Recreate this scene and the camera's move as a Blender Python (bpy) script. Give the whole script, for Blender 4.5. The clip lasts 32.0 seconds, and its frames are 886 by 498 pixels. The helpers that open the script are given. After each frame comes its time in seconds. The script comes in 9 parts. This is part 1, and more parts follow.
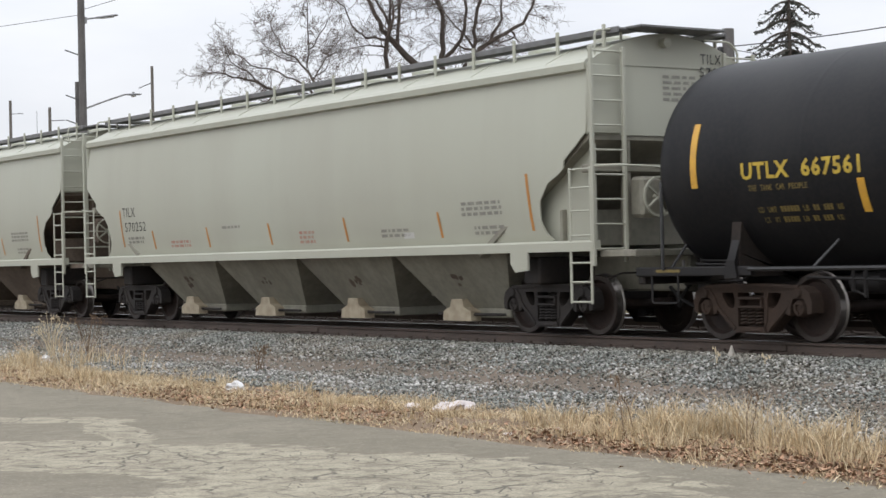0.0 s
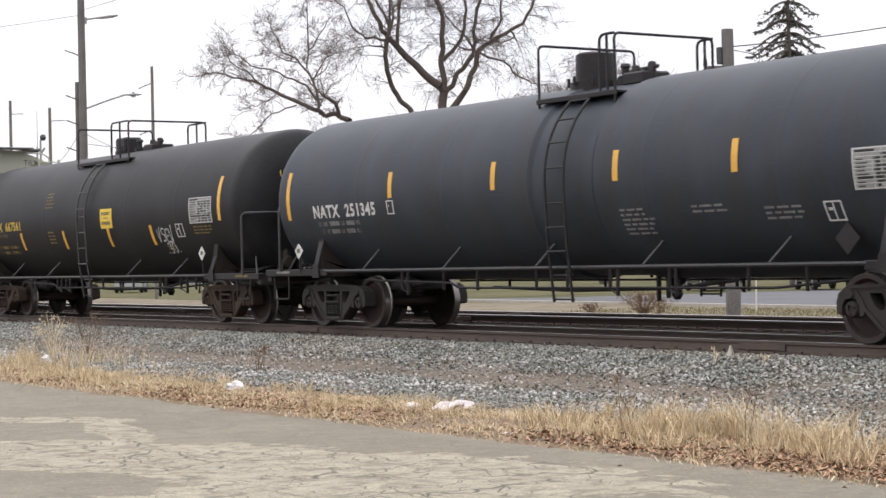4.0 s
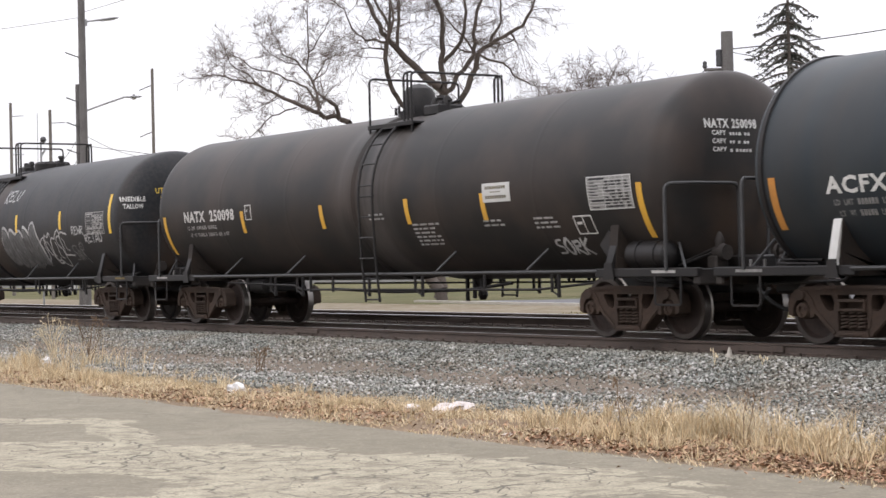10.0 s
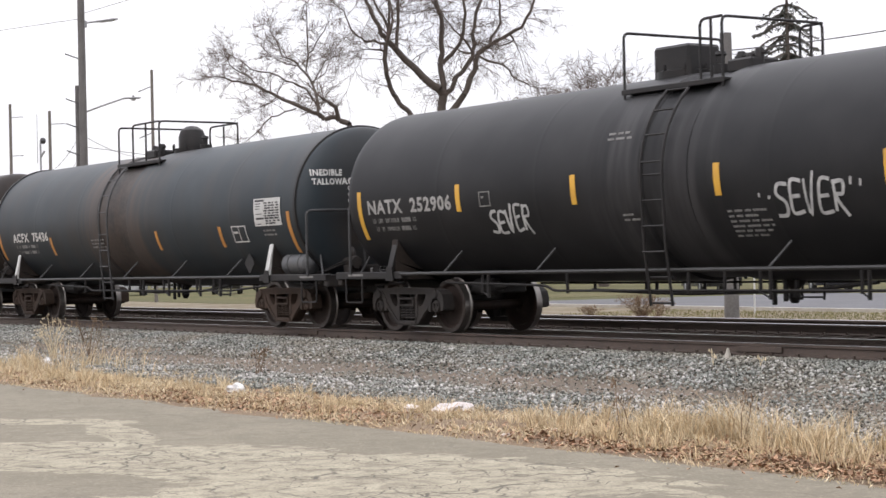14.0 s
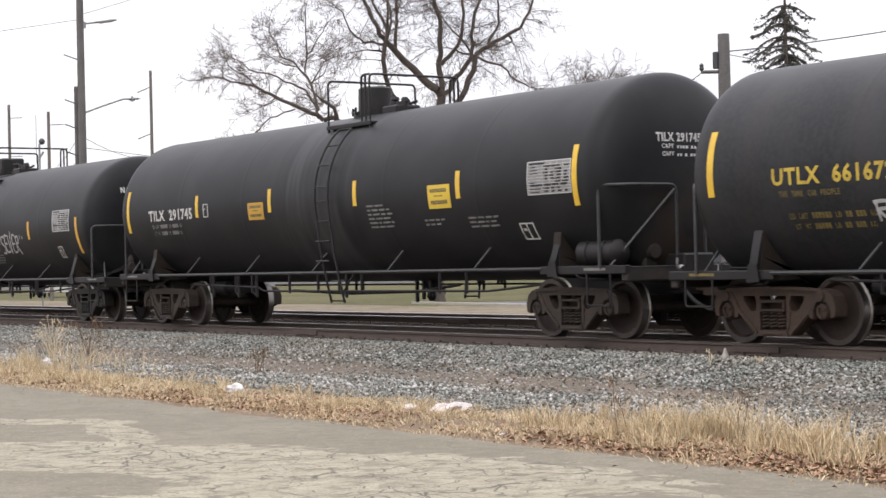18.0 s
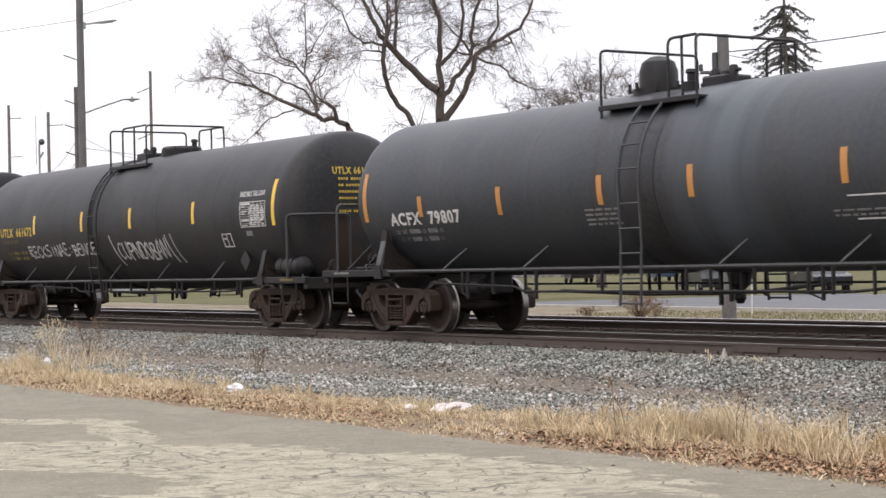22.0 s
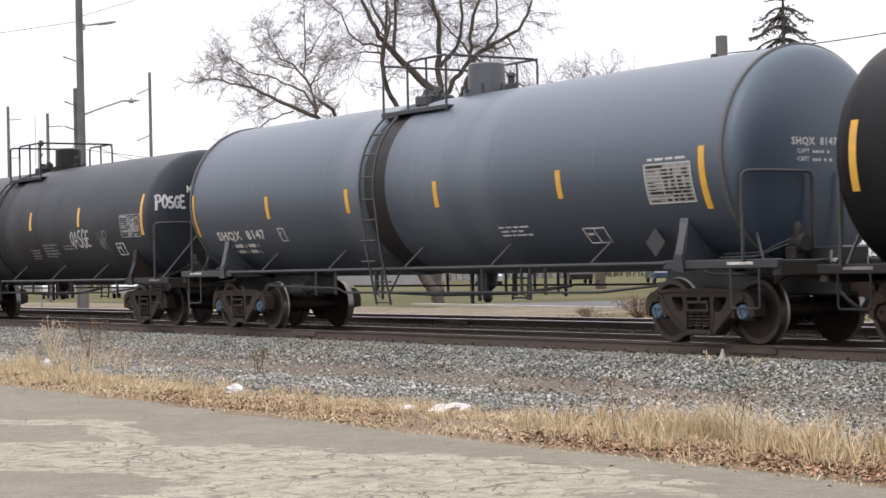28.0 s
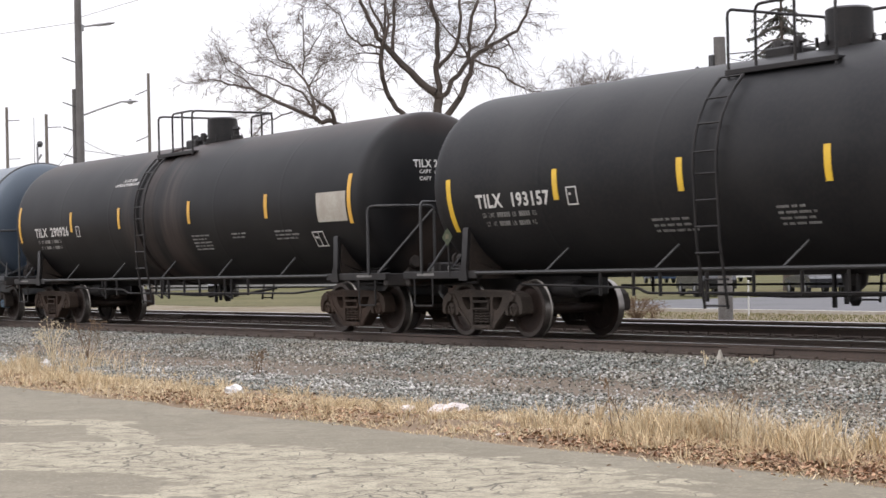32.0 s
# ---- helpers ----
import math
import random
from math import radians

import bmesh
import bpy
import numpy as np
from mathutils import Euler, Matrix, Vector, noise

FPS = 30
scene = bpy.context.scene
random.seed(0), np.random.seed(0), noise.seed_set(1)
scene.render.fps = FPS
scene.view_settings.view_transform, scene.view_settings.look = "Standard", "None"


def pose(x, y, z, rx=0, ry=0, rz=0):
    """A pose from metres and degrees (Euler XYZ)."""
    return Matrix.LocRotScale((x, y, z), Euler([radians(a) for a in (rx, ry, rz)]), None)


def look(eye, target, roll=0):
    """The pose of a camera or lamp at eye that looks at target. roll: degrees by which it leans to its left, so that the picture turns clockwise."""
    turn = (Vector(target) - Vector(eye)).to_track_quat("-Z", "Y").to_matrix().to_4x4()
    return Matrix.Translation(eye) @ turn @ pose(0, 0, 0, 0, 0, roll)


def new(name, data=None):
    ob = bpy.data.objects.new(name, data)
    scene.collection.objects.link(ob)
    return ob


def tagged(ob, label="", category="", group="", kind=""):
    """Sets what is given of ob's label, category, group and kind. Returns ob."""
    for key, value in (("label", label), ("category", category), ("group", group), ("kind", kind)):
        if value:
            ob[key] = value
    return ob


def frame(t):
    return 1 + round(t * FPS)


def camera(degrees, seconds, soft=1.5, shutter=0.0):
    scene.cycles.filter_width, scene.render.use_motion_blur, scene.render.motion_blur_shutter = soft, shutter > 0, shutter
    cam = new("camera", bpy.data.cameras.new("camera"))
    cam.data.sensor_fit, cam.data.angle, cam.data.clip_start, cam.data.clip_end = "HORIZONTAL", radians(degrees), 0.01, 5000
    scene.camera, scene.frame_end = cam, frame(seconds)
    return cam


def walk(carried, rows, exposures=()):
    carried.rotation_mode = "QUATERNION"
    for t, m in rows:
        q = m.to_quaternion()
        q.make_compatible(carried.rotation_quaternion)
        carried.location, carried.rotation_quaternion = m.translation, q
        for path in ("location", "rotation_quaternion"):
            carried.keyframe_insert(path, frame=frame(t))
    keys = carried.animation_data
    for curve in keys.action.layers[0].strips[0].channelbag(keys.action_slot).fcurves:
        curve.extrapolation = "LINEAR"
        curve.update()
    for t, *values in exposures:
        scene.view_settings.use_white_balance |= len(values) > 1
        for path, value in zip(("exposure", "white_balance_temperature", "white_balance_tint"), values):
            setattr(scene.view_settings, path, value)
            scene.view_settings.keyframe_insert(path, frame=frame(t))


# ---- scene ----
import itertools

# ---------------------------------------------------------------- camera
cam = camera(27.07, 32.0, soft=1.5, shutter=0.12)
walk(cam, [
    (0, look((-0.190, -18.233, 1.184), (-33.421, 4.031, 1.428), -1.248)),
    (0.5, look((-0.192, -18.231, 1.184), (-33.409, 4.052, 1.428), -1.248)),
    (1, look((-0.200, -18.226, 1.184), (-33.410, 4.068, 1.425), -1.247)),
    (2, look((-0.194, -18.230, 1.184), (-33.415, 4.048, 1.425), -1.248)),
    (3, look((-0.198, -18.227, 1.184), (-33.428, 4.037, 1.426), -1.247)),
    (3.5, look((-0.168, -18.247, 1.184), (-33.397, 4.018, 1.426), -1.249)),
    (5.5, look((-0.093, -18.295, 1.184), (-33.312, 3.985, 1.456), -1.255)),
    (7, look((-0.101, -18.290, 1.184), (-33.322, 3.986, 1.464), -1.254)),
    (9, look((-0.086, -18.300, 1.184), (-33.315, 3.964, 1.473), -1.255)),
    (10, look((-0.065, -18.314, 1.184), (-33.291, 3.955, 1.473), -1.257)),
    (11, look((-0.034, -18.334, 1.184), (-33.251, 3.949, 1.483), -1.259)),
    (12, look((-0.000, -18.356, 1.184), (-33.211, 3.937, 1.494), -1.261)),
    (13, look((-0.000, -18.356, 1.184), (-33.211, 3.937, 1.494), -1.261)),
    (14.5, look((0.001, -18.357, 1.184), (-33.220, 3.921, 1.495), -1.261)),
    (16.5, look((0.042, -18.383, 1.184), (-33.173, 3.904, 1.497), -1.264)),
    (18, look((0.080, -18.408, 1.184), (-33.121, 3.899, 1.507), -1.267)),
    (20, look((0.096, -18.419, 1.184), (-33.104, 3.890, 1.511), -1.268)),
    (22, look((0.124, -18.437, 1.184), (-33.072, 3.877, 1.514), -1.270)),
    (23, look((0.144, -18.450, 1.183), (-33.045, 3.874, 1.522), -1.272)),
    (25.5, look((0.175, -18.470, 1.183), (-33.007, 3.864, 1.537), -1.274)),
    (27.5, look((0.169, -18.466, 1.183), (-33.018, 3.861, 1.537), -1.273)),
    (29, look((0.226, -18.504, 1.183), (-32.951, 3.838, 1.548), -1.277)),
    (30, look((0.252, -18.521, 1.183), (-32.918, 3.831, 1.552), -1.279)),
    (31, look((0.254, -18.522, 1.183), (-32.915, 3.832, 1.554), -1.279)),
    (32, look((0.253, -18.521, 1.183), (-32.914, 3.836, 1.554), -1.279)),
], exposures=[(0, 0.05, 6430, 10), (1.5, 0.04, 6440, 10), (2.5, 0.14, 6500, 11), (3.5, 0.3, 6580, 13), (6, 0.35, 6620, 14), (32, 0.35, 6620, 14)])

# ---------------------------------------------------------------- world and light: a bright overcast winter sky
world = bpy.data.worlds.new("sky")
scene.world = world
world.use_nodes = True
wn, wl = world.node_tree.nodes, world.node_tree.links
wn.clear()
w_out = wn.new("ShaderNodeOutputWorld")
w_bg = wn.new("ShaderNodeBackground")
w_sky = wn.new("ShaderNodeTexSky")
w_sky.sky_type, w_sky.sun_disc = "NISHITA", False
w_sky.sun_elevation, w_sky.sun_rotation = radians(38), radians(200)
w_sky.air_density, w_sky.dust_density = 1.0, 3.0
w_co = wn.new("ShaderNodeTexCoord")
w_map = wn.new("ShaderNodeMapping")
w_map.inputs["Scale"].default_value = (1.0, 1.0, 3.2)
w_noise = wn.new("ShaderNodeTexNoise")
w_noise.inputs["Scale"].default_value, w_noise.inputs["Detail"].default_value = 3.2, 6.0
w_ramp = wn.new("ShaderNodeValToRGB")
w_ramp.color_ramp.elements[0].position, w_ramp.color_ramp.elements[0].color = 0.30, (7.0, 7.3, 8.0, 1)
w_ramp.color_ramp.elements[1].position, w_ramp.color_ramp.elements[1].color = 0.64, (8.9, 9.05, 9.4, 1)
w_mix = wn.new("ShaderNodeMix")
w_mix.data_type = "RGBA"
w_mix.inputs["Factor"].default_value = 0.93
wl.new(w_co.outputs["Generated"], w_map.inputs["Vector"])
wl.new(w_map.outputs["Vector"], w_noise.inputs["Vector"])
wl.new(w_noise.outputs["Fac"], w_ramp.inputs["Fac"])
wl.new(w_sky.outputs["Color"], w_mix.inputs["A"])
wl.new(w_ramp.outputs["Color"], w_mix.inputs["B"])
# an overcast sky is about three times as bright overhead as at the horizon
w_sep = wn.new("ShaderNodeSeparateXYZ")
wl.new(w_co.outputs["Generated"], w_sep.inputs[0])
w_up = wn.new("ShaderNodeMapRange")
w_up.inputs["To Min"].default_value, w_up.inputs["To Max"].default_value = 0.9, 2.6
wl.new(w_sep.outputs["Z"], w_up.inputs["Value"])
w_mul = wn.new("ShaderNodeVectorMath")
w_mul.operation = "SCALE"
wl.new(w_mix.outputs["Result"], w_mul.inputs[0])
wl.new(w_up.outputs["Result"], w_mul.inputs["Scale"])
wl.new(w_mul.outputs["Vector"], w_bg.inputs["Color"])
w_bg.inputs["Strength"].default_value = 0.1
wl.new(w_bg.outputs["Background"], w_out.inputs["Surface"])

sun_data = bpy.data.lights.new("sun", "SUN")
sun_data.energy, sun_data.angle, sun_data.color = 0.5, radians(25), (1.0, 0.96, 0.9)
sun = new("sun", sun_data)
sun.matrix_world = look((22, -50, 60), (-20, 0, 0))


# ---------------------------------------------------------------- materials
def material(name, base, rough=0.6, metal=0.0, vary=(), vary_scale=3.0, amount=0.5, fine=(), fine_scale=60.0,
             fine_amount=0.3, bump=0.0, bump_scale=80.0, spec=0.5, per_object=0.0, streak=None, per_island=0.0, spill=None, ends=None, coat=0.0, crown=None, tint=(1, 1, 1)):
    """A surface with two scales of variation. vary, fine: colours mixed in by a coarse and a fine noise.
    streak: (colour, amount, scale) of stains that run down the surface.
    spill: [(x0, x1, colour, amount, scale)] of stains run down a length of the surface below a hatch.
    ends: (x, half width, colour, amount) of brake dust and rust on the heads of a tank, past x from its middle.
    crown: (z, colour, amount) of rust dust settled along the top, above z."""
    m = bpy.data.materials.new(name)
    m.use_nodes = True
    n, l = m.node_tree.nodes, m.node_tree.links
    b = n["Principled BSDF"]
    b.inputs["Roughness"].default_value, b.inputs["Metallic"].default_value = rough, metal
    b.inputs["Specular IOR Level"].default_value = spec
    b.inputs["Specular Tint"].default_value = (*tint, 1)
    b.inputs["Coat Weight"].default_value, b.inputs["Coat Roughness"].default_value, b.inputs["Coat IOR"].default_value = coat, 0.45, 1.6
    co = n.new("ShaderNodeTexCoord")
    rgb = n.new("ShaderNodeRGB")
    rgb.outputs[0].default_value = (*base, 1)
    colour = rgb.outputs[0]

    def mixed(colour, other, scale, amount, lo=0.4, hi=0.65, squash=(1, 1, 1), rough_detail=6.0):
        mp = n.new("ShaderNodeMapping")
        mp.inputs["Scale"].default_value = squash
        l.new(co.outputs["Object"], mp.inputs["Vector"])
        nz = n.new("ShaderNodeTexNoise")
        nz.inputs["Scale"].default_value, nz.inputs["Detail"].default_value = scale, rough_detail
        l.new(mp.outputs["Vector"], nz.inputs["Vector"])
        r = n.new("ShaderNodeMapRange")
        r.inputs["From Min"].default_value, r.inputs["From Max"].default_value = lo, hi
        r.inputs["To Max"].default_value = amount
        l.new(nz.outputs["Fac"], r.inputs["Value"])
        mx = n.new("ShaderNodeMix")
        mx.data_type = "RGBA"
        mx.inputs["B"].default_value = (*other, 1)
        l.new(r.outputs["Result"], mx.inputs["Factor"])
        l.new(colour, mx.inputs["A"])
        return mx.outputs["Result"], nz

    if vary:
        colour, _ = mixed(colour, vary, vary_scale, amount)
    if streak:
        colour, _ = mixed(colour, streak[0], streak[2], streak[1], 0.45, 0.7, (1, 0.35, 0.12))
    for x0, x1, other, amt, sc in (spill or ()):
        sep = n.new("ShaderNodeSeparateXYZ")
        l.new(co.outputs["Object"], sep.inputs[0])
        nz = n.new("ShaderNodeTexNoise")
        nz.inputs["Scale"].default_value, nz.inputs["Detail"].default_value = sc, 5.0
        mp = n.new("ShaderNodeMapping")
        mp.inputs["Scale"].default_value = (1, 0.12, 0.10)
        l.new(co.outputs["Object"], mp.inputs["Vector"])
        l.new(mp.outputs["Vector"], nz.inputs["Vector"])
        fac = None
        for lo, hi, src in ((x0 - 0.35, x0 + 0.25, sep.outputs["X"]), (x1 + 0.35, x1 - 0.25, sep.outputs["X"]), (0.38, 0.66, nz.outputs["Fac"])):
            r = n.new("ShaderNodeMapRange")
            r.interpolation_type = "SMOOTHSTEP"
            r.inputs["From Min"].default_value, r.inputs["From Max"].default_value = lo, hi
            l.new(src, r.inputs["Value"])
            if fac is None:
                fac = r.outputs["Result"]
            else:
                mu = n.new("ShaderNodeMath")
                mu.operation = "MULTIPLY"
                l.new(fac, mu.inputs[0])
                l.new(r.outputs["Result"], mu.inputs[1])
                fac = mu.outputs[0]
        mu = n.new("ShaderNodeMath")
        mu.operation = "MULTIPLY"
        mu.inputs[1].default_value = amt
        l.new(fac, mu.inputs[0])
        mx = n.new("ShaderNodeMix")
        mx.data_type = "RGBA"
        mx.inputs["B"].default_value = (*other, 1)
        l.new(mu.outputs[0], mx.inputs["Factor"])
        l.new(colour, mx.inputs["A"])
        colour = mx.outputs["Result"]
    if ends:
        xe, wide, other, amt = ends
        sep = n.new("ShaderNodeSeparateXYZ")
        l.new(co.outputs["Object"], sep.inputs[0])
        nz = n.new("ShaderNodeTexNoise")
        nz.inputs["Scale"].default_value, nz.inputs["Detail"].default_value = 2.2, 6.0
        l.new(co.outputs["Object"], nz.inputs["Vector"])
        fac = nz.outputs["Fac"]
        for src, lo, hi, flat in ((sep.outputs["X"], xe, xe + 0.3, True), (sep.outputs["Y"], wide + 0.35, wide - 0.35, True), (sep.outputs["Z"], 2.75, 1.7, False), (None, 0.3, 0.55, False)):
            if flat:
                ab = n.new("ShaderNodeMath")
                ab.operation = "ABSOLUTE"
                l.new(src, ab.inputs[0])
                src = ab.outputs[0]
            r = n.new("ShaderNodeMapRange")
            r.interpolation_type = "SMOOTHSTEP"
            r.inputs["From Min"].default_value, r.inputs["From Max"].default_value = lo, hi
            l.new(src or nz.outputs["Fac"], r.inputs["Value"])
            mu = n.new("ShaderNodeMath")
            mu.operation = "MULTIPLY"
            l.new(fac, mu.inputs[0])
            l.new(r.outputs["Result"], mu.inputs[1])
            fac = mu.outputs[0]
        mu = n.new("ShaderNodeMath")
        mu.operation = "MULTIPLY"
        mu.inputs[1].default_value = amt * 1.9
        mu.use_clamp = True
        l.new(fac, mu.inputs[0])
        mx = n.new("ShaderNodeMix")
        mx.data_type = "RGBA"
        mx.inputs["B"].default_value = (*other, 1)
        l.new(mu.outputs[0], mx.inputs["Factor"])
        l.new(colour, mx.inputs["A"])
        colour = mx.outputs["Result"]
    if crown:
        sep = n.new("ShaderNodeSeparateXYZ")
        l.new(co.outputs["Object"], sep.inputs[0])
        nz = n.new("ShaderNodeTexNoise")
        nz.inputs["Scale"].default_value, nz.inputs["Detail"].default_value = 0.9, 7.0
        l.new(co.outputs["Object"], nz.inputs["Vector"])
        fac = None
        for lo, hi, src in ((crown[0], crown[0] + 0.45, sep.outputs["Z"]), (0.36, 0.62, nz.outputs["Fac"])):
            r = n.new("ShaderNodeMapRange")
            r.inputs["From Min"].default_value, r.inputs["From Max"].default_value = lo, hi
            r.inputs["To Max"].default_value = 1.0 if fac is None else crown[2]
            l.new(src, r.inputs["Value"])
            if fac is not None:
                mu = n.new("ShaderNodeMath")
                mu.operation = "MULTIPLY"
                l.new(fac, mu.inputs[0])
                l.new(r.outputs["Result"], mu.inputs[1])
            fac = r.outputs["Result"]
        mx = n.new("ShaderNodeMix")
        mx.data_type = "RGBA"
        mx.inputs["B"].default_value = (*crown[1], 1)
        l.new(mu.outputs[0], mx.inputs["Factor"])
        l.new(colour, mx.inputs["A"])
        colour = mx.outputs["Result"]
    if fine:
        colour, _ = mixed(colour, fine, fine_scale, fine_amount, 0.42, 0.62, rough_detail=3.0)
    if per_object or per_island:
        src = n.new("ShaderNodeObjectInfo" if per_object else "ShaderNodeNewGeometry")
        hsv = n.new("ShaderNodeHueSaturation")
        r = n.new("ShaderNodeMapRange")
        k = per_object or per_island
        r.inputs["To Min"].default_value, r.inputs["To Max"].default_value = 1 - k, 1 + k
        l.new(src.outputs["Random" if per_object else "Random Per Island"], r.inputs["Value"])
        l.new(r.outputs["Result"], hsv.inputs["Value"])
        l.new(colour, hsv.inputs["Color"])
        colour = hsv.outputs["Color"]
    l.new(colour, b.inputs["Base Color"])
    if bump:
        nz = n.new("ShaderNodeTexNoise")
        nz.inputs["Scale"].default_value, nz.inputs["Detail"].default_value = bump_scale, 4.0
        l.new(co.outputs["Object"], nz.inputs["Vector"])
        bp = n.new("ShaderNodeBump")
        bp.inputs["Strength"].default_value, bp.inputs["Distance"].default_value = bump, 0.01
        l.new(nz.outputs["Fac"], bp.inputs["Height"])
        l.new(bp.outputs["Normal"], b.inputs["Normal"])
    return m


def plain_glass(name):
    m = material(name, (0.02, 0.025, 0.03), rough=0.06, spec=0.8)
    return m


RUST, GRIME = (0.0858, 0.0429, 0.0273), (0.0234, 0.02106, 0.0195)
M_black = material("black_tank_paint", (0.01427, 0.01531, 0.01749), 0.48, vary=(0.02854, 0.02931, 0.03201), vary_scale=0.9, amount=0.8,
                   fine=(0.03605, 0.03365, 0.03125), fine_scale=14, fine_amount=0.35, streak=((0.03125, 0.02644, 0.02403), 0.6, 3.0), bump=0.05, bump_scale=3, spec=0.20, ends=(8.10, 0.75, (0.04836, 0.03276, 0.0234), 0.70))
M_black_new = material("fresh_black_paint", (0.008616, 0.008883, 0.01027), 0.48, vary=(0.0188, 0.01857, 0.01883), vary_scale=0.8, amount=0.7,
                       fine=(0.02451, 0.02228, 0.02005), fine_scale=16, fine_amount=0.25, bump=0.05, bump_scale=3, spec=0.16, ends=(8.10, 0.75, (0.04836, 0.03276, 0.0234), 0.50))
M_slate = material("slate_black_paint", (0.01924, 0.02597, 0.03531), 0.48, vary=(0.03394, 0.04167, 0.0518), vary_scale=0.9, amount=0.7,
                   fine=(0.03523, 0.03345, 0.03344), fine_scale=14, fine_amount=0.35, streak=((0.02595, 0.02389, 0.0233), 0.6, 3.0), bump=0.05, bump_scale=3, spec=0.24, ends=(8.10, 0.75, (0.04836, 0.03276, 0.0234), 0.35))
M_slate_pale = material("faded_slate_paint", (0.0165, 0.0225, 0.0285), 0.48, vary=(0.03186, 0.03531, 0.04186), vary_scale=0.9, amount=0.7,
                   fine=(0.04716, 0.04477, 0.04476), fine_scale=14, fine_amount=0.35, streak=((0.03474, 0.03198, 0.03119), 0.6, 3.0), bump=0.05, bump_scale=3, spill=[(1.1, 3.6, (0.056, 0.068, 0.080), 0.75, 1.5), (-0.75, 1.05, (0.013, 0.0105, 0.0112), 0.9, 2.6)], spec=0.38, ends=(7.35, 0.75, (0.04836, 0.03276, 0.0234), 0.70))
M_bluegrey = material("blue_grey_tank_paint", (0.03496, 0.04296, 0.05391), 0.42, vary=(0.0278, 0.03201, 0.03791), vary_scale=0.8, amount=0.6,
                      fine=(0.04844, 0.05307, 0.05897), fine_scale=12, fine_amount=0.3, streak=((0.02317, 0.02527, 0.02864), 0.6, 2.5), bump=0.04, bump_scale=3, spec=0.90)
M_cream = material("cream_hopper_paint", (0.3826, 0.3886, 0.32), 0.5, vary=(0.3502, 0.3461, 0.2791), vary_scale=0.35, amount=0.6, streak=((0.3176, 0.3052, 0.2493), 0.35, 0.9))
M_grime = material("brown_caked_grime", (0.0936, 0.06864, 0.04992), 0.8, vary=(0.156, 0.1209, 0.0897), vary_scale=1.6, amount=0.7, fine=(0.0546, 0.04056, 0.0312), fine_scale=12, fine_amount=0.4)
# a darker, mottled cream for the outlet bays, slope sheets and end framing
M_cream_dark = material("dusty_cream_paint", (0.2527, 0.2422, 0.193), 0.65, vary=(0.1825, 0.172, 0.1334), vary_scale=1.3, amount=0.7, fine=(0.1404, 0.1299, 0.1053), fine_scale=9, fine_amount=0.35, streak=((0.1193, 0.1053, 0.08424), 0.5, 2.5))
M_slate_spill = material("slate_paint_with_rust_runs", (0.01677, 0.02336, 0.02822), 0.48, vary=(0.02918, 0.03685, 0.04158), vary_scale=0.9, amount=0.7, streak=((0.04058, 0.03246, 0.02705), 0.4, 1.6),
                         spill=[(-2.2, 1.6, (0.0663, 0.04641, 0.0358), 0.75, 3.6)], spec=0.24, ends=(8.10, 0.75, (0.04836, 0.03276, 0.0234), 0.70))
M_slate_dark_spill = material("slate_paint_with_dark_runs", (0.01684, 0.02055, 0.02662), 0.48, vary=(0.0297, 0.03292, 0.03907), vary_scale=0.9, amount=0.7,
                              spill=[(-1.5, 3.4, (0.007488, 0.007176, 0.007176), 0.75, 2.2)], spec=0.24, ends=(8.10, 0.75, (0.04836, 0.03276, 0.0234), 0.60))
M_rust_spill = material("black_paint_with_chalky_runs", (0.01759, 0.0166, 0.01598), 0.48, vary=(0.04019, 0.03062, 0.02586), vary_scale=0.8, amount=0.9,
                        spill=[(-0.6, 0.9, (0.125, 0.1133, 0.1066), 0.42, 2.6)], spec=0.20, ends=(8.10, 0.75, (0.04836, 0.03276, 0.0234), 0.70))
M_black_spill = material("black_paint_with_grey_runs", (0.009348, 0.009683, 0.01079), 0.48, vary=(0.01869, 0.01861, 0.01954), vary_scale=0.9, amount=0.8,
                         spill=[(-1.3, 1.5, (0.04157, 0.04034, 0.04157), 0.8, 3.4)], spec=0.20, ends=(8.10, 0.75, (0.04111, 0.02785, 0.01989), 0.45))
M_blue_spill = material("blue_grey_paint_with_pale_runs", (0.0135, 0.0250, 0.0435), 0.5, vary=(0.0105, 0.0195, 0.0335), vary_scale=0.8, amount=0.6,
                        spill=[(-2.2, 2.6, (0.050, 0.064, 0.082), 0.75, 1.5), (-1.55, -0.35, (0.014, 0.013, 0.013), 0.85, 2.6)], spec=1.0, coat=0.42, tint=(0.80, 0.91, 1.0))
M_new_spill = material("gloss_black_paint_with_rust_runs", (0.0056, 0.0057, 0.0064), 0.48, vary=(0.01416, 0.01399, 0.01419), vary_scale=0.8, amount=0.7,
                       spill=[(-1.7, 0.9, (0.04723, 0.03569, 0.03148), 0.8, 3.0)], spec=0.16, ends=(8.10, 0.75, (0.04836, 0.03276, 0.0234), 0.35), crown=(3.5, (0.045, 0.023, 0.016), 0.5))
M_saddle = material("brown_dusted_steel", (0.0215, 0.0175, 0.0152), 0.7, vary=(0.036, 0.0265, 0.021), vary_scale=2.2, amount=0.8, fine=(0.014, 0.013, 0.0125), fine_scale=14, fine_amount=0.4, spec=0.2)
M_placard_green = material("dull_green_placard", (0.030, 0.042, 0.016), 0.6, vary=(0.018, 0.022, 0.012), vary_scale=9, amount=0.7)
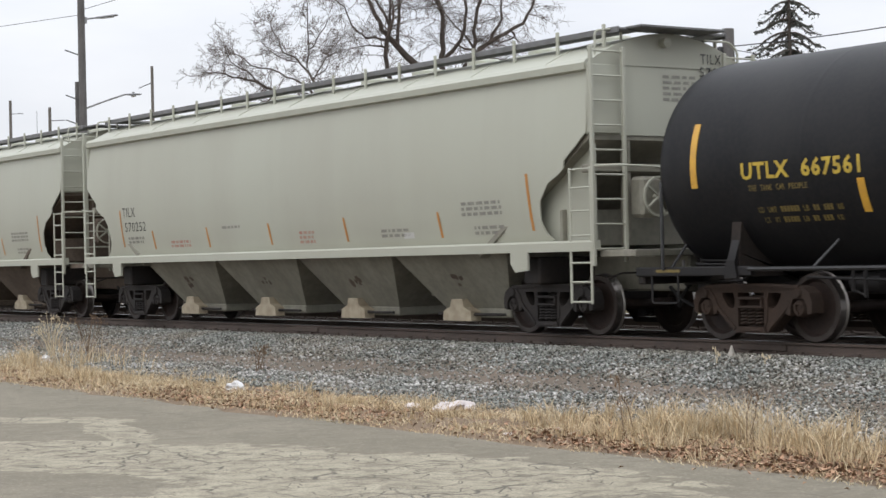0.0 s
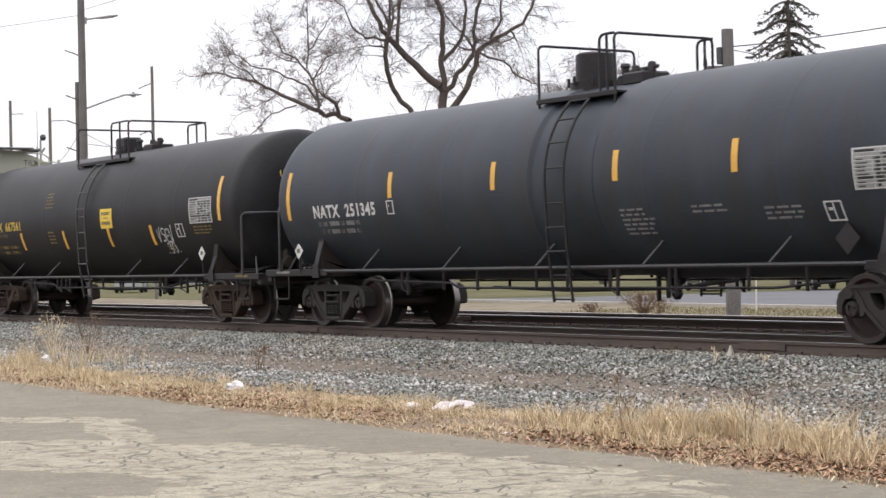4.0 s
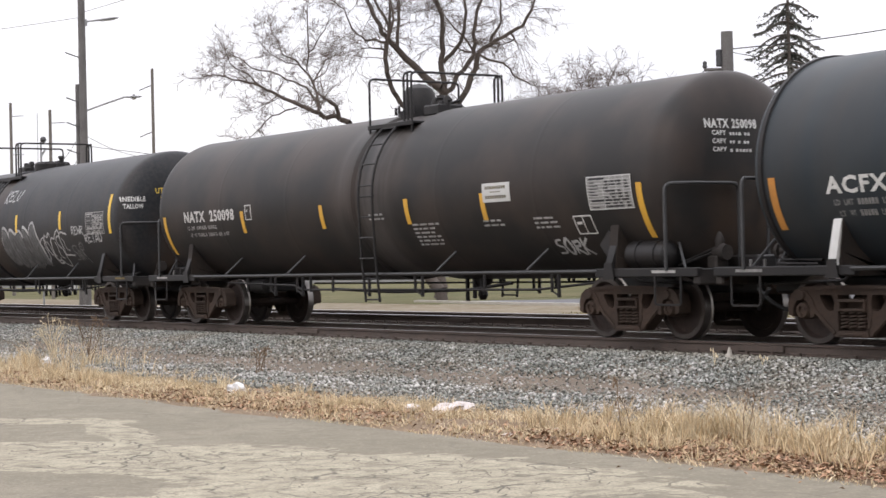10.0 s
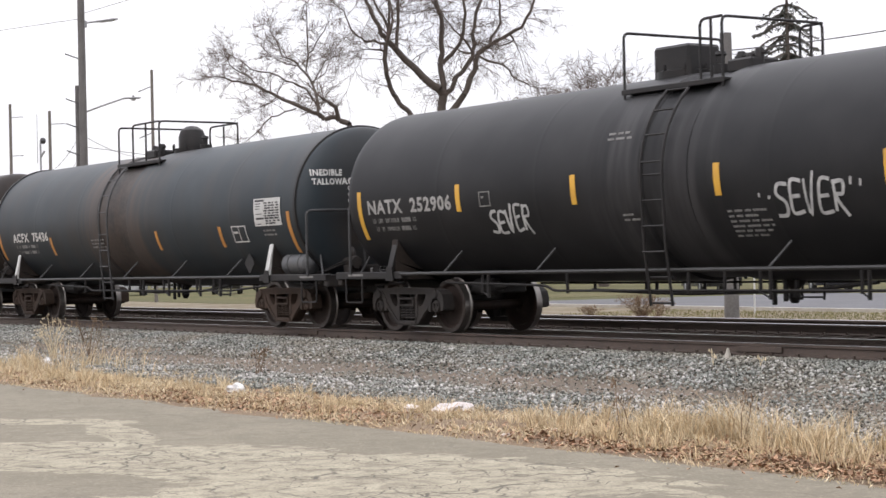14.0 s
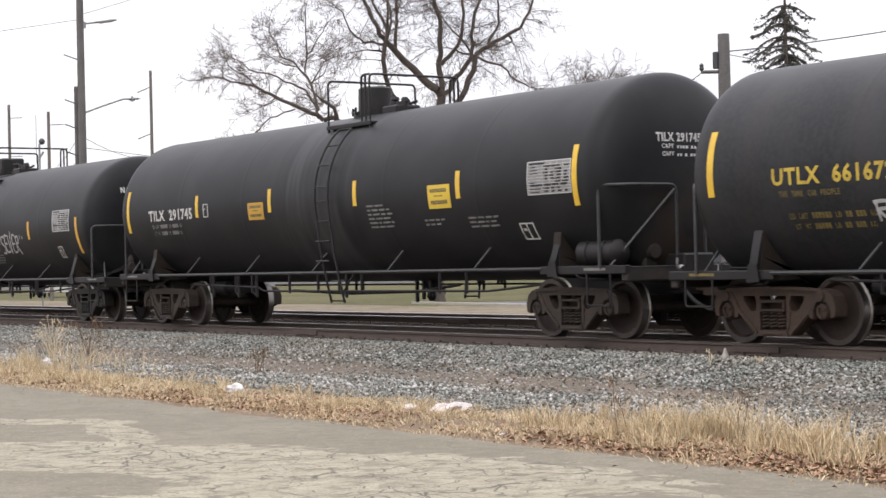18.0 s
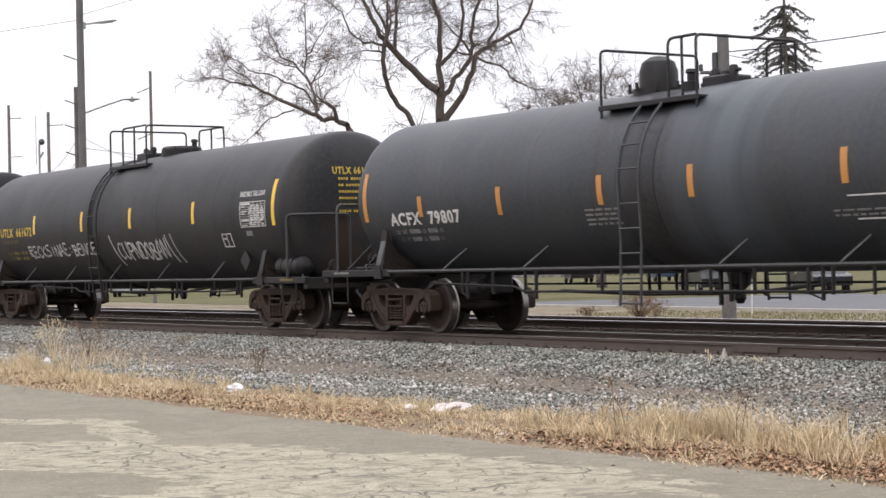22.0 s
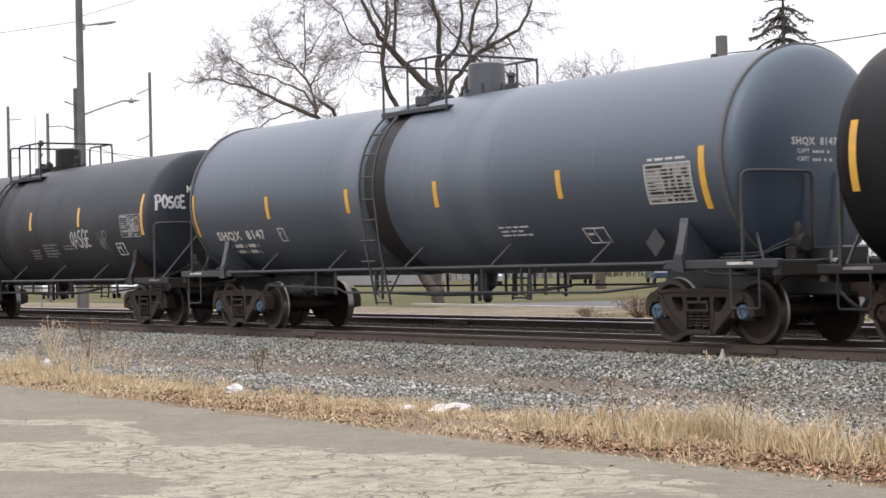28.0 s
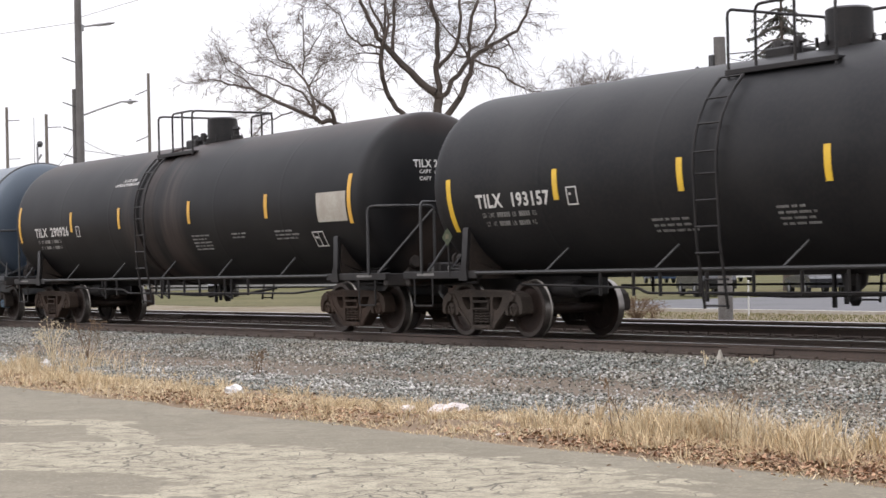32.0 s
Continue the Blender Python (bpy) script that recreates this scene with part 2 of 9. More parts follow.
M_stain = material("product_stained_paint", (0.01716, 0.01482, 0.01404), 0.5, vary=(0.0468, 0.03354, 0.02652), vary_scale=1.4, amount=0.9,
                   fine=(0.0585, 0.04524, 0.03744), fine_scale=12, fine_amount=0.5, streak=((0.039, 0.02652, 0.02028), 0.8, 3.5), bump=0.05, bump_scale=5, spec=0.3)
M_frame = material("black_frame_steel", (0.009927, 0.009632, 0.01021), 0.5, vary=(0.01985, 0.01693, 0.01609), vary_scale=2.5, amount=0.7,
                   fine=(0.02116, 0.01735, 0.0148), fine_scale=25, fine_amount=0.35, bump=0.1, bump_scale=30, spec=0.26)
M_frame_grey = material("grey_frame_steel", (0.0585, 0.06396, 0.0702), 0.55, vary=(0.0546, 0.0507, 0.04836), vary_scale=2.5, amount=0.7,
                        fine=(0.1092, 0.1014, 0.0936), fine_scale=25, fine_amount=0.35, bump=0.1, bump_scale=30)
M_rail = material("worn_grey_handrail", (0.02917, 0.02917, 0.03023), 0.5, vary=(0.01591, 0.01538, 0.01485), vary_scale=4, amount=0.7)
M_pipe = material("dark_side_pipe", (0.0179, 0.01757, 0.01757), 0.45, vary=(0.01193, 0.0116, 0.01127), vary_scale=3, amount=0.7)
M_chart = material("grey_chart_panel", (0.234, 0.2301, 0.2223), 0.5, vary=(0.1716, 0.1677, 0.1599), vary_scale=6, amount=0.6)
M_frame_blue = material("dark_blue_grey_steel", (0.01872, 0.02184, 0.02574), 0.5, vary=(0.0273, 0.02652, 0.02652), vary_scale=2.5, amount=0.7)
M_truck = material("rusty_cast_steel", (0.043, 0.03053, 0.02365), 0.8, vary=(0.05676, 0.03526, 0.02494), vary_scale=2.2, amount=0.8, fine=(0.02838, 0.02021, 0.01677), fine_scale=22, fine_amount=0.5, bump=0.3, bump_scale=60, spec=0.2, per_object=0.15)
M_truck_grey = material("grey_brown_cast_steel", (0.03542, 0.02841, 0.02362), 0.75, vary=(0.05018, 0.0369, 0.02878), vary_scale=2.2, amount=0.8, fine=(0.0214, 0.01734, 0.01513), fine_scale=22, fine_amount=0.5, bump=0.25, bump_scale=60, spec=0.22, per_object=0.15)
M_truck_dark = material("dark_cast_steel", (0.02224, 0.01915, 0.01792), 0.7, vary=(0.03459, 0.02718, 0.02285), vary_scale=2.2, amount=0.8,
                        fine=(0.01359, 0.01236, 0.01174), fine_scale=20, fine_amount=0.4, bump=0.2, bump_scale=40, spec=0.3, per_object=0.15)
M_wheel = material("rusted_wheel_plate", (0.0264, 0.01741, 0.0146), 0.72, vary=(0.03931, 0.02415, 0.01853), vary_scale=3, amount=0.8,
                   fine=(0.01685, 0.01179, 0.01011), fine_scale=18, fine_amount=0.5, bump=0.1, bump_scale=30, spec=0.3)
M_rim = material("worn_wheel_rim", (0.0425, 0.034, 0.0289), 0.5, 0.2, vary=(0.0289, 0.0204, 0.017), vary_scale=6, amount=0.8, spec=0.4)
M_tread = material("polished_wheel_tread", (0.234, 0.2184, 0.2028), 0.36, 0.9, vary=(0.1326, 0.117, 0.1092), vary_scale=5, amount=0.6)
M_cap_blue = material("blue_bearing_cap", (0.0663, 0.1248, 0.1794), 0.6, vary=(0.039, 0.039, 0.039), vary_scale=9, amount=0.6)
M_yellow = material("yellow_reflective_tape", (0.6084, 0.3354, 0.0312), 0.4, vary=(0.4836, 0.2574, 0.0351), vary_scale=5, amount=0.6,
                    fine=(0.39, 0.234, 0.0624), fine_scale=30, fine_amount=0.3)
M_yellow_bright = material("fresh_yellow_tape", (0.6708, 0.429, 0.0273), 0.4, vary=(0.546, 0.3276, 0.0312), vary_scale=5, amount=0.5,
                           fine=(0.468, 0.312, 0.0624), fine_scale=30, fine_amount=0.25)
M_orange = material("orange_reflective_tape", (0.4524, 0.195, 0.0351), 0.4, vary=(0.3432, 0.1482, 0.0351), vary_scale=5, amount=0.6,
                    fine=(0.273, 0.1404, 0.0507), fine_scale=30, fine_amount=0.3)
M_white = material("white_stencil_paint", (0.5304, 0.5226, 0.4992), 0.6, vary=(0.3276, 0.3198, 0.3042), vary_scale=8, amount=0.6)
M_white_dim = material("worn_white_stencil", (0.1872, 0.1833, 0.1755), 0.65, vary=(0.1014, 0.0975, 0.0936), vary_scale=9, amount=0.7)
M_white_soft = material("thin_white_stencil", (0.3276, 0.3198, 0.3081), 0.6, vary=(0.195, 0.1911, 0.1794), vary_scale=9, amount=0.7)
M_yellow_paint = material("yellow_stencil_paint", (0.4836, 0.3432, 0.039), 0.6, vary=(0.2964, 0.2028, 0.0312), vary_scale=8, amount=0.6)
M_yellow_dim = material("worn_yellow_stencil", (0.156, 0.1131, 0.0273), 0.65, vary=(0.078, 0.0585, 0.0234), vary_scale=9, amount=0.7)
M_dark_paint = material("dark_stencil_paint", (0.039, 0.039, 0.03744), 0.6, vary=(0.0936, 0.0897, 0.078), vary_scale=8, amount=0.5)
M_faint_paint = material("faded_stencil_paint", (0.195, 0.1872, 0.1638), 0.6, vary=(0.273, 0.2652, 0.2262), vary_scale=8, amount=0.5)
M_worn_ink = material("worn_dark_ink", (0.078, 0.0663, 0.039), 0.6, vary=(0.156, 0.1326, 0.0624), vary_scale=9, amount=0.6)
M_red_faint = material("faded_red_stencil", (0.351, 0.1716, 0.1326), 0.6, vary=(0.351, 0.2964, 0.2418), vary_scale=8, amount=0.6)
M_spray_white = material("white_spray_paint", (0.4368, 0.4368, 0.429), 0.55, vary=(0.2106, 0.2106, 0.2106), vary_scale=6, amount=0.7)
M_spray_grey = material("grey_spray_paint", (0.1014, 0.103, 0.1037), 0.55, vary=(0.0429, 0.0429, 0.04368), vary_scale=5, amount=0.8,
                        fine=(0.1248, 0.1248, 0.1248), fine_scale=15, fine_amount=0.4)
M_spray_pale = material("pale_grey_spray_paint", (0.156, 0.156, 0.156), 0.55, vary=(0.0936, 0.0936, 0.0936), vary_scale=6, amount=0.8)
M_spray_black = material("black_spray_paint", (0.01092, 0.01092, 0.01092), 0.5, vary=(0.039, 0.039, 0.039), vary_scale=6, amount=0.5)
M_panel_white = material("white_panel", (0.4836, 0.4836, 0.468), 0.5, vary=(0.39, 0.3822, 0.3588), vary_scale=4, amount=0.5)
M_panel_tan = material("weathered_white_panel", (0.3666, 0.3432, 0.2964), 0.55, vary=(0.2886, 0.2574, 0.2106), vary_scale=3, amount=0.7,
                       fine=(0.234, 0.2106, 0.1716), fine_scale=20, fine_amount=0.3)
M_panel_yellow = material("yellow_notice_panel", (0.624, 0.4368, 0.039), 0.5, vary=(0.507, 0.3354, 0.039), vary_scale=4, amount=0.5)
M_panel_orange = material("orange_notice_panel", (0.4836, 0.2808, 0.0273), 0.5, vary=(0.3744, 0.2028, 0.0234), vary_scale=4, amount=0.5)
M_board = material("dull_galvanised_grating", (0.156, 0.156, 0.156), 0.6, 0.2, vary=(0.1092, 0.1076, 0.1053), vary_scale=4, amount=0.7)
M_gate = material("dusty_pale_gate", (0.39, 0.3354, 0.2418), 0.75, vary=(0.2574, 0.2106, 0.1482), vary_scale=6, amount=0.7)
M_rubber = material("black_rubber", (0.01404, 0.01404, 0.01404), 0.7, fine=(0.0273, 0.0273, 0.02652), fine_scale=30)
M_silver = material("bare_fitting_metal", (0.3276, 0.3198, 0.312), 0.4, 0.7, vary=(0.1716, 0.156, 0.1482), vary_scale=10, amount=0.6)

M_rail_side = material("rusty_rail_side", (0.07012, 0.05199, 0.04231), 0.8, vary=(0.05078, 0.0399, 0.03385), vary_scale=3, amount=0.7, fine=(0.1028, 0.0665, 0.04836), fine_scale=25, fine_amount=0.3)
M_rail_top = material("polished_rail_head", (0.3276, 0.3198, 0.3198), 0.28, 0.95, vary=(0.234, 0.2184, 0.2106), vary_scale=5, amount=0.5)
M_tie = material("creosoted_tie_wood", (0.046, 0.0372, 0.0312), 0.85, vary=(0.070, 0.057, 0.047), vary_scale=3, amount=0.8,
                 fine=(0.0234, 0.0195, 0.01716), fine_scale=40, fine_amount=0.5, bump=0.4, bump_scale=50, per_object=0.25, spec=0.05)
M_bed = material("gravel_bed", (0.172, 0.141, 0.112), 0.9, vary=(0.224, 0.178, 0.138), vary_scale=0.8, amount=0.8, fine=(0.0936, 0.08447, 0.07644), fine_scale=45, fine_amount=0.55, bump=0.6, bump_scale=70, spec=0.05)
# darker gravel and stones, from the near track to past the second one
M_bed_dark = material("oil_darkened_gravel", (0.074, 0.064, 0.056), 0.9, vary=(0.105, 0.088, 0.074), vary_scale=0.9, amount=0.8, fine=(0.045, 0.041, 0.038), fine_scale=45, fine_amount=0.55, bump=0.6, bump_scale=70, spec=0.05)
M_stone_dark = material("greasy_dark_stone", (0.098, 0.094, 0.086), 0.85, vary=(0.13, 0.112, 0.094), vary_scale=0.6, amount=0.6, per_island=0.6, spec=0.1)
M_stone = material("ballast_stone", (0.2036, 0.2098, 0.1901), 0.85, vary=(0.2409, 0.2114, 0.1697), vary_scale=0.6, amount=0.6, per_island=0.8, spec=0.1)
M_stone_pale = material("pale_ballast_stone", (0.4524, 0.4407, 0.4173), 0.8, vary=(0.312, 0.2964, 0.273), vary_scale=3, amount=0.6, per_island=0.4, spec=0.1)
M_soil = material("dry_verge_soil", (0.2028, 0.1521, 0.1092), 0.95, vary=(0.2808, 0.2067, 0.1404), vary_scale=1.5, amount=0.8,
                  fine=(0.0858, 0.0624, 0.0429), fine_scale=22, fine_amount=0.6, bump=0.8, bump_scale=30, spec=0.05)
M_grass = material("dry_straw_grass", (0.51, 0.395, 0.245), 0.75, vary=(0.43, 0.315, 0.195), vary_scale=0.9, amount=0.8, per_island=0.4, spec=0.05)
M_grass_pale = material("bleached_straw_grass", (0.5772, 0.4914, 0.3432), 0.75, vary=(0.468, 0.3627, 0.2223), vary_scale=1.2, amount=0.7, per_island=0.3, spec=0.05)
M_leaf = material("dead_brown_leaves", (0.262, 0.158, 0.104), 0.8, vary=(0.36, 0.238, 0.150), vary_scale=2, amount=0.8, per_island=0.6, spec=0.05)
M_weed = material("dried_weed_stalks", (0.1326, 0.0897, 0.0585), 0.85, vary=(0.195, 0.1404, 0.0936), vary_scale=3, amount=0.7, per_island=0.3, spec=0.05)
M_bark = material("grey_brown_bark", (0.0738, 0.05853, 0.04835), 0.9, vary=(0.0509, 0.03817, 0.03054), vary_scale=2.5, amount=0.8,
                  fine=(0.09672, 0.07886, 0.06616), fine_scale=22, fine_amount=0.5, bump=0.6, bump_scale=25)
M_twig = material("bare_twigs", (0.1151, 0.0883, 0.07292), 0.9, vary=(0.08447, 0.06525, 0.05374), vary_scale=1.5, amount=0.6)
M_needle = material("dark_spruce_needles", (0.0663, 0.07332, 0.0624), 0.8, vary=(0.0936, 0.09204, 0.078), vary_scale=1.2, amount=0.8, per_island=0.35)
M_pole = material("weathered_pole_wood", (0.1225, 0.1136, 0.108), 0.9, vary=(0.08284, 0.07573, 0.07164), vary_scale=1.5, amount=0.8,
                  fine=(0.1583, 0.1557, 0.1521), fine_scale=30, fine_amount=0.5, streak=((0.0648, 0.05891, 0.05397), 0.7, 8.0), bump=0.4, bump_scale=30)
M_pole_grey = material("grey_pole_wood", (0.1444, 0.1287, 0.113), 0.9, vary=(0.1005, 0.08791, 0.07535), vary_scale=1.5, amount=0.8,
                       fine=(0.1758, 0.1569, 0.1381), fine_scale=30, fine_amount=0.4, bump=0.4, bump_scale=30)
M_galv = material("galvanised_steel", (0.2652, 0.2691, 0.273), 0.5, 0.5, vary=(0.195, 0.195, 0.195), vary_scale=5, amount=0.5)
M_wire = material("dark_cable", (0.039, 0.039, 0.04056), 0.6, fine=(0.0624, 0.0624, 0.0624))
M_road = material("grey_asphalt_road", (0.1223, 0.1223, 0.1275), 0.9, vary=(0.1001, 0.09851, 0.1016), vary_scale=0.4, amount=0.7,
                  fine=(0.1556, 0.1556, 0.1593), fine_scale=40, fine_amount=0.4, bump=0.3, bump_scale=60, spec=0.12)
M_sand = material("pale_gravel_strip", (0.1825, 0.1527, 0.1077), 0.95, vary=(0.1158, 0.08947, 0.0555), vary_scale=0.35, amount=0.85, fine=(0.2527, 0.2271, 0.1828), fine_scale=2.2, fine_amount=0.5, spec=0.05)
M_lawn = material("winter_lawn", (0.0975, 0.09516, 0.0468), 0.95, vary=(0.1404, 0.1209, 0.0663), vary_scale=0.12, amount=0.8, fine=(0.0624, 0.06084, 0.0312), fine_scale=3.0, fine_amount=0.5, spec=0.05)
M_lawn_dry = material("dry_yellow_lawn", (0.1872, 0.1638, 0.0858), 0.95, vary=(0.1326, 0.1326, 0.0624), vary_scale=0.3, amount=0.7, per_island=0.3, spec=0.05)
M_plastic = material("crumpled_white_plastic", (0.6084, 0.6006, 0.5928), 0.45, vary=(0.468, 0.4524, 0.4368), vary_scale=20, amount=0.6, bump=0.5, bump_scale=40)
M_paper = material("torn_pinkish_paper", (0.5616, 0.507, 0.4914), 0.7, vary=(0.429, 0.3744, 0.351), vary_scale=15, amount=0.6, bump=0.4, bump_scale=30)
M_marker = material("weathered_marker_post", (0.39, 0.3666, 0.3198), 0.7, vary=(0.2496, 0.2184, 0.1794), vary_scale=20, amount=0.6)
M_glass = plain_glass("dark_car_glass")
M_headlamp = material("clear_lamp_lens", (0.468, 0.468, 0.468), 0.15, spec=0.8)
M_siding = material("pale_building_siding", (0.23, 0.23, 0.22), 0.7, vary=(0.19, 0.185, 0.175), vary_scale=1, amount=0.5)
M_roofing = material("grey_roofing", (0.117, 0.1131, 0.1092), 0.9, vary=(0.0858, 0.078, 0.078), vary_scale=2, amount=0.6)
M_hedge = material("bare_hedge_brush", (0.1014, 0.0819, 0.0663), 0.95, vary=(0.0702, 0.0585, 0.0468), vary_scale=1, amount=0.7, per_island=0.3)


def lot_material():
    """Old asphalt: pale worn ground with cracks, and a darker tarry margin along the verge and towards the middle of the lot."""
    m = bpy.data.materials.new("worn_lot_asphalt")
    m.use_nodes = True
    n, l = m.node_tree.nodes, m.node_tree.links
    b = n["Principled BSDF"]
    b.inputs["Roughness"].default_value = 0.92
    geo = n.new("ShaderNodeTexCoord")
    sep = n.new("ShaderNodeSeparateXYZ")
    l.new(geo.outputs["Object"], sep.inputs[0])

    def noise_of(scale, detail=6.0, vec=None):
        t = n.new("ShaderNodeTexNoise")
        t.inputs["Scale"].default_value, t.inputs["Detail"].default_value = scale, detail
        l.new(vec or geo.outputs["Object"], t.inputs["Vector"])
        return t.outputs["Fac"]

    def math(op, a, b_):
        t = n.new("ShaderNodeMath")
        t.operation = op
        for i, v in enumerate((a, b_)):
            if isinstance(v, (int, float)):
                t.inputs[i].default_value = v
            else:
                l.new(v, t.inputs[i])
        return t.outputs[0]

    def smooth(v, a, c, to0=0.0, to1=1.0):
        t = n.new("ShaderNodeMapRange")
        t.interpolation_type = "SMOOTHSTEP"
        for k, x in (("From Min", a), ("From Max", c), ("To Min", to0), ("To Max", to1)):
            t.inputs[k].default_value = x
        l.new(v, t.inputs["Value"])
        return t.outputs["Result"]

    def mix(f, a, c):
        t = n.new("ShaderNodeMix")
        t.data_type = "RGBA"
        for k, v in (("Factor", f), ("A", a), ("B", c)):
            if isinstance(v, tuple):
                t.inputs[k].default_value = (*v, 1)
            else:
                l.new(v, t.inputs[k])
        return t.outputs["Result"]

    # pale worn patches with ragged edges
    wob = math("ADD", math("MULTIPLY", math("SUBTRACT", noise_of(0.6, 3), 0.5), 0.55), math("MULTIPLY", math("SUBTRACT", noise_of(2.6, 8), 0.5), 0.9))

    def blob(cx, cy, a, c, deg):
        mp = n.new("ShaderNodeMapping")
        mp.vector_type = "TEXTURE"
        mp.inputs["Location"].default_value = (cx, cy, -0.5)
        mp.inputs["Rotation"].default_value = (0, 0, radians(deg))
        mp.inputs["Scale"].default_value = (a, c, 1000)
        l.new(geo.outputs["Object"], mp.inputs["Vector"])
        ln = n.new("ShaderNodeVectorMath")
        ln.operation = "LENGTH"
        l.new(mp.outputs["Vector"], ln.inputs[0])
        return smooth(math("ADD", ln.outputs["Value"], wob), 1.04, 0.98)
    pale = blob(-13.5, -11.25, 3.7, 1.7, 24)
    for spot in ((-20.3, -11.1, 1.9, 0.42, 42), (-17.7, -10.55, 1.35, 0.3, -12), (-16.8, -11.7, 1.3, 0.55, 40), (-10.7, -9.7, 1.1, 0.22, 6), (-12.6, -9.75, 1.5, 0.45, 8), (-9.0, -11.2, 1.6, 0.5, 10),
                 (-27.5, -13.5, 3.0, 1.0, 30), (-4.0, -13.0, 3.5, 1.2, 15), (-10.0, -20.0, 4.0, 1.6, 40), (4.0, -22.0, 5.0, 1.8, 20), (-22.0, -21.0, 4.0, 1.4, 10)):
        pale = math("MAXIMUM", pale, blob(*spot))
    # a later tarred patch
    tarred = blob(-14.3, -13.05, 1.7, 0.7, 28)
    pale = math("MULTIPLY", pale, math("SUBTRACT", 1.0, tarred))
    base = mix(smooth(noise_of(1.1), 0.35, 0.7), (0.160, 0.1395, 0.099), (0.198, 0.1745, 0.127))
    worn = mix(smooth(noise_of(2.3), 0.35, 0.65), (0.351, 0.3159, 0.231), (0.2886, 0.2574, 0.187))
    col = mix(pale, base, worn)
    col = mix(smooth(noise_of(38, 3), 0.42, 0.7, 0, 0.6), col, (0.1092, 0.0936, 0.06745))
    col = mix(smooth(noise_of(24, 3), 0.54, 0.72, 0, 0.45), col, (0.351, 0.312, 0.2273))
    col = mix(smooth(noise_of(5.5, 5), 0.45, 0.68, 0, 0.62), col, (0.1287, 0.1108, 0.07919))
    # cracks
    warp = n.new("ShaderNodeVectorMath")
    warp.operation = "MULTIPLY_ADD"
    wn3 = n.new("ShaderNodeTexNoise")
    wn3.inputs["Scale"].default_value = 1.7
    l.new(geo.outputs["Object"], wn3.inputs["Vector"])
    l.new(wn3.outputs["Color"], warp.inputs[0])
    warp.inputs[1].default_value = (0.9, 0.9, 0.0)
    l.new(geo.outputs["Object"], warp.inputs[2])
    cracks = None
    for scale, width in ((0.7, 0.02), (1.9, 0.012), (3.9, 0.0075)):
        v = n.new("ShaderNodeTexVoronoi")
        v.feature, v.voronoi_dimensions = "DISTANCE_TO_EDGE", "2D"
        v.inputs["Scale"].default_value = scale
        l.new(warp.outputs[0], v.inputs["Vector"])
        c = smooth(v.outputs["Distance"], width * scale * 1.3, width * 0.2)
        c = math("MULTIPLY", c, smooth(noise_of(1.1 if scale < 1 else 1.3 * scale / 1.9), 0.40, 0.52))
        c = math("MULTIPLY", c, smooth(pale, 0.0, 1.0, 0.35, 1.0))
        cracks = c if cracks is None else math("MAXIMUM", cracks, math("MULTIPLY", c, pale))
    col = mix(math("MULTIPLY", cracks, 0.9), col, (0.0663, 0.05616, 0.04253))
    l.new(col, b.inputs["Base Color"])
    h = math("SUBTRACT", math("MULTIPLY", noise_of(90, 3), 0.35), cracks)
    bp = n.new("ShaderNodeBump")
    bp.inputs["Strength"].default_value, bp.inputs["Distance"].default_value = 0.6, 0.012
    l.new(h, bp.inputs["Height"])
    l.new(bp.outputs["Normal"], b.inputs["Normal"])
    return m


M_lot = lot_material()


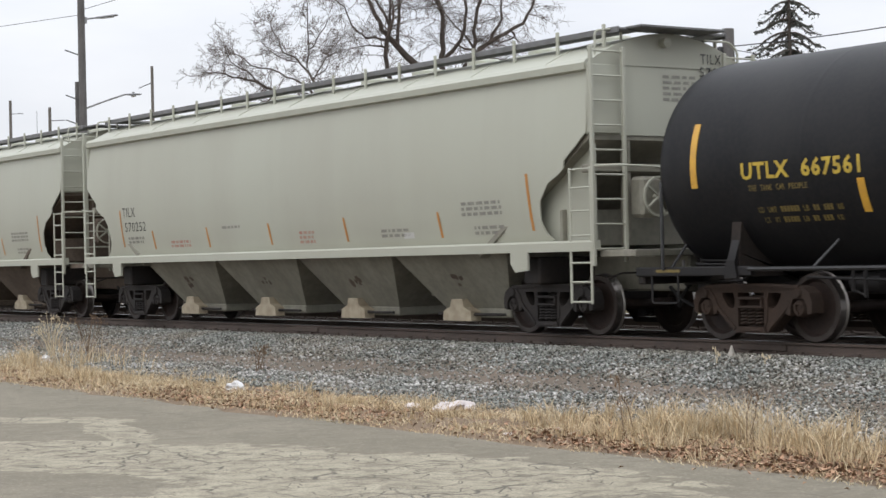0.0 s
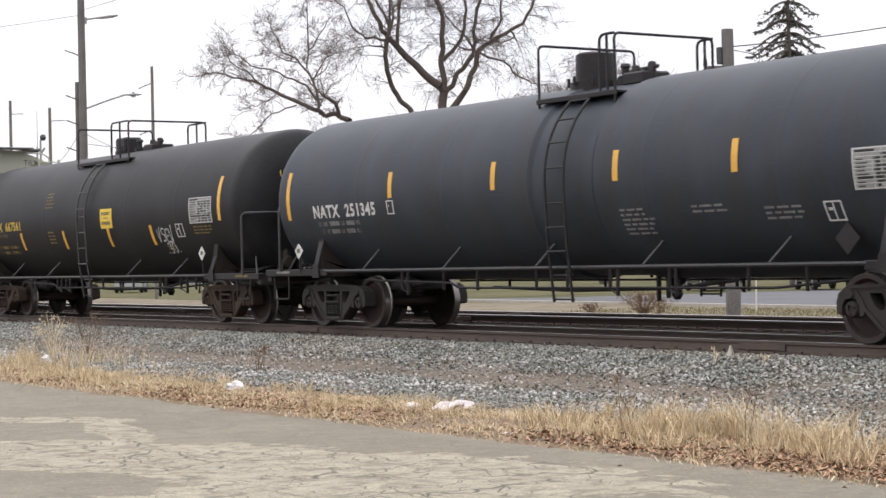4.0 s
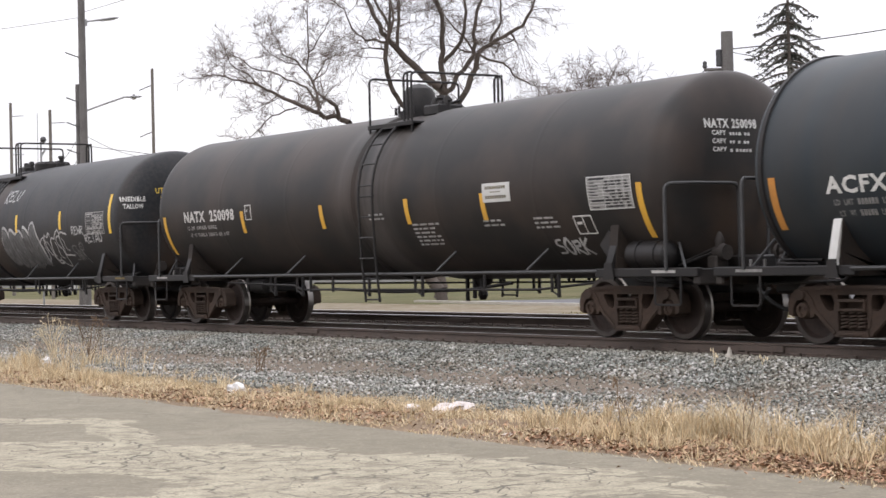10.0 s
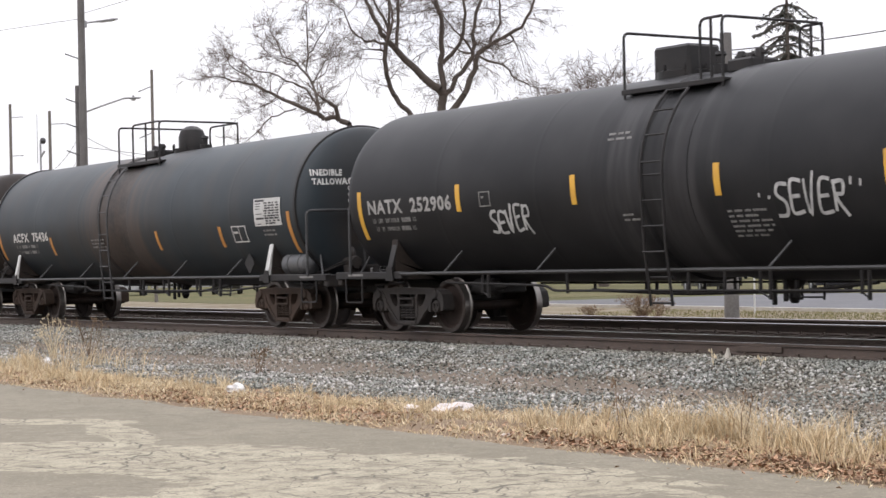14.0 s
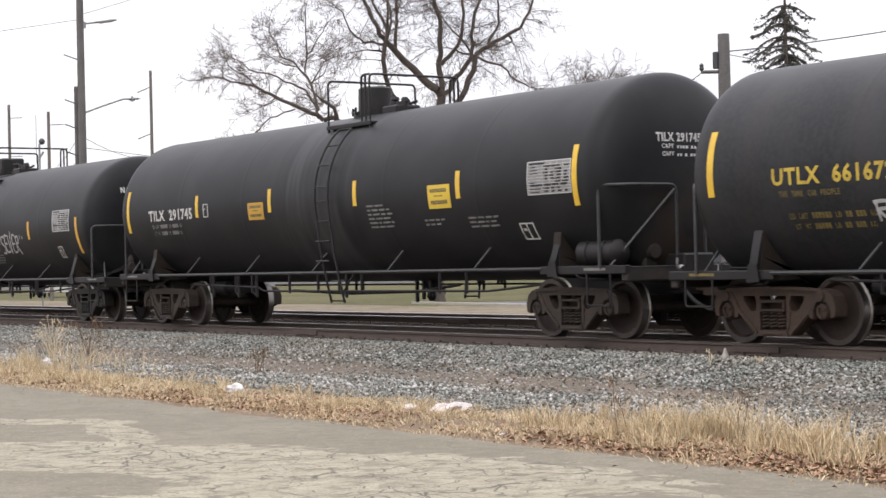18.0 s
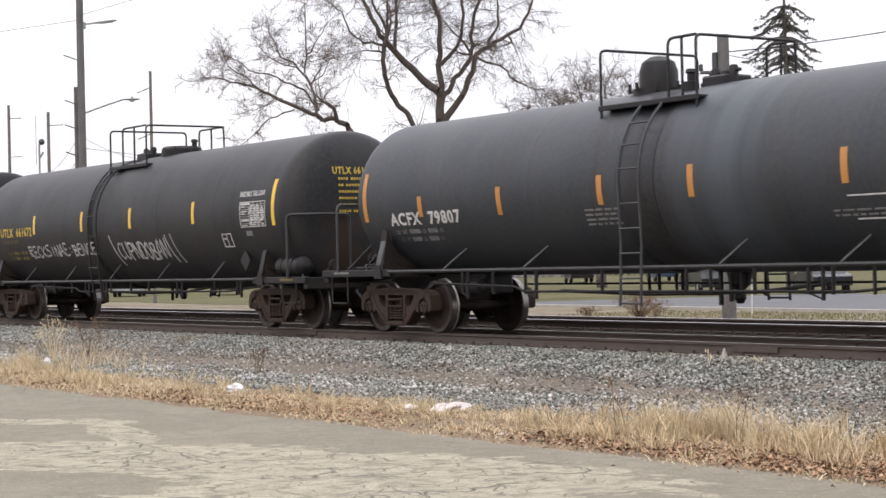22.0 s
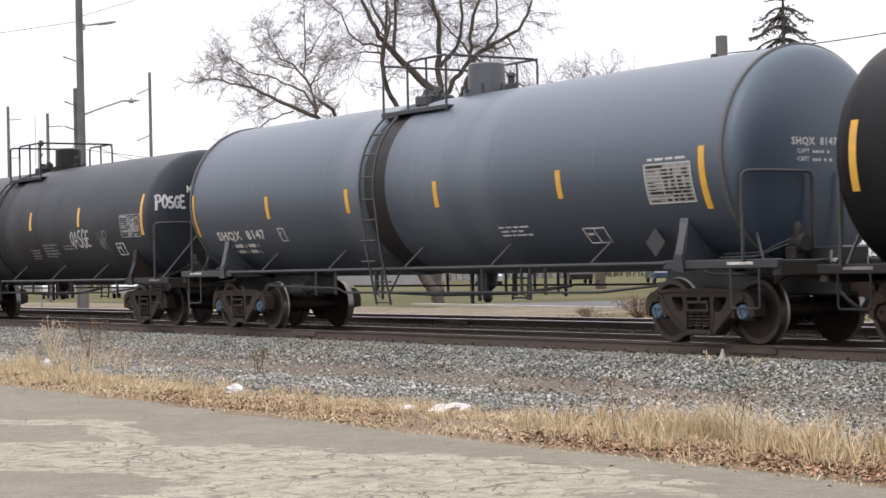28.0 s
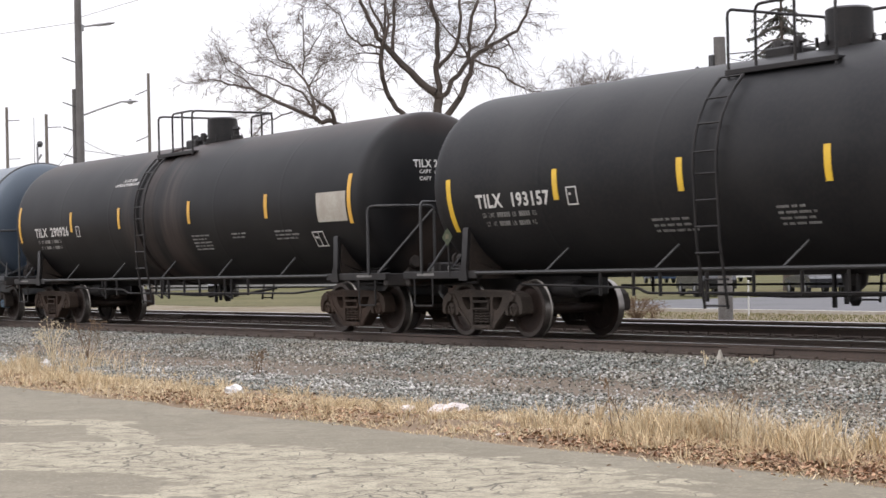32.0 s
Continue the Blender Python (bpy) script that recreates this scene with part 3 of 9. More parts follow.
# ---------------------------------------------------------------- mesh tools
class Shape:
    """Gathers vertices and faces of one mesh."""

    def __init__(self):
        self.v, self.f = [], []

    def add(self, verts, faces):
        k = len(self.v)
        self.v += [tuple(p) for p in verts]
        self.f += [tuple(i + k for i in f) for f in faces]
        return self

    def box(self, x0, x1, y0, y1, z0, z1, c=0.0):
        """A box, its edges cut by c."""
        if c <= 0:
            v = [(x, y, z) for x in (x0, x1) for y in (y0, y1) for z in (z0, z1)]
            return self.add(v, [(0, 1, 3, 2), (4, 6, 7, 5), (0, 4, 5, 1), (2, 3, 7, 6), (0, 2, 6, 4), (1, 5, 7, 3)])
        c = min(c, abs(x1 - x0) * 0.45, abs(y1 - y0) * 0.45, abs(z1 - z0) * 0.45)
        v = []
        for sx, x in ((1, x0), (-1, x1)):
            for sy, y in ((1, y0), (-1, y1)):
                for sz, z in ((1, z0), (-1, z1)):
                    v += [(x, y + sy * c, z + sz * c), (x + sx * c, y, z + sz * c), (x + sx * c, y + sy * c, z)]
        f = []
        q = [(0, 1, 3, 2), (4, 6, 7, 5), (0, 4, 5, 1), (2, 3, 7, 6), (0, 2, 6, 4), (1, 5, 7, 3)]
        for k, g in enumerate(q):
            f.append([i * 3 + k // 2 for i in g])
        for ax in range(3):
            o = [a for a in range(3) if a != ax]
            step = 4 >> ax
            for i in range(8):
                if i & step:
                    continue
                j = i | step
                f.append([i * 3 + o[0], i * 3 + o[1], j * 3 + o[1], j * 3 + o[0]])
        for i in range(8):
            f.append([i * 3, i * 3 + 1, i * 3 + 2])
        return self.add(v, f)

    def tube(self, pts, r, n=8, caps=True, r1=None):
        pts = [Vector(p) for p in pts]
        m = len(pts)
        rows, side = [], None
        for i, p in enumerate(pts):
            d = (pts[min(i + 1, m - 1)] - pts[max(i - 1, 0)]).normalized()
            if side is None:
                side = d.cross(Vector((0, 0, 1)) if abs(d.z) < 0.9 else Vector((0, 1, 0))).normalized()
            side = (side - d * side.dot(d)).normalized()
            up = d.cross(side)
            rr = r if r1 is None else r + (r1 - r) * i / (m - 1)
            rows.append([p + (side * math.cos(a) + up * math.sin(a)) * rr for a in (2 * math.pi * k / n for k in range(n))])
        v = [q for row in rows for q in row]
        f = [(i * n + k, i * n + (k + 1) % n, (i + 1) * n + (k + 1) % n, (i + 1) * n + k) for i in range(m - 1) for k in range(n)]
        if caps:
            f += [tuple(range(n - 1, -1, -1)), tuple((m - 1) * n + k for k in range(n))]
        return self.add(v, f)

    def lathe(self, profile, axis="x", n=32, centre=(0, 0, 0), a0=0.0, a1=2 * math.pi, closed=False):
        """Turns (along, radius) pairs about an axis."""
        full = a1 - a0 > 6.28
        k = n if full else n + 1
        v = []
        for s, r in profile:
            for i in range(k):
                a = a0 + (a1 - a0) * i / n
                c, d = r * math.cos(a), r * math.sin(a)
                q = {"x": (s, c, d), "y": (d, s, c), "z": (c, d, s)}[axis]
                v.append((q[0] + centre[0], q[1] + centre[1], q[2] + centre[2]))
        m = len(profile)
        f = []
        for j in range(m if closed else m - 1):
            for i in range(n if full else n):
                p, q = i, (i + 1) % k
                jj = (j + 1) % m
                f.append((j * k + p, j * k + q, jj * k + q, jj * k + p))
        return self.add(v, f)

    def prism(self, poly, axis, a, b):
        """A flat outline pushed along an axis from a to b. poly holds the two other coordinates, in order."""
        put = {"x": lambda s, p: (s, p[0], p[1]), "y": lambda s, p: (p[0], s, p[1]), "z": lambda s, p: (p[0], p[1], s)}[axis]
        n = len(poly)
        v = [put(a, p) for p in poly] + [put(b, p) for p in poly]
        f = [tuple(range(n)), tuple(range(2 * n - 1, n - 1, -1))] + [(i, i + n, (i + 1) % n + n, (i + 1) % n) for i in range(n)]
        return self.add(v, f)

    def mesh(self, name, mats, smooth=35):
        me = bpy.data.meshes.new(name)
        me.from_pydata(self.v, [], self.f)
        for mt in (mats if isinstance(mats, (list, tuple)) else [mats]):
            me.materials.append(mt)
        if smooth:
            me.shade_smooth()
            me.set_sharp_from_angle(angle=radians(smooth))
        bm = bmesh.new()
        bm.from_mesh(me)
        bmesh.ops.recalc_face_normals(bm, faces=bm.faces)
        bm.to_mesh(me)
        bm.free()
        return me


def part(name, shape, mat, parent, label="", smooth=35, at=None):
    """One mesh object under a thing or a part."""
    me = shape if isinstance(shape, bpy.types.Mesh) else shape.mesh(name, mat, smooth)
    ob = new(name, me)
    ob.parent = parent
    if at is not None:
        ob.location = at
    if label:
        tagged(ob, label)
    return ob


def thing(name, label, category, at=(0, 0, 0), group="", kind=""):
    ob = new(name)
    ob.empty_display_size = 0.2
    ob.location = at
    return tagged(ob, label, category, group, kind)


def solid(name, shape, mat, label, category="", group="", kind="", smooth=35, at=None):
    ob = new(name, shape if isinstance(shape, bpy.types.Mesh) else shape.mesh(name, mat, smooth))
    if at is not None:
        ob.location = at
    return tagged(ob, label, category, group, kind)


def bulk(name, verts, faces, mat, smooth=False):
    """A big mesh from arrays: verts (n, 3), faces (m, k)."""
    me = bpy.data.meshes.new(name)
    verts, faces = np.asarray(verts, np.float32), np.asarray(faces, np.int32)
    m, k = faces.shape
    me.vertices.add(len(verts))
    me.vertices.foreach_set("co", verts.ravel())
    me.loops.add(m * k)
    me.loops.foreach_set("vertex_index", faces.ravel())
    me.polygons.add(m)
    me.polygons.foreach_set("loop_start", np.arange(0, m * k, k, dtype=np.int32))
    me.update(calc_edges=True)
    me.validate()
    me.materials.append(mat)
    if smooth:
        me.shade_smooth()
    return me


def bent(pts, r=0.08, n=4):
    """A polyline with its corners rounded."""
    pts = [Vector(p) for p in pts]
    out = [pts[0]]
    for a, b, c in zip(pts, pts[1:], pts[2:]):
        u, w = (a - b), (c - b)
        k = min(r, u.length * 0.45, w.length * 0.45)
        p, q = b + u.normalized() * k, b + w.normalized() * k
        for i in range(n + 1):
            s = i / n
            out.append(p.lerp(b, s).lerp(b.lerp(q, s), s))
    return out + [pts[-1]]


# ---------------------------------------------------------------- the ground
EDGE_Y = -8.3                      # where the lot ends and the verge begins
PROFILE = [(-60, -0.53), (-9.2, -0.53), (-8.5, -0.52), (-7.6, -0.47), (-6.4, -0.47), (-5.0, -0.45), (-3.4, -0.41), (-2.5, -0.31),
           (-1.75, -0.2), (-0.9, -0.19), (0.9, -0.2), (1.6, -0.29), (2.3, -0.335), (4.8, -0.335), (5.4, -0.36), (7.0, -0.43), (9.0, -0.49),
           (14, -0.5), (23, -0.5), (42, -0.5), (90, -0.5), (400, -0.5), (1500, -0.5)]


def ground_z(y):
    return np.interp(y, [p[0] for p in PROFILE], [p[1] for p in PROFILE])


def edge_y(x):
    """The ragged border between asphalt and verge."""
    return EDGE_Y + 0.16 * noise.noise((x * 0.55, 3.1, 0)) + 0.09 * noise.noise((x * 2.1, 7.7, 0))


def build_ground():
    xs = [-1500, -500, -200] + [x for x in np.arange(-120, 31, 0.8)] + [120, 600]
    ys = sorted({p[0] for p in PROFILE} | set(np.arange(-9.2, 9.01, 0.4).round(2)) | {-30, -20, 18, 30, 60})
    ob_v, ob_f, mats = [], [], []
    for y in ys:
        for x in xs:
            near = max(0.0, 1 - max(0, abs(y + 2) - 12) / 6)
            z = float(ground_z(y)) + 0.035 * near * noise.noise((x * 0.9, y * 0.9, 0.3)) + 0.02 * near * noise.noise((x * 3.1, y * 3.1, 4.3))
            if y < -9 or y > 12:
                z = float(ground_z(y))
            ob_v.append((x, y, z))
    nx = len(xs)
    for j in range(len(ys) - 1):
        yc = (ys[j] + ys[j + 1]) / 2
        # the bed turns darker from the near track to past the second one
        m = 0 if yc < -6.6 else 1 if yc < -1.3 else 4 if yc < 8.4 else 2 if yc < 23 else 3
        for i in range(nx - 1):
            ob_f.append((j * nx + i, j * nx + i + 1, (j + 1) * nx + i + 1, (j + 1) * nx + i))
            mats.append(m)
    me = bulk("ground", ob_v, ob_f, M_soil, True)
    for mt in (M_bed, M_sand, M_lawn, M_bed_dark):
        me.materials.append(mt)
    me.polygons.foreach_set("material_index", mats)
    tagged(new("ground", me), "dry winter ground with gravel bed, pale strip and lawn", "ground", kind="structure")

    # the asphalt lot
    s = Shape()
    xs = list(np.arange(-70, 18.01, 0.35))
    cols = []
    for x in xs:
        e = edge_y(x)
        cols.append([(x, y, z) for y, z in ((-40, -0.5), (-25, -0.5), (-18, -0.5), (-14, -0.5), (-12, -0.5), (-10.5, -0.5), (-9.3, -0.5),
                                            (e - 0.06, -0.503), (e, -0.515), (e, -0.56))])
    k = len(cols[0])
    v = [p for c in cols for p in c]
    s.add(v, [(i * k + j, (i + 1) * k + j, (i + 1) * k + j + 1, i * k + j + 1) for i in range(len(xs) - 1) for j in range(k - 1)])
    solid("pavement", s, M_lot, "worn tan-grey asphalt lot with cracks", "pavement", kind="structure", smooth=30)

    # the drive beyond the tracks
    s = Shape()
    near = [(60, 18), (-38, 21.6), (-57, 23.3), (-66, 24.6)]
    far = [(-66, 25.4), (-62, 28.5), (-60, 34), (-58, 40.5), (60, 46)]
    poly = near + far
    s.prism(poly, "z", -0.52, -0.485)
    solid("road", s, M_road, "grey asphalt drive with a pale kerb line", "road", kind="structure", smooth=0)
    s = Shape()
    for (xa, ya), (xb, yb) in zip(near, near[1:]):
        s.add([(xa, ya - 0.28, -0.5), (xb, yb - 0.28, -0.5), (xb, yb, -0.5), (xa, ya, -0.5), (xa, ya - 0.28, -0.4), (xb, yb - 0.28, -0.4), (xb, yb, -0.4), (xa, ya, -0.4)],
              [(4, 5, 6, 7), (0, 1, 5, 4), (2, 3, 7, 6), (1, 2, 6, 5), (3, 0, 4, 7)])
    solid("kerb", s, M_panel_tan, "pale concrete kerb along the drive", "kerb", kind="structure", smooth=0)
    # lawn between the gravel strip and the far lot
    s = Shape().prism([(-61.0, 22.3), (-67, 22.8), (-72, 23.0), (-78, 21.4), (-100, 24.0), (-160, 40), (-160, 90), (-75, 60), (-66, 34), (-66, 26)], "z", -0.52, -0.49)
    solid("lawn", s, M_lawn, "dull green winter lawn beyond the gravel strip", "lawn", kind="structure", smooth=0)
    # rough grass strip beside the second track
    rng = np.random.default_rng(5)
    n = 5000
    x = rng.uniform(-46, -26, n)
    y = rng.uniform(16.2, 21.0, n)
    grass_blades("grass", x, y, np.full(n, -0.5), rng.uniform(0.02, 0.07, n), 0.03, M_lawn_dry, "short faded grass beside the drive", rng)


def grass_blades(name, x, y, z, h, w, mat, label, rng, lean=0.35, bend=None):
    n = len(x)
    a = rng.uniform(0, 2 * math.pi, n)
    side = np.stack([np.cos(a), np.sin(a), np.zeros(n)], 1) * (w * rng.uniform(0.6, 1.3, n))[:, None] / 2
    b = rng.uniform(0, 2 * math.pi, n)
    tip = np.stack([np.cos(b), np.sin(b), np.zeros(n)], 1) * (h * rng.uniform(0.05, 1.0, n) * lean)[:, None]
    if bend is not None:
        tip[:, :2] += bend
    p0 = np.stack([x, y, z], 1)
    up = np.stack([np.zeros(n), np.zeros(n), h], 1)
    p1, p2 = p0 + up * 0.55 + tip * 0.3, p0 + up * rng.uniform(0.85, 1, n)[:, None] + tip
    v = np.stack([p0 - side, p0 + side, p1 + side * 0.8, p1 - side * 0.8, p2 + side * 0.15, p2 - side * 0.15], 1).reshape(-1, 3)
    k = np.arange(n)[:, None] * 6
    f = np.concatenate([k + [0, 1, 2, 3], k + [3, 2, 4, 5]])
    return tagged(new(name, bulk(name, v, f, mat)), label, "grass", kind="stuff")


OCTA_V = np.array([(1, 0, 0), (-1, 0, 0), (0, 1, 0), (0, -1, 0), (0, 0, 1), (0, 0, -1)], float)
OCTA_F = np.array([(0, 2, 4), (2, 1, 4), (1, 3, 4), (3, 0, 4), (2, 0, 5), (1, 2, 5), (3, 1, 5), (0, 3, 5)])


def stones(name, x, y, z, size, mat, label, rng):
    n = len(x)
    v = OCTA_V[None] * rng.uniform(0.6, 1.25, (n, 6, 3)) * size[:, None, None] + rng.normal(0, 0.18, (n, 6, 3)) * size[:, None, None]
    a, b = rng.uniform(0, 6.28, n), rng.uniform(-0.7, 0.7, n)
    ca, sa, cb, sb = np.cos(a), np.sin(a), np.cos(b), np.sin(b)
    rot = np.stack([np.stack([ca, -sa * cb, sa * sb], 1), np.stack([sa, ca * cb, -ca * sb], 1), np.stack([0 * a, sb, cb], 1)], 1)
    v = np.einsum("nij,nkj->nki", rot, v) * np.array([1, 1, 0.75]) + np.stack([x, y, z], 1)[:, None]
    f = OCTA_F[None] + np.arange(n)[:, None, None] * 6
    tagged(new(name, bulk(name, v.reshape(-1, 3), f.reshape(-1, 3), mat)), label, "gravel", kind="stuff")


def build_ballast():
    rng = np.random.default_rng(11)
    n = 165000
    x = -6 - 46 * rng.random(n) ** 1.35
    y = -1.0 - 5.6 * rng.random(n) ** 1.05
    # the middle of the shoulder is finer and browner, with fewer stones
    mid = np.exp(-((y + 3.95) / 0.95) ** 2) * np.where(x < -16, 1.12, 0.75) * (0.95 + 0.9 * np.array([noise.noise((a * 0.5, b * 1.2, 6.3)) for a, b in zip(x, y)]))
    keep = rng.random(n) > np.clip(mid, 0, 0.93)
    keep &= (y > -5.2) | (rng.random(n) < 0.75)
    x, y = x[keep], y[keep]
    size = rng.uniform(0.011, 0.029, len(x)) * np.where(y > -3.4, 1.0, 0.85)
    stones("ballast", x, y, ground_z(y) + 0.015 + 0.012 * rng.random(len(x)), size, M_stone, "grey crushed-stone railway ballast", rng)
    n = 17000
    x = -6 - 44 * rng.random(n) ** 1.75
    band = rng.random(n)
    y = np.where(band < 0.4, rng.normal(-5.4, 0.45, n), np.where(band < 0.7, rng.normal(-2.5, 0.5, n), rng.uniform(-6.4, -1.2, n)))
    ok = np.array([noise.noise((a * 0.8, b * 2.2, 9.1)) + rng.normal(0, 0.15) > 0.08 for a, b in zip(x, y)]) | (rng.random(n) < 0.18)
    x, y = x[ok], y[ok]
    n = len(x)
    stones("pale_ballast", x, y, ground_z(y) + 0.03, rng.uniform(0.011, 0.031, n), M_stone_pale, "scattered whitish stones on the ballast", rng)
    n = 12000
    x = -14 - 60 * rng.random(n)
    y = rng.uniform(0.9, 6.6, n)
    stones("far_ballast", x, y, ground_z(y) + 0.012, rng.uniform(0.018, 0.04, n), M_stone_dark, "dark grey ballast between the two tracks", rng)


def rail_profile():
    return [(-0.07, -0.17), (0.07, -0.17), (0.07, -0.155), (0.016, -0.135), (0.010, -0.05), (0.036, -0.04), (0.037, -0.012), (0.026, -0.0015),
            (-0.026, -0.0015), (-0.037, -0.012), (-0.036, -0.04), (-0.010, -0.05), (-0.016, -0.135), (-0.07, -0.155)]


def build_track(yc, x0, x1, label, up=0.0):
    track = thing("railway_track", label, "railway track", (0, 0, up), kind="structure")
    prof = rail_profile()
    tie = Shape().box(-0.115, 0.115, -1.3, 1.3, -0.19, 0, 0.012).mesh("tie", M_tie, 0)
    plates, spikes = Shape(), Shape()
    for side in (-1, 1):
        y = yc + side * 0.755
        s = Shape().prism([(y + a, z) for a, z in prof], "x", x0, x1)
        part("rail", s, M_rail_side, track, "rust-brown steel rail", 30)
        t = Shape()
        t.add([(x0, y - 0.027, 0.0), (x1, y - 0.027, 0.0), (x1, y + 0.027, 0.0), (x0, y + 0.027, 0.0),
               (x0, y - 0.034, -0.006), (x1, y - 0.034, -0.006), (x1, y + 0.034, -0.006), (x0, y + 0.034, -0.006)],
              [(0, 1, 2, 3), (0, 4, 5, 1), (3, 2, 6, 7)])
        part("rail_head", t, M_rail_top, track, "polished running surface of the rail", 30)
        for jx in (-44.0, -31.0, -18.5):
            part("joint_bar", Shape().box(jx - 0.45, jx + 0.45, y - 0.05, y - 0.02, -0.13, -0.045, 0.008).box(jx - 0.45, jx + 0.45, y + 0.02, y + 0.05, -0.13, -0.045, 0.008),
                 M_rail_side, track, "bolted joint bar", 30)
        x = x0 + 0.3
        while x < x1:
            plates.box(x - 0.1, x + 0.1, y - 0.17, y + 0.17, -0.178, -0.163)
            for o in (-0.095, 0.095):
                spikes.box(x - 0.02, x + 0.02, y + o - 0.02, y + o + 0.02, -0.16, -0.125)
            x += 0.5
    x, k = x0 + 0.3, 0
    rng = random.Random(3)
    while x < x1:
        ob = new("tie", tie)
        ob.parent = track
        ob.location = (x, yc + rng.uniform(-0.03, 0.03), -0.172 - rng.uniform(0, 0.008))
        ob.rotation_euler = (0, 0, rng.uniform(-0.012, 0.012))
        x += 0.5
    tagged(part("tie_plates", plates, M_rail_side, track, "rusty tie plates", 0), kind="stuff")
    tagged(part("spikes", spikes, M_rail_side, track, "rusty rail spikes", 0), kind="stuff")


def build_verge():
    rng = np.random.default_rng(21)

    def density(x, y):
        return np.array([noise.noise((a * 0.6, b * 1.3, 0.7)) for a, b in zip(x, y)])

    # straw grass in tufts: tall and dense towards the nearer end, low and thin farther on
    tufts = []
    for k in range(2600):
        x = -6.5 - 30 * rng.random() ** 1.2
        y = rng.normal(-7.15, 0.55)
        if not -8.2 < y < -5.5:
            continue
        d = 0.7 * noise.noise((x * 2.6, y * 2.4, 0.7)) + 0.4 * noise.noise((x * 0.8, y * 1.1, 5.7))
        tall = np.interp(x, [-36, -30, -27, -25, -21, -16.5, -14.5, -12], [0.30, 0.29, 0.22, 0.16, 0.15, 0.17, 0.28, 0.32])
        if rng.random() > np.clip((0.42 if x > -15.5 else 0.40) + 1.1 * d, 0.04, 0.9):
            continue
        if -24 < x < -15 and y > -6.55 and rng.random() < 0.75:
            continue
        h = tall * (0.5 + 1.3 * max(0.0, d)) * rng.uniform(0.5, 1.3)
        if rng.random() < 0.08:
            h *= 1.9
        h = min(h, 0.40)
        tufts.append((x, y, h * (0.5 if y < -7.85 else 1.0), rng.uniform(0.03, 0.17), int(rng.uniform(10, 40))))
    for k in range(420):
        x = -15 - 20 * rng.random()
        if noise.noise((x * 1.3, 0.4, 8.8)) > -0.1:
            tufts.append((x, rng.uniform(-8.2, -7.2), rng.uniform(0.06, 0.17), rng.uniform(0.03, 0.12), int(rng.uniform(8, 26))))
    for k in range(26):
        tufts.append((rng.normal(-30.4, 1.5), rng.normal(-5.8, 0.4), rng.uniform(0.2, 0.55), rng.uniform(0.1, 0.25), 15))
    cols = []
    for x, y, h, r, n in tufts:
        a = rng.uniform(0, 6.28, n)
        q = r * np.sqrt(rng.random(n))
        lean = rng.normal(0, 0.12, 2)
        hh = h * rng.uniform(0.35, 1.2, n)
        cols.append(np.stack([x + q * np.cos(a), y + q * np.sin(a), hh, (np.cos(a) * q / r * 0.45 + lean[0] + rng.normal(0, 0.34, n)) * hh, (np.sin(a) * q / r * 0.45 + lean[1] + rng.normal(0, 0.34, n)) * hh], 1))
    b = np.concatenate(cols)
    b = b[b[:, 1] > EDGE_Y + 0.02]
    pale = rng.random(len(b)) < 0.58
    for sel, w, mat, nm, lb in ((~pale, 0.009, M_grass, "dry_grass", "dry straw-coloured grass tufts on the verge"), (pale, 0.007, M_grass_pale, "bleached_grass", "bleached pale grass tufts on the verge")):
        c = b[sel]
        grass_blades(nm, c[:, 0], c[:, 1], ground_z(c[:, 1]), c[:, 2], w, mat, lb, rng, 0.25, c[:, 3:5])
    # flattened thatch, in patches
    n = 76000
    x = -6.5 - 33 * rng.random(n) ** 1.1
    y = rng.normal(-7.45, 0.66, n)
    ok = (y > -8.45) & (y < -5.9)
    ok &= np.array([noise.noise((a * 1.1, b * 1.6, 3.7)) + rng.normal(0, 0.2) > -0.12 for a, b in zip(x, y)])
    x, y = x[ok], y[ok]
    half = len(x) // 2
    grass_blades("bleached_thatch", x[half:], y[half:], ground_z(y[half:]) + 0.008, rng.uniform(0.012, 0.055, len(x) - half), 0.009, M_grass_pale, "matted pale dead grass on the verge", rng, 2.6)
    x, y = x[:half], y[:half]
    grass_blades("thatch", x, y, ground_z(y) + 0.005, rng.uniform(0.012, 0.05, len(x)), 0.009, M_grass, "matted dead grass on the verge", rng, 3.2)
    # dead leaves blown against the edge of the lot
    n = 27000
    x = -6.2 - 33 * rng.random(n) ** 1.2
    y = EDGE_Y + 0.22 + np.abs(rng.normal(0, 0.62, n)) - 0.28 * rng.random(n)
    patch = np.array([noise.noise((a * 0.35, 2.2, 0.1)) for a in x])
    ok = rng.random(n) < np.clip(np.interp(x, [-18, -14], [0.42, 0.5]) + patch * 1.2, 0.06, 1)
    stray = rng.random(n) < 0.02
    y = np.where(stray, y - rng.uniform(0, 0.7, n), y)
    x, y = x[ok], y[ok]
    n = len(x)
    a, s = rng.uniform(0, 6.28, n), rng.uniform(0.012, 0.034, n)
    u = np.stack([np.cos(a), np.sin(a), rng.normal(0, 0.35, n)], 1) * s[:, None]
    w = np.stack([-np.sin(a), np.cos(a), rng.normal(0, 0.35, n)], 1) * (s * 0.6)[:, None]
    lift = np.array([[0, 0, 1.0]]) * (s * rng.uniform(0.1, 0.7, n))[:, None]
    c = np.stack([x, y, np.maximum(ground_z(y), np.where(y < EDGE_Y, -0.495, -9)) + 0.012 + 0.02 * rng.random(n)], 1)
    v = np.stack([c - u, c - w + lift, c + u, c + w + lift], 1).reshape(-1, 3)
    k = np.arange(n)[:, None] * 4
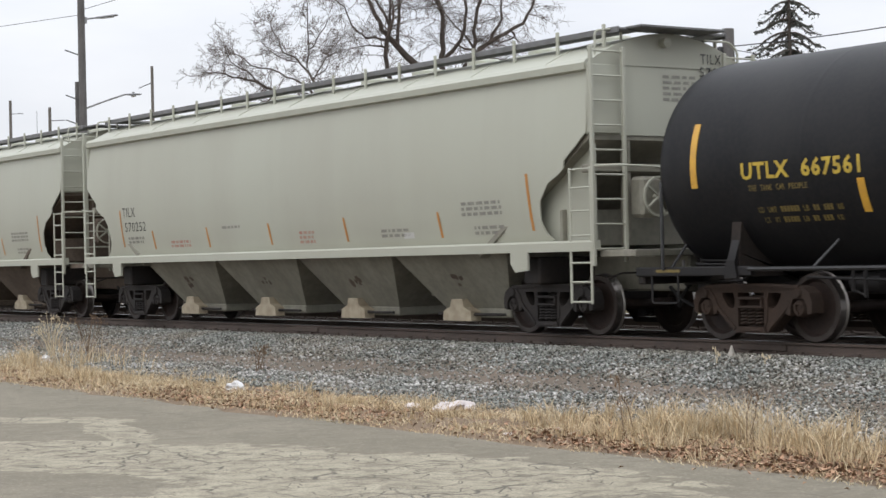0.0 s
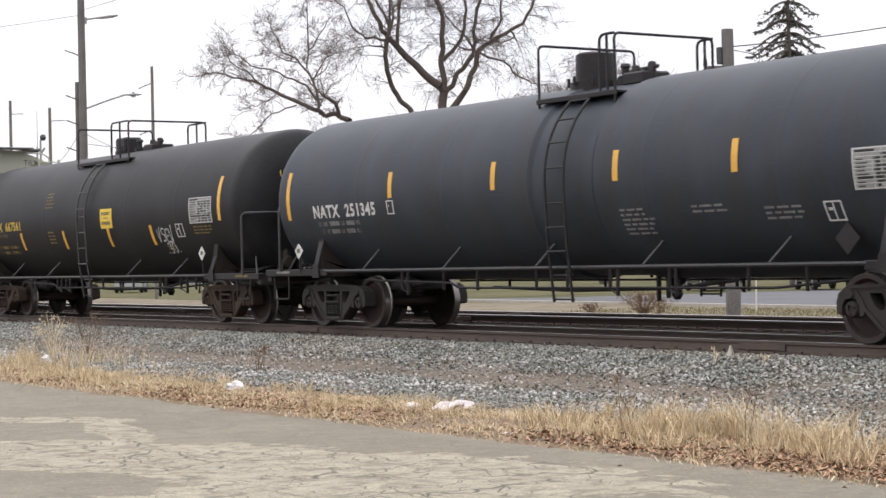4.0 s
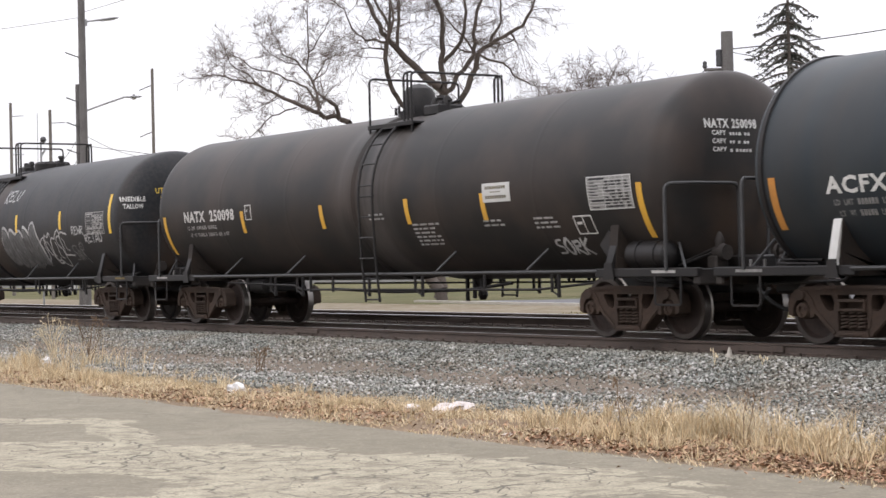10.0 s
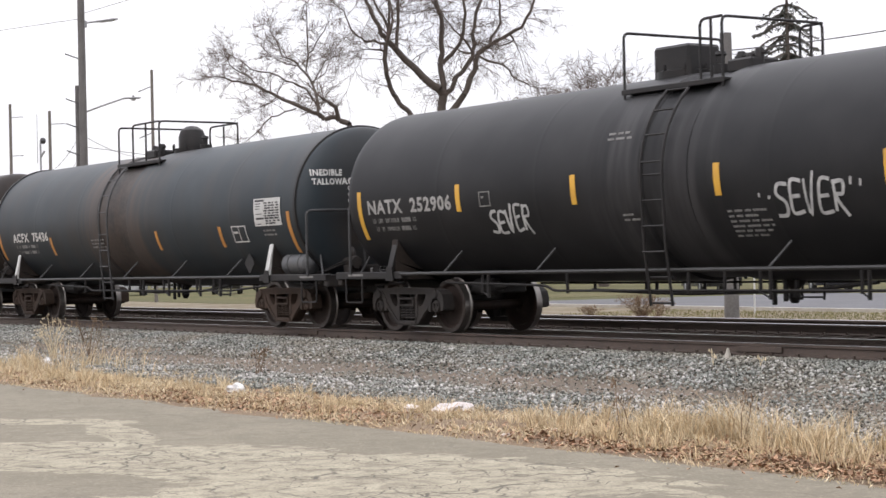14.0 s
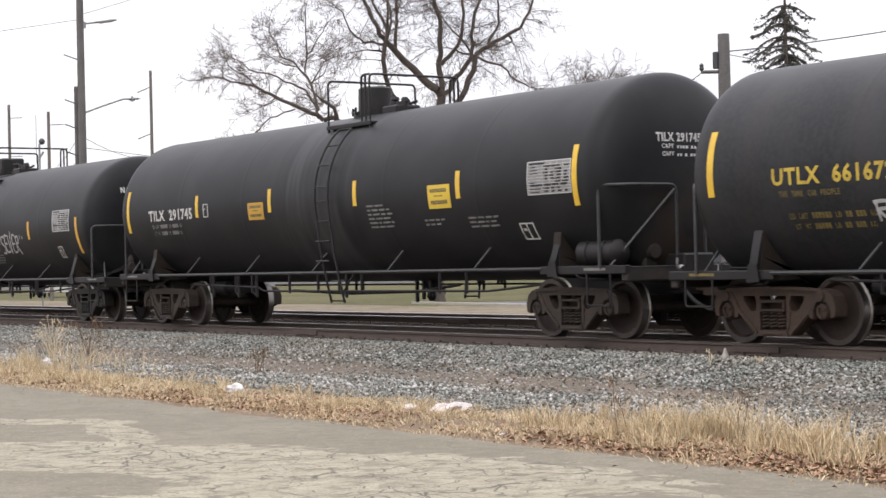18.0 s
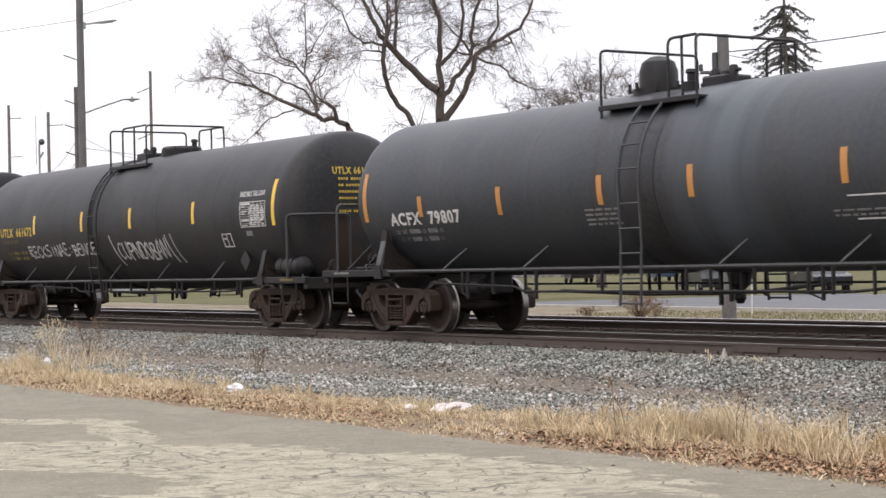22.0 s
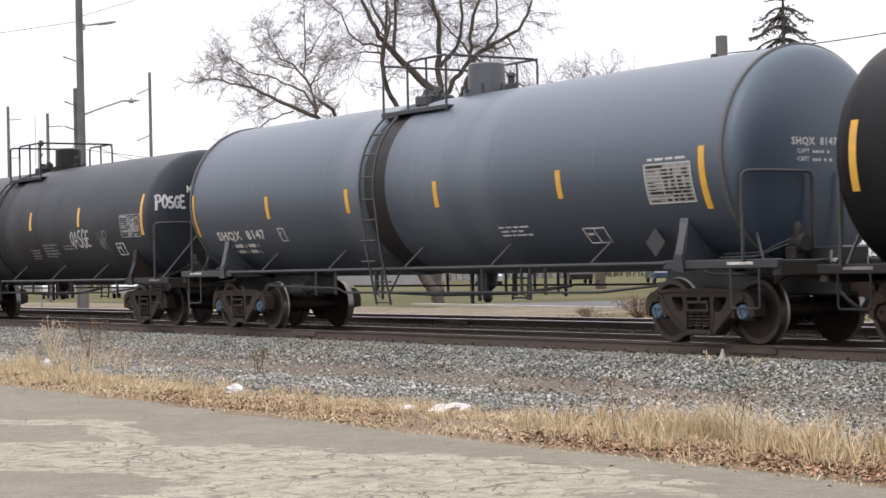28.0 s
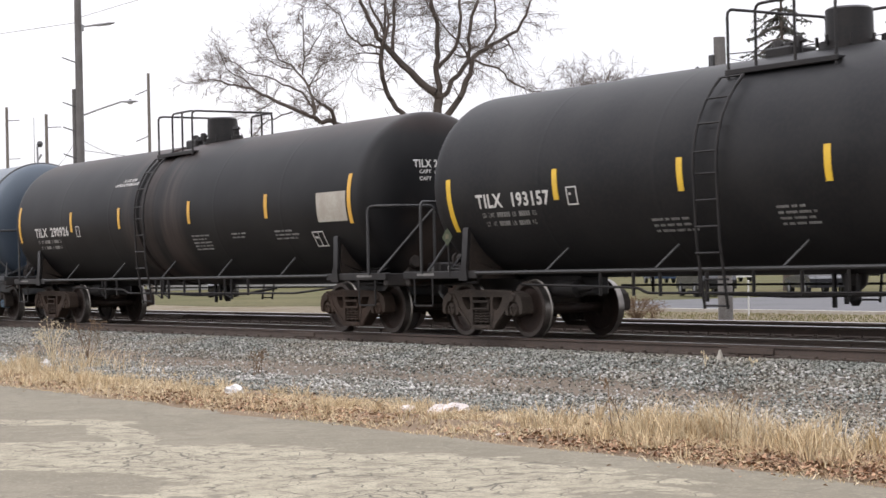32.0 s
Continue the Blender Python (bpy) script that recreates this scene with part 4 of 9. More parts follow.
    tagged(new("dead_leaves", bulk("dead_leaves", v, np.concatenate([k + [0, 1, 2], k + [0, 2, 3]]), M_leaf)), "curled brown dead leaves along the asphalt edge", "leaves", kind="stuff")


def build_weed(x, y, h, n, seed, spread=0.5, mat=None, label="dried brown weed with seed heads"):
    """A dead weed: forked stalks with small heads."""
    rng = random.Random(seed)
    z = float(ground_z(y))
    w = thing("dried_weed", label, "weed", (x, y, z), group="dried weeds")
    stalks, heads = Shape(), Shape()
    for i in range(n):
        a = rng.uniform(0, 6.28)
        r = rng.uniform(0.1, spread) * h
        top = Vector((math.cos(a) * r, math.sin(a) * r, h * rng.uniform(0.55, 1)))
        root = Vector((rng.uniform(-0.06, 0.06), rng.uniform(-0.06, 0.06), -0.02))
        mid = root.lerp(top, 0.55) + Vector((rng.uniform(-0.05, 0.05) * h, rng.uniform(-0.05, 0.05) * h, 0.1 * h))
        end = top + Vector((math.cos(a) * 0.12 * h, math.sin(a) * 0.12 * h, -rng.uniform(0, 0.12) * h))
        stalks.tube([root, mid, top, end], 0.006, 4, False, 0.003)
        for k in range(rng.randint(2, 4)):
            p = mid.lerp(top, rng.uniform(0.2, 1))
            q = p + Vector((rng.uniform(-0.12, 0.12), rng.uniform(-0.12, 0.12), rng.uniform(0.02, 0.12))) * h
            stalks.tube([p, q], 0.003, 3, False)
            heads.lathe([(-0.015, 0.0), (0.0, 0.009), (0.03, 0.0)], "z", 5, q)
        heads.lathe([(-0.02, 0.0), (0.0, 0.012), (0.04, 0.0)], "z", 5, end)
    tagged(part("stalk", stalks, mat or M_weed, w, smooth=0), kind="stuff")
    tagged(part("seed_head", heads, mat or M_weed, w, smooth=0), kind="stuff")
    return w


def crumpled(name, x, y, sx, sy, h, mat, label, seed):
    """A crumpled bag or sheet lying on the ground."""
    rng = random.Random(seed)
    bm = bmesh.new()
    bmesh.ops.create_icosphere(bm, subdivisions=3, radius=1)
    for v in bm.verts:
        p = v.co.copy()
        k = 1 + 0.45 * noise.noise(p * 1.6 + Vector((seed, 0, 0))) + 0.3 * noise.noise(p * 4.2 + Vector((0, seed, 0)))
        v.co = Vector((p.x * sx * k, p.y * sy * k, max(p.z, -0.25) * h * k))
    me = bpy.data.meshes.new(name)
    bm.to_mesh(me)
    bm.free()
    me.materials.append(mat)
    me.shade_smooth()
    me.set_sharp_from_angle(angle=radians(25))
    ob = new(name, me)
    ob.location = (x, y, max(float(ground_z(y)), -0.5 if y < EDGE_Y else -9) + h * 0.25)
    ob.rotation_euler = (0, 0, rng.uniform(0, 3))
    return tagged(ob, label, "litter", group="litter on the verge")


# ---------------------------------------------------------------- trees and poles
RIGHT = Vector((0.557, 0.830, 0.0))            # across the view, for laying out the far things
DEEP = Vector((-0.830, 0.557, 0.0))


def frusta(segs, n=5):
    """segs: (p0, p1, r0, r1). All of them as one array mesh."""
    p0 = np.array([s[0] for s in segs]); p1 = np.array([s[1] for s in segs])
    r0 = np.array([s[2] for s in segs]); r1 = np.array([s[3] for s in segs])
    d = p1 - p0
    d /= np.linalg.norm(d, axis=1)[:, None] + 1e-9
    ref = np.where(np.abs(d[:, 2:3]) < 0.9, np.array([[0, 0, 1.0]]), np.array([[1.0, 0, 0]]))
    u = np.cross(d, ref)
    u /= np.linalg.norm(u, axis=1)[:, None] + 1e-9
    w = np.cross(d, u)
    a = np.arange(n) * 2 * math.pi / n
    ring = np.cos(a)[None, :, None] * u[:, None] + np.sin(a)[None, :, None] * w[:, None]
    v = np.concatenate([p0[:, None] + ring * r0[:, None, None], p1[:, None] + ring * r1[:, None, None]], 1)
    i = np.arange(n)
    f = np.stack([i, (i + 1) % n, n + (i + 1) % n, n + i], 1)
    f = f[None] + (np.arange(len(segs)) * 2 * n)[:, None, None]
    return v.reshape(-1, 3), f.reshape(-1, 4)


def grow(rng, p, d, length, r, level, segs, droop, wild):
    """One bent twig and the twigs on it."""
    k = 4 if level > 1 else 3
    step = length / k
    for i in range(k):
        d = (d + Vector((rng.gauss(0, wild), rng.gauss(0, wild), rng.gauss(0, wild) - droop))).normalized()
        q = p + d * step
        ra = r * (1 - 0.75 * i / k)
        rb = r * (1 - 0.75 * (i + 1) / k)
        segs.append((tuple(p), tuple(q), ra, rb))
        if level > 0:
            for _ in range(rng.choice((1, 2, 2, 3)) if level == 1 else rng.choice((1, 2, 2))):
                side = Vector((rng.gauss(0, 1), rng.gauss(0, 1), rng.gauss(0.15, 0.8)))
                side = (side - d * side.dot(d)).normalized()
                nd = (d * rng.uniform(0.5, 1.0) + side * rng.uniform(0.6, 1.0)).normalized()
                grow(rng, p.lerp(q, rng.random()), nd, length * rng.uniform(0.35, 0.62), rb * rng.uniform(0.45, 0.7), level - 1, segs, droop, wild)
        p = q


def bare_tree(base, trunk, limbs, seed, label, twigs=1.0, droop=0.02, twig_len=2.1, levels=2, thin=0.0075):
    """trunk, limbs: lists of ((across, up) ..., thick, thin) in metres from the base; depth is strewn."""
    rng = random.Random(seed)
    tree = thing("bare_tree", label, "tree", base)
    solid_segs, fine, known = [], [], []

    def spread(path, r0, r1, depth):
        pts, z = [], 0.0
        if known:
            z = min(known, key=lambda q: (q[0] - path[0][0]) ** 2 + (q[1] - path[0][1]) ** 2)[2]
        for i, (u, h) in enumerate(path):
            if i:
                z += depth * rng.uniform(0.4, 1.2)
            known.append((u, h, z))
            pts.append(RIGHT * u + DEEP * z + Vector((0, 0, h)))
        # cut each stretch into bent pieces
        out = [pts[0]]
        for a, b in zip(pts, pts[1:]):
            m = max(2, int((b - a).length / 0.45))
            for k in range(1, m + 1):
                j = 0.05 if k < m else 0.0
                out.append(a.lerp(b, k / m) + Vector((rng.gauss(0, j), rng.gauss(0, j), rng.gauss(0, j))))
        n = len(out) - 1
        for i in range(n):
            solid_segs.append((tuple(out[i]), tuple(out[i + 1]), r0 + (r1 - r0) * i / n, r0 + (r1 - r0) * (i + 1) / n))
        return out

    spread(trunk[0], trunk[1], trunk[2], 0.0)
    for path, r0, r1 in limbs:
        out = spread(path, r0, r1, rng.uniform(-0.5, 0.5))
        n = len(out) - 1
        for i in range(1, n + 1):
            f = i / n
            for _ in range(1 + (rng.random() < 0.5 * twigs) + (f > 0.7)):
                if rng.random() > twigs * (0.25 + 0.75 * f):
                    continue
                d = (out[i] - out[i - 1]).normalized()
                side = Vector((rng.gauss(0, 1), rng.gauss(0, 1), rng.gauss(0.3, 0.7)))
                side = (side - d * side.dot(d)).normalized()
                r = min((r0 + (r1 - r0) * f) * rng.uniform(0.3, 0.55), 0.028)
                grow(rng, out[i].copy(), (d * 0.6 + side).normalized(), twig_len * rng.uniform(0.5, 1.2), max(r, 0.014), levels, fine, droop, 0.16)
        d = (out[-1] - out[-2]).normalized()
        grow(rng, out[-1].copy(), d, twig_len, r1, levels, fine, droop, 0.16)
    v, f = frusta(solid_segs, 8)
    part("trunk", bulk("trunk", v, f, M_bark, True), None, tree, "grey-brown trunk and limbs")
    fine = [(a, b, max(r, thin), max(s, thin * 0.8)) for a, b, r, s in fine]
    v, f = frusta(fine, 3)
    part("crown", bulk("crown", v, f, M_twig, True), None, tree, "bare twigs without leaves")
    return tree


def build_trees():
    left_limbs = [([(0.4, 9.5), (-0.1, 9.9), (-0.9, 10.7), (-1.7, 11.5), (-2.1, 11.9), (-2.4, 12.2), (-2.7, 12.9), (-3.1, 13.8), (-3.3, 14.9)], 0.2, 0.06),
                  ([(-2.1, 11.9), (-2.0, 12.5), (-2.0, 13.3), (-2.0, 14.6)], 0.08, 0.04),
                  ([(-2.0, 12.3), (-2.3, 13.1), (-2.7, 13.8), (-2.9, 14.6)], 0.08, 0.04),
                  ([(-1.7, 11.6), (-1.6, 12.8), (-1.6, 13.8), (-1.6, 14.9)], 0.085, 0.05),
                  ([(-2.2, 11.8), (-2.7, 11.9), (-3.1, 11.8), (-3.4, 12.0), (-3.7, 12.3), (-3.9, 12.8), (-4.2, 13.2), (-4.6, 13.5)], 0.06, 0.02),
                  ([(-2.2, 11.4), (-2.7, 11.5), (-3.2, 11.5)], 0.06, 0.02)]
    inner_limbs = [([(0.2, 6.0), (-0.8, 7.9), (-1.1, 8.5), (-1.6, 9.0), (-1.9, 9.5), (-2.1, 10.1), (-2.2, 10.7), (-2.2, 11.4), (-2.1, 11.9)], 0.13, 0.1),
                   ([(0.4, 9.5), (0.3, 10.6), (0.4, 11.4), (0.4, 12.5), (0.3, 13.3), (0.1, 14.3)], 0.15, 0.08),
                   ([(0.4, 10.9), (0.8, 11.3), (1.2, 11.8), (1.4, 12.4), (1.5, 13.2), (1.5, 14.5)], 0.1, 0.06),
                   ([(0.4, 13.1), (0.1, 13.6), (-0.2, 14.2)], 0.06, 0.03),
                   ([(0.4, 9.5), (0.9, 10.0), (1.3, 10.5), (1.8, 11.2), (1.9, 11.8), (1.9, 12.6), (2.0, 13.3), (2.3, 14.0)], 0.12, 0.07)]
    right_limbs = [([(0.4, 8.2), (0.7, 8.6), (1.1, 9.1), (1.5, 9.7), (1.9, 10.6), (2.0, 11.3), (2.4, 11.6), (2.9, 11.9), (3.5, 12.2), (4.1, 12.5), (4.5, 13.2), (4.7, 13.8)], 0.17, 0.05),
                   ([(2.6, 11.8), (2.8, 12.2), (3.1, 12.7), (3.1, 13.5), (3.2, 14.2)], 0.08, 0.03),
                   ([(2.1, 11.2), (2.9, 10.9), (3.5, 10.6), (4.0, 10.1), (4.5, 9.9), (5.2, 9.8)], 0.06, 0.02),
                   ([(1.8, 11.4), (1.2, 11.5), (0.7, 11.7)], 0.06, 0.02),
                   ([(1.8, 11.4), (1.3, 12.2), (0.7, 12.9), (0.2, 13.4)], 0.06, 0.02),
                   ([(3.5, 12.2), (3.7, 11.9), (3.3, 11.7), (2.8, 11.7)], 0.05, 0.02)]
    bare_tree((-70.7, 28.8, -0.5), ([(0.0, 0.0), (0.3, 7.8), (0.3, 8.4), (0.4, 9.5)], 0.3, 0.2),
              left_limbs + inner_limbs + right_limbs,
              2, "large bare tree with forked limbs and drooping twigs", 0.62, 0.14, 1.9)
    long_limbs = [([(-2.6, 7.6), (-2.9, 7.9), (-3.2, 8.1), (-3.7, 8.0), (-4.2, 8.3), (-4.8, 8.6), (-5.5, 8.9), (-6.0, 9.2), (-6.4, 9.4), (-7.0, 9.6), (-7.6, 9.7), (-8.2, 9.9), (-8.6, 9.9)], 0.125, 0.02),
                  ([(-3.9, 8.1), (-4.0, 8.7), (-4.1, 9.2), (-4.3, 9.7), (-4.6, 10.2), (-5.0, 10.7), (-5.5, 11.0), (-5.8, 11.3), (-6.1, 12.0), (-6.3, 12.5)], 0.075, 0.02),
                  ([(-4.6, 10.3), (-4.5, 10.9), (-4.5, 11.7), (-4.5, 12.4), (-4.5, 13.1)], 0.04, 0.02),
                  ([(-4.5, 11.1), (-4.1, 11.5), (-3.7, 12.0), (-3.5, 12.3)], 0.035, 0.015)]
    upper_limbs = [([(-3.9, 8.5), (-4.5, 9.4), (-5.1, 9.7), (-5.7, 10.0), (-6.5, 10.2), (-7.2, 10.6), (-7.7, 10.9)], 0.05, 0.02),
                   ([(-6.4, 9.4), (-6.8, 9.8), (-7.3, 10.1), (-7.7, 10.4), (-7.9, 10.9)], 0.04, 0.02),
                   ([(-3.1, 8.0), (-3.2, 8.5), (-3.5, 8.7), (-3.8, 8.9)], 0.1, 0.05),
                   ([(-4.3, 9.7), (-4.0, 10.2), (-3.7, 10.7), (-3.3, 10.9)], 0.035, 0.015),
                   ([(-4.9, 8.5), (-5.4, 8.4), (-6.0, 8.2), (-6.5, 7.7), (-7.0, 7.3), (-7.6, 6.8)], 0.035, 0.014),
                   ([(-5.0, 10.6), (-5.9, 10.9), (-6.6, 11.5)], 0.03, 0.012),
                   ([(-4.3, 9.8), (-3.7, 10.2), (-3.5, 10.7)], 0.03, 0.012),
                   ([(-5.4, 9.0), (-5.9, 8.8), (-6.7, 8.5)], 0.025, 0.012),
                   ([(-2.6, 7.6), (-3.2, 7.2), (-4.0, 7.1)], 0.04, 0.015)]
    bare_tree((-66.8, 24.9, -0.5), ([(1.2, 0.0), (-2.2, 6.7), (-2.6, 7.6)], 0.26, 0.15),
              long_limbs + upper_limbs,
              9, "bare tree with long limbs reaching sideways", 0.74, 0.03, 1.12, thin=0.007)
    limbs = [([(0, 6), (u * 0.45, 7.4 + k), (u * 0.8, 8.6 + k), (u, 9.5 + k)], 0.12, 0.03)
             for u, k in ((-5.0, 0.4), (-3.2, 1.8), (-1.2, 2.9), (0.6, 3.2), (2.2, 2.2), (3.8, 1.0), (5.0, -0.3), (-4.2, -1.2))]
    bare_tree((-89.4, 53.6, -0.5), ([(0, 0), (0, 6.2)], 0.35, 0.2), limbs, 14, "bushy bare tree far behind the drive", 2.0, 0.0, 2.0, thin=0.012)


def build_spruce(base, height, seed):
    rng = random.Random(seed)
    tree = thing("spruce_tree", "tall dark spruce with thin drooping boughs", "tree", base)
    s = Shape().tube([(0, 0, 0), (0.04, 0, height * 0.5), (0, 0, height)], 0.24, 8, True, 0.02)
    part("trunk", s, M_bark, tree, "straight dark trunk")
    segs, nv, nf = [], [], []

    def spray(q, out, size):
        w = out.cross(Vector((rng.gauss(0, 1), rng.gauss(0, 1), rng.gauss(0, 1)))).normalized() * size * rng.uniform(0.2, 0.4)
        e = q + out * size
        n = len(nv)
        nv.extend([tuple(q - w), tuple(q + w), tuple(e)])
        nf.append((n, n + 1, n + 2))

    z = height * 0.3
    while z < height - 0.2:
        reach = 0.25 + 0.36 * (height - z)
        bare = z > height - 3.9
        for k in range(rng.randint(3, 5) if bare else rng.randint(5, 7)):
            a = rng.uniform(0, 6.28)
            ln = reach * rng.uniform(0.6, 1.12)
            p = Vector((0, 0, z + rng.uniform(-0.15, 0.15)))
            d = Vector((math.cos(a), math.sin(a), 0.15 if bare else 0.05))
            pts, m = [p], 7
            for i in range(m):
                bend = -0.16 if i < 5 else 0.28
                d = Vector((d.x + rng.gauss(0, 0.08), d.y + rng.gauss(0, 0.08), d.z + bend * (0.6 if bare else 1.0))).normalized()
                pts.append(pts[-1] + d * ln / m)
            for i in range(m):
                r = 0.05 * (1 - i / m) + 0.012
                segs.append((tuple(pts[i]), tuple(pts[i + 1]), r, r * 0.85))
                for j in range(int((2 if bare else 6) + (2 if bare else 3.6) * ln)):
                    q = pts[i].lerp(pts[i + 1], rng.random())
                    out = Vector((rng.gauss(0, 1), rng.gauss(0, 1), rng.gauss(-0.7, 0.6))).normalized()
                    spray(q, out, rng.uniform(0.06, 0.16) if bare else rng.uniform(0.08, 0.24))
            if not bare:
                # hanging tufts on the bough and dense growth by the trunk
                for _ in range(2):
                    c = pts[rng.choice((1, 1, 2, 4, 5, 6, 7))] + Vector((rng.gauss(0, 0.08), rng.gauss(0, 0.08), rng.uniform(-0.2, 0.05)))
                    for j in range(12):
                        q = c + Vector((rng.gauss(0, 0.12), rng.gauss(0, 0.12), rng.gauss(0, 0.13)))
                        spray(q, Vector((rng.gauss(0, 1), rng.gauss(0, 1), rng.gauss(-0.8, 0.6))).normalized(), rng.uniform(0.07, 0.18))
        z += rng.uniform(0.32, 0.5) if bare else rng.uniform(0.42, 0.66)
    v, f = frusta(segs, 4)
    tagged(part("bough", bulk("bough", v, f, M_bark), None, tree, "thin brown boughs"), kind="stuff")
    tagged(part("foliage", bulk("foliage", nv, nf, M_needle), None, tree, "dark green-grey needle sprays"), kind="stuff")


def pole_thing(label, base, height, r0, r1, lean=0.0, mat=None, name="utility_pole"):
    p = thing(name, label, "pole", base, group="poles beyond the tracks")
    s = Shape()
    pts = [RIGHT * (-lean * h) + Vector((0, 0, h)) for h in np.linspace(0, height, 9)]
    s.tube(pts, r0, 14, True, r1)
    part("shaft", s, mat or M_pole, p, "weathered wooden shaft")
    return p


def build_poles():
    # the stub pole beside the drive
    p = pole_thing("thick weathered wooden pole cut off at the top", (-36.22, 15.1, -0.5), 7.62, 0.2, 0.155)
    part("bracket", Shape().box(-0.08, 0.08, -0.08, 0.08, 0, 0.45, 0.02), M_wire, p, "dark metal bracket", at=RIGHT * -0.2 + Vector((0, 0, 6.7)))
    part("crossarm", Shape().tube([RIGHT * -0.62, RIGHT * 0.05], 0.05, 6), M_pole, p, "short side arm", at=(0, 0, 6.62))
    part("insulator", Shape().lathe([(0, 0.03), (0.05, 0.07), (0.1, 0.05), (0.16, 0.06), (0.2, 0.02)], "z", 10), M_wire, p, "dark insulator", at=RIGHT * -0.6 + Vector((0, 0, 6.65)))
    part("marker_plate", Shape().box(-0.05, 0.05, -0.26, -0.24, 0, 0.12, 0.005), M_panel_white, p, "small white plate", at=(0, 0, 2.2))
    # the tall pole with two street lamps
    p = pole_thing("tall wooden utility pole with two street lamps", (-76.6, 13.95, -0.5), 16.5, 0.20, 0.15, 0.0)
    arm = [Vector((0, 0, 12.68)), RIGHT * 0.75 + Vector((0, 0, 12.76))]
    part("lamp_arm", Shape().tube(arm, 0.04, 8), M_galv, p, "grey metal lamp arm")
    part("lamp_clamp", Shape().box(-0.06, 0.06, -0.06, 0.06, 12.5, 12.8, 0.02), M_galv, p, "pole clamp of the lamp arm", at=RIGHT * 0.19)
    head = part("lamp_head", Shape().lathe([(-0.5, 0.03), (-0.46, 0.085), (0.3, 0.1), (0.46, 0.06), (0.5, 0.02)], "x", 12), M_galv, p, "long flat grey street lamp")
    head.scale, head.location = (1, 1, 0.6), RIGHT * 1.15 + Vector((0, 0, 12.8))
    head.rotation_euler = (0, -0.1, math.atan2(RIGHT.y, RIGHT.x))
    part("lens", Shape().box(-0.3, 0.3, -0.07, 0.07, -0.13, -0.08, 0.02), M_headlamp, head, "clear flat lens")
    arm = bent([Vector((0, 0, 8.7)), RIGHT * 0.9 + Vector((0, 0, 9.02)), RIGHT * 1.85 + Vector((0, 0, 9.32))], 0.3)
    part("lamp_arm", Shape().tube(arm, 0.04, 8), M_galv, p, "grey metal lamp arm")
    head = part("lamp_head", Shape().lathe([(-0.45, 0.03), (-0.3, 0.07), (0.05, 0.1), (0.3, 0.08), (0.42, 0.02)], "x", 12), M_galv, p, "grey cobra-head street lamp")
    head.scale, head.location = (1, 1, 0.55), arm[-1] + RIGHT * 0.35
    head.rotation_euler = (0, 0, math.atan2(RIGHT.y, RIGHT.x))
    part("photocell", Shape().lathe([(0.0, 0.05), (0.12, 0.05), (0.14, 0.0)], "z", 10), M_galv, head, "small photocell", at=(0.05, 0, 0.08))
    lens = part("lens", Shape().lathe([(-0.13, 0.0), (-0.11, 0.07), (-0.06, 0.11), (0, 0.12)], "z", 12), M_headlamp, head, "clear glass lens")
    lens.location = (0.05, 0, -0.1)
    for z in (11.2, 9.2, 8.1, 6.9):
        part("bolt", Shape().tube([RIGHT * -0.75 + Vector((0, 0, z + 0.15)), RIGHT * -0.1 + Vector((0, 0, z - 0.1))], 0.03, 6), M_wire, p, "thin bracket arm")
    p2 = pole_thing("shorter wooden pole standing against a taller one", (-77.0, 13.9, -0.5), 9.95, 0.15, 0.13, 0.0)
    # thin poles farther off
    for (x, y), h, r, n in (((-87.1, 22.2), 12.0, 0.10, 3), ((-104.3, 23.5), 11.3, 0.12, 1), ((-124.8, 28.8), 13.6, 0.13, 2)):
        p = pole_thing("slim grey wooden pole", (x, y, -0.5), h, r, r * 0.75, 0.0, M_pole_grey)
        for k in range(n):
            z = h * (0.93 - 0.2 * k)
            part("bracket", Shape().tube([Vector((0, 0, z)), RIGHT * (0.9 if r > 0.11 else -0.7) + Vector((0, 0, z - 0.3 * (r < 0.11) + 0.02))], 0.025, 6), M_wire, p, "thin bracket arm")
    # a signal mast
    p = thing("signal_mast", "thin metal mast with a dark ball-shaped lamp", "mast", (-85.6, 15.5, -0.5), group="poles beyond the tracks")
    part("mast", Shape().tube([(0, 0, 0), (0, 0, 8.0)], 0.05, 8), M_galv, p)
    part("whip", Shape().tube([RIGHT * -0.15 + Vector((0, 0, 7)), RIGHT * -0.15 + Vector((0, 0, 9.4))], 0.015, 6), M_galv, p, "thin rod")
    part("lamp", Shape().lathe([(-0.16, 0.0), (-0.13, 0.1), (0, 0.16), (0.13, 0.1), (0.16, 0.0)], "z", 12), M_wire, p, "dark round lamp", at=RIGHT * 0.12 + Vector((0, 0, 8.1)))
    part("arm", Shape().tube([Vector((0, 0, 7.3)), RIGHT * 0.2 + Vector((0, 0, 7.6))], 0.05, 6), M_galv, p, "short bracket")

    # cables
    def cable(a, b, sag, r, label):
        a, b = Vector(a), Vector(b)
        pts = [a.lerp(b, i / 24) - Vector((0, 0, sag * 4 * (i / 24) * (1 - i / 24))) for i in range(25)]
        solid("cable", Shape().tube(pts, r, 5, False), M_wire, label, "cable", group="overhead cables")
    top = Vector((-36.22, 15.1, 7.0))
    cable(top - Vector((0, 0, 0.35)), top + RIGHT * 11 + Vector((0, 0, 1.4)), 0.25, 0.016, "dark overhead cable from the stub pole")
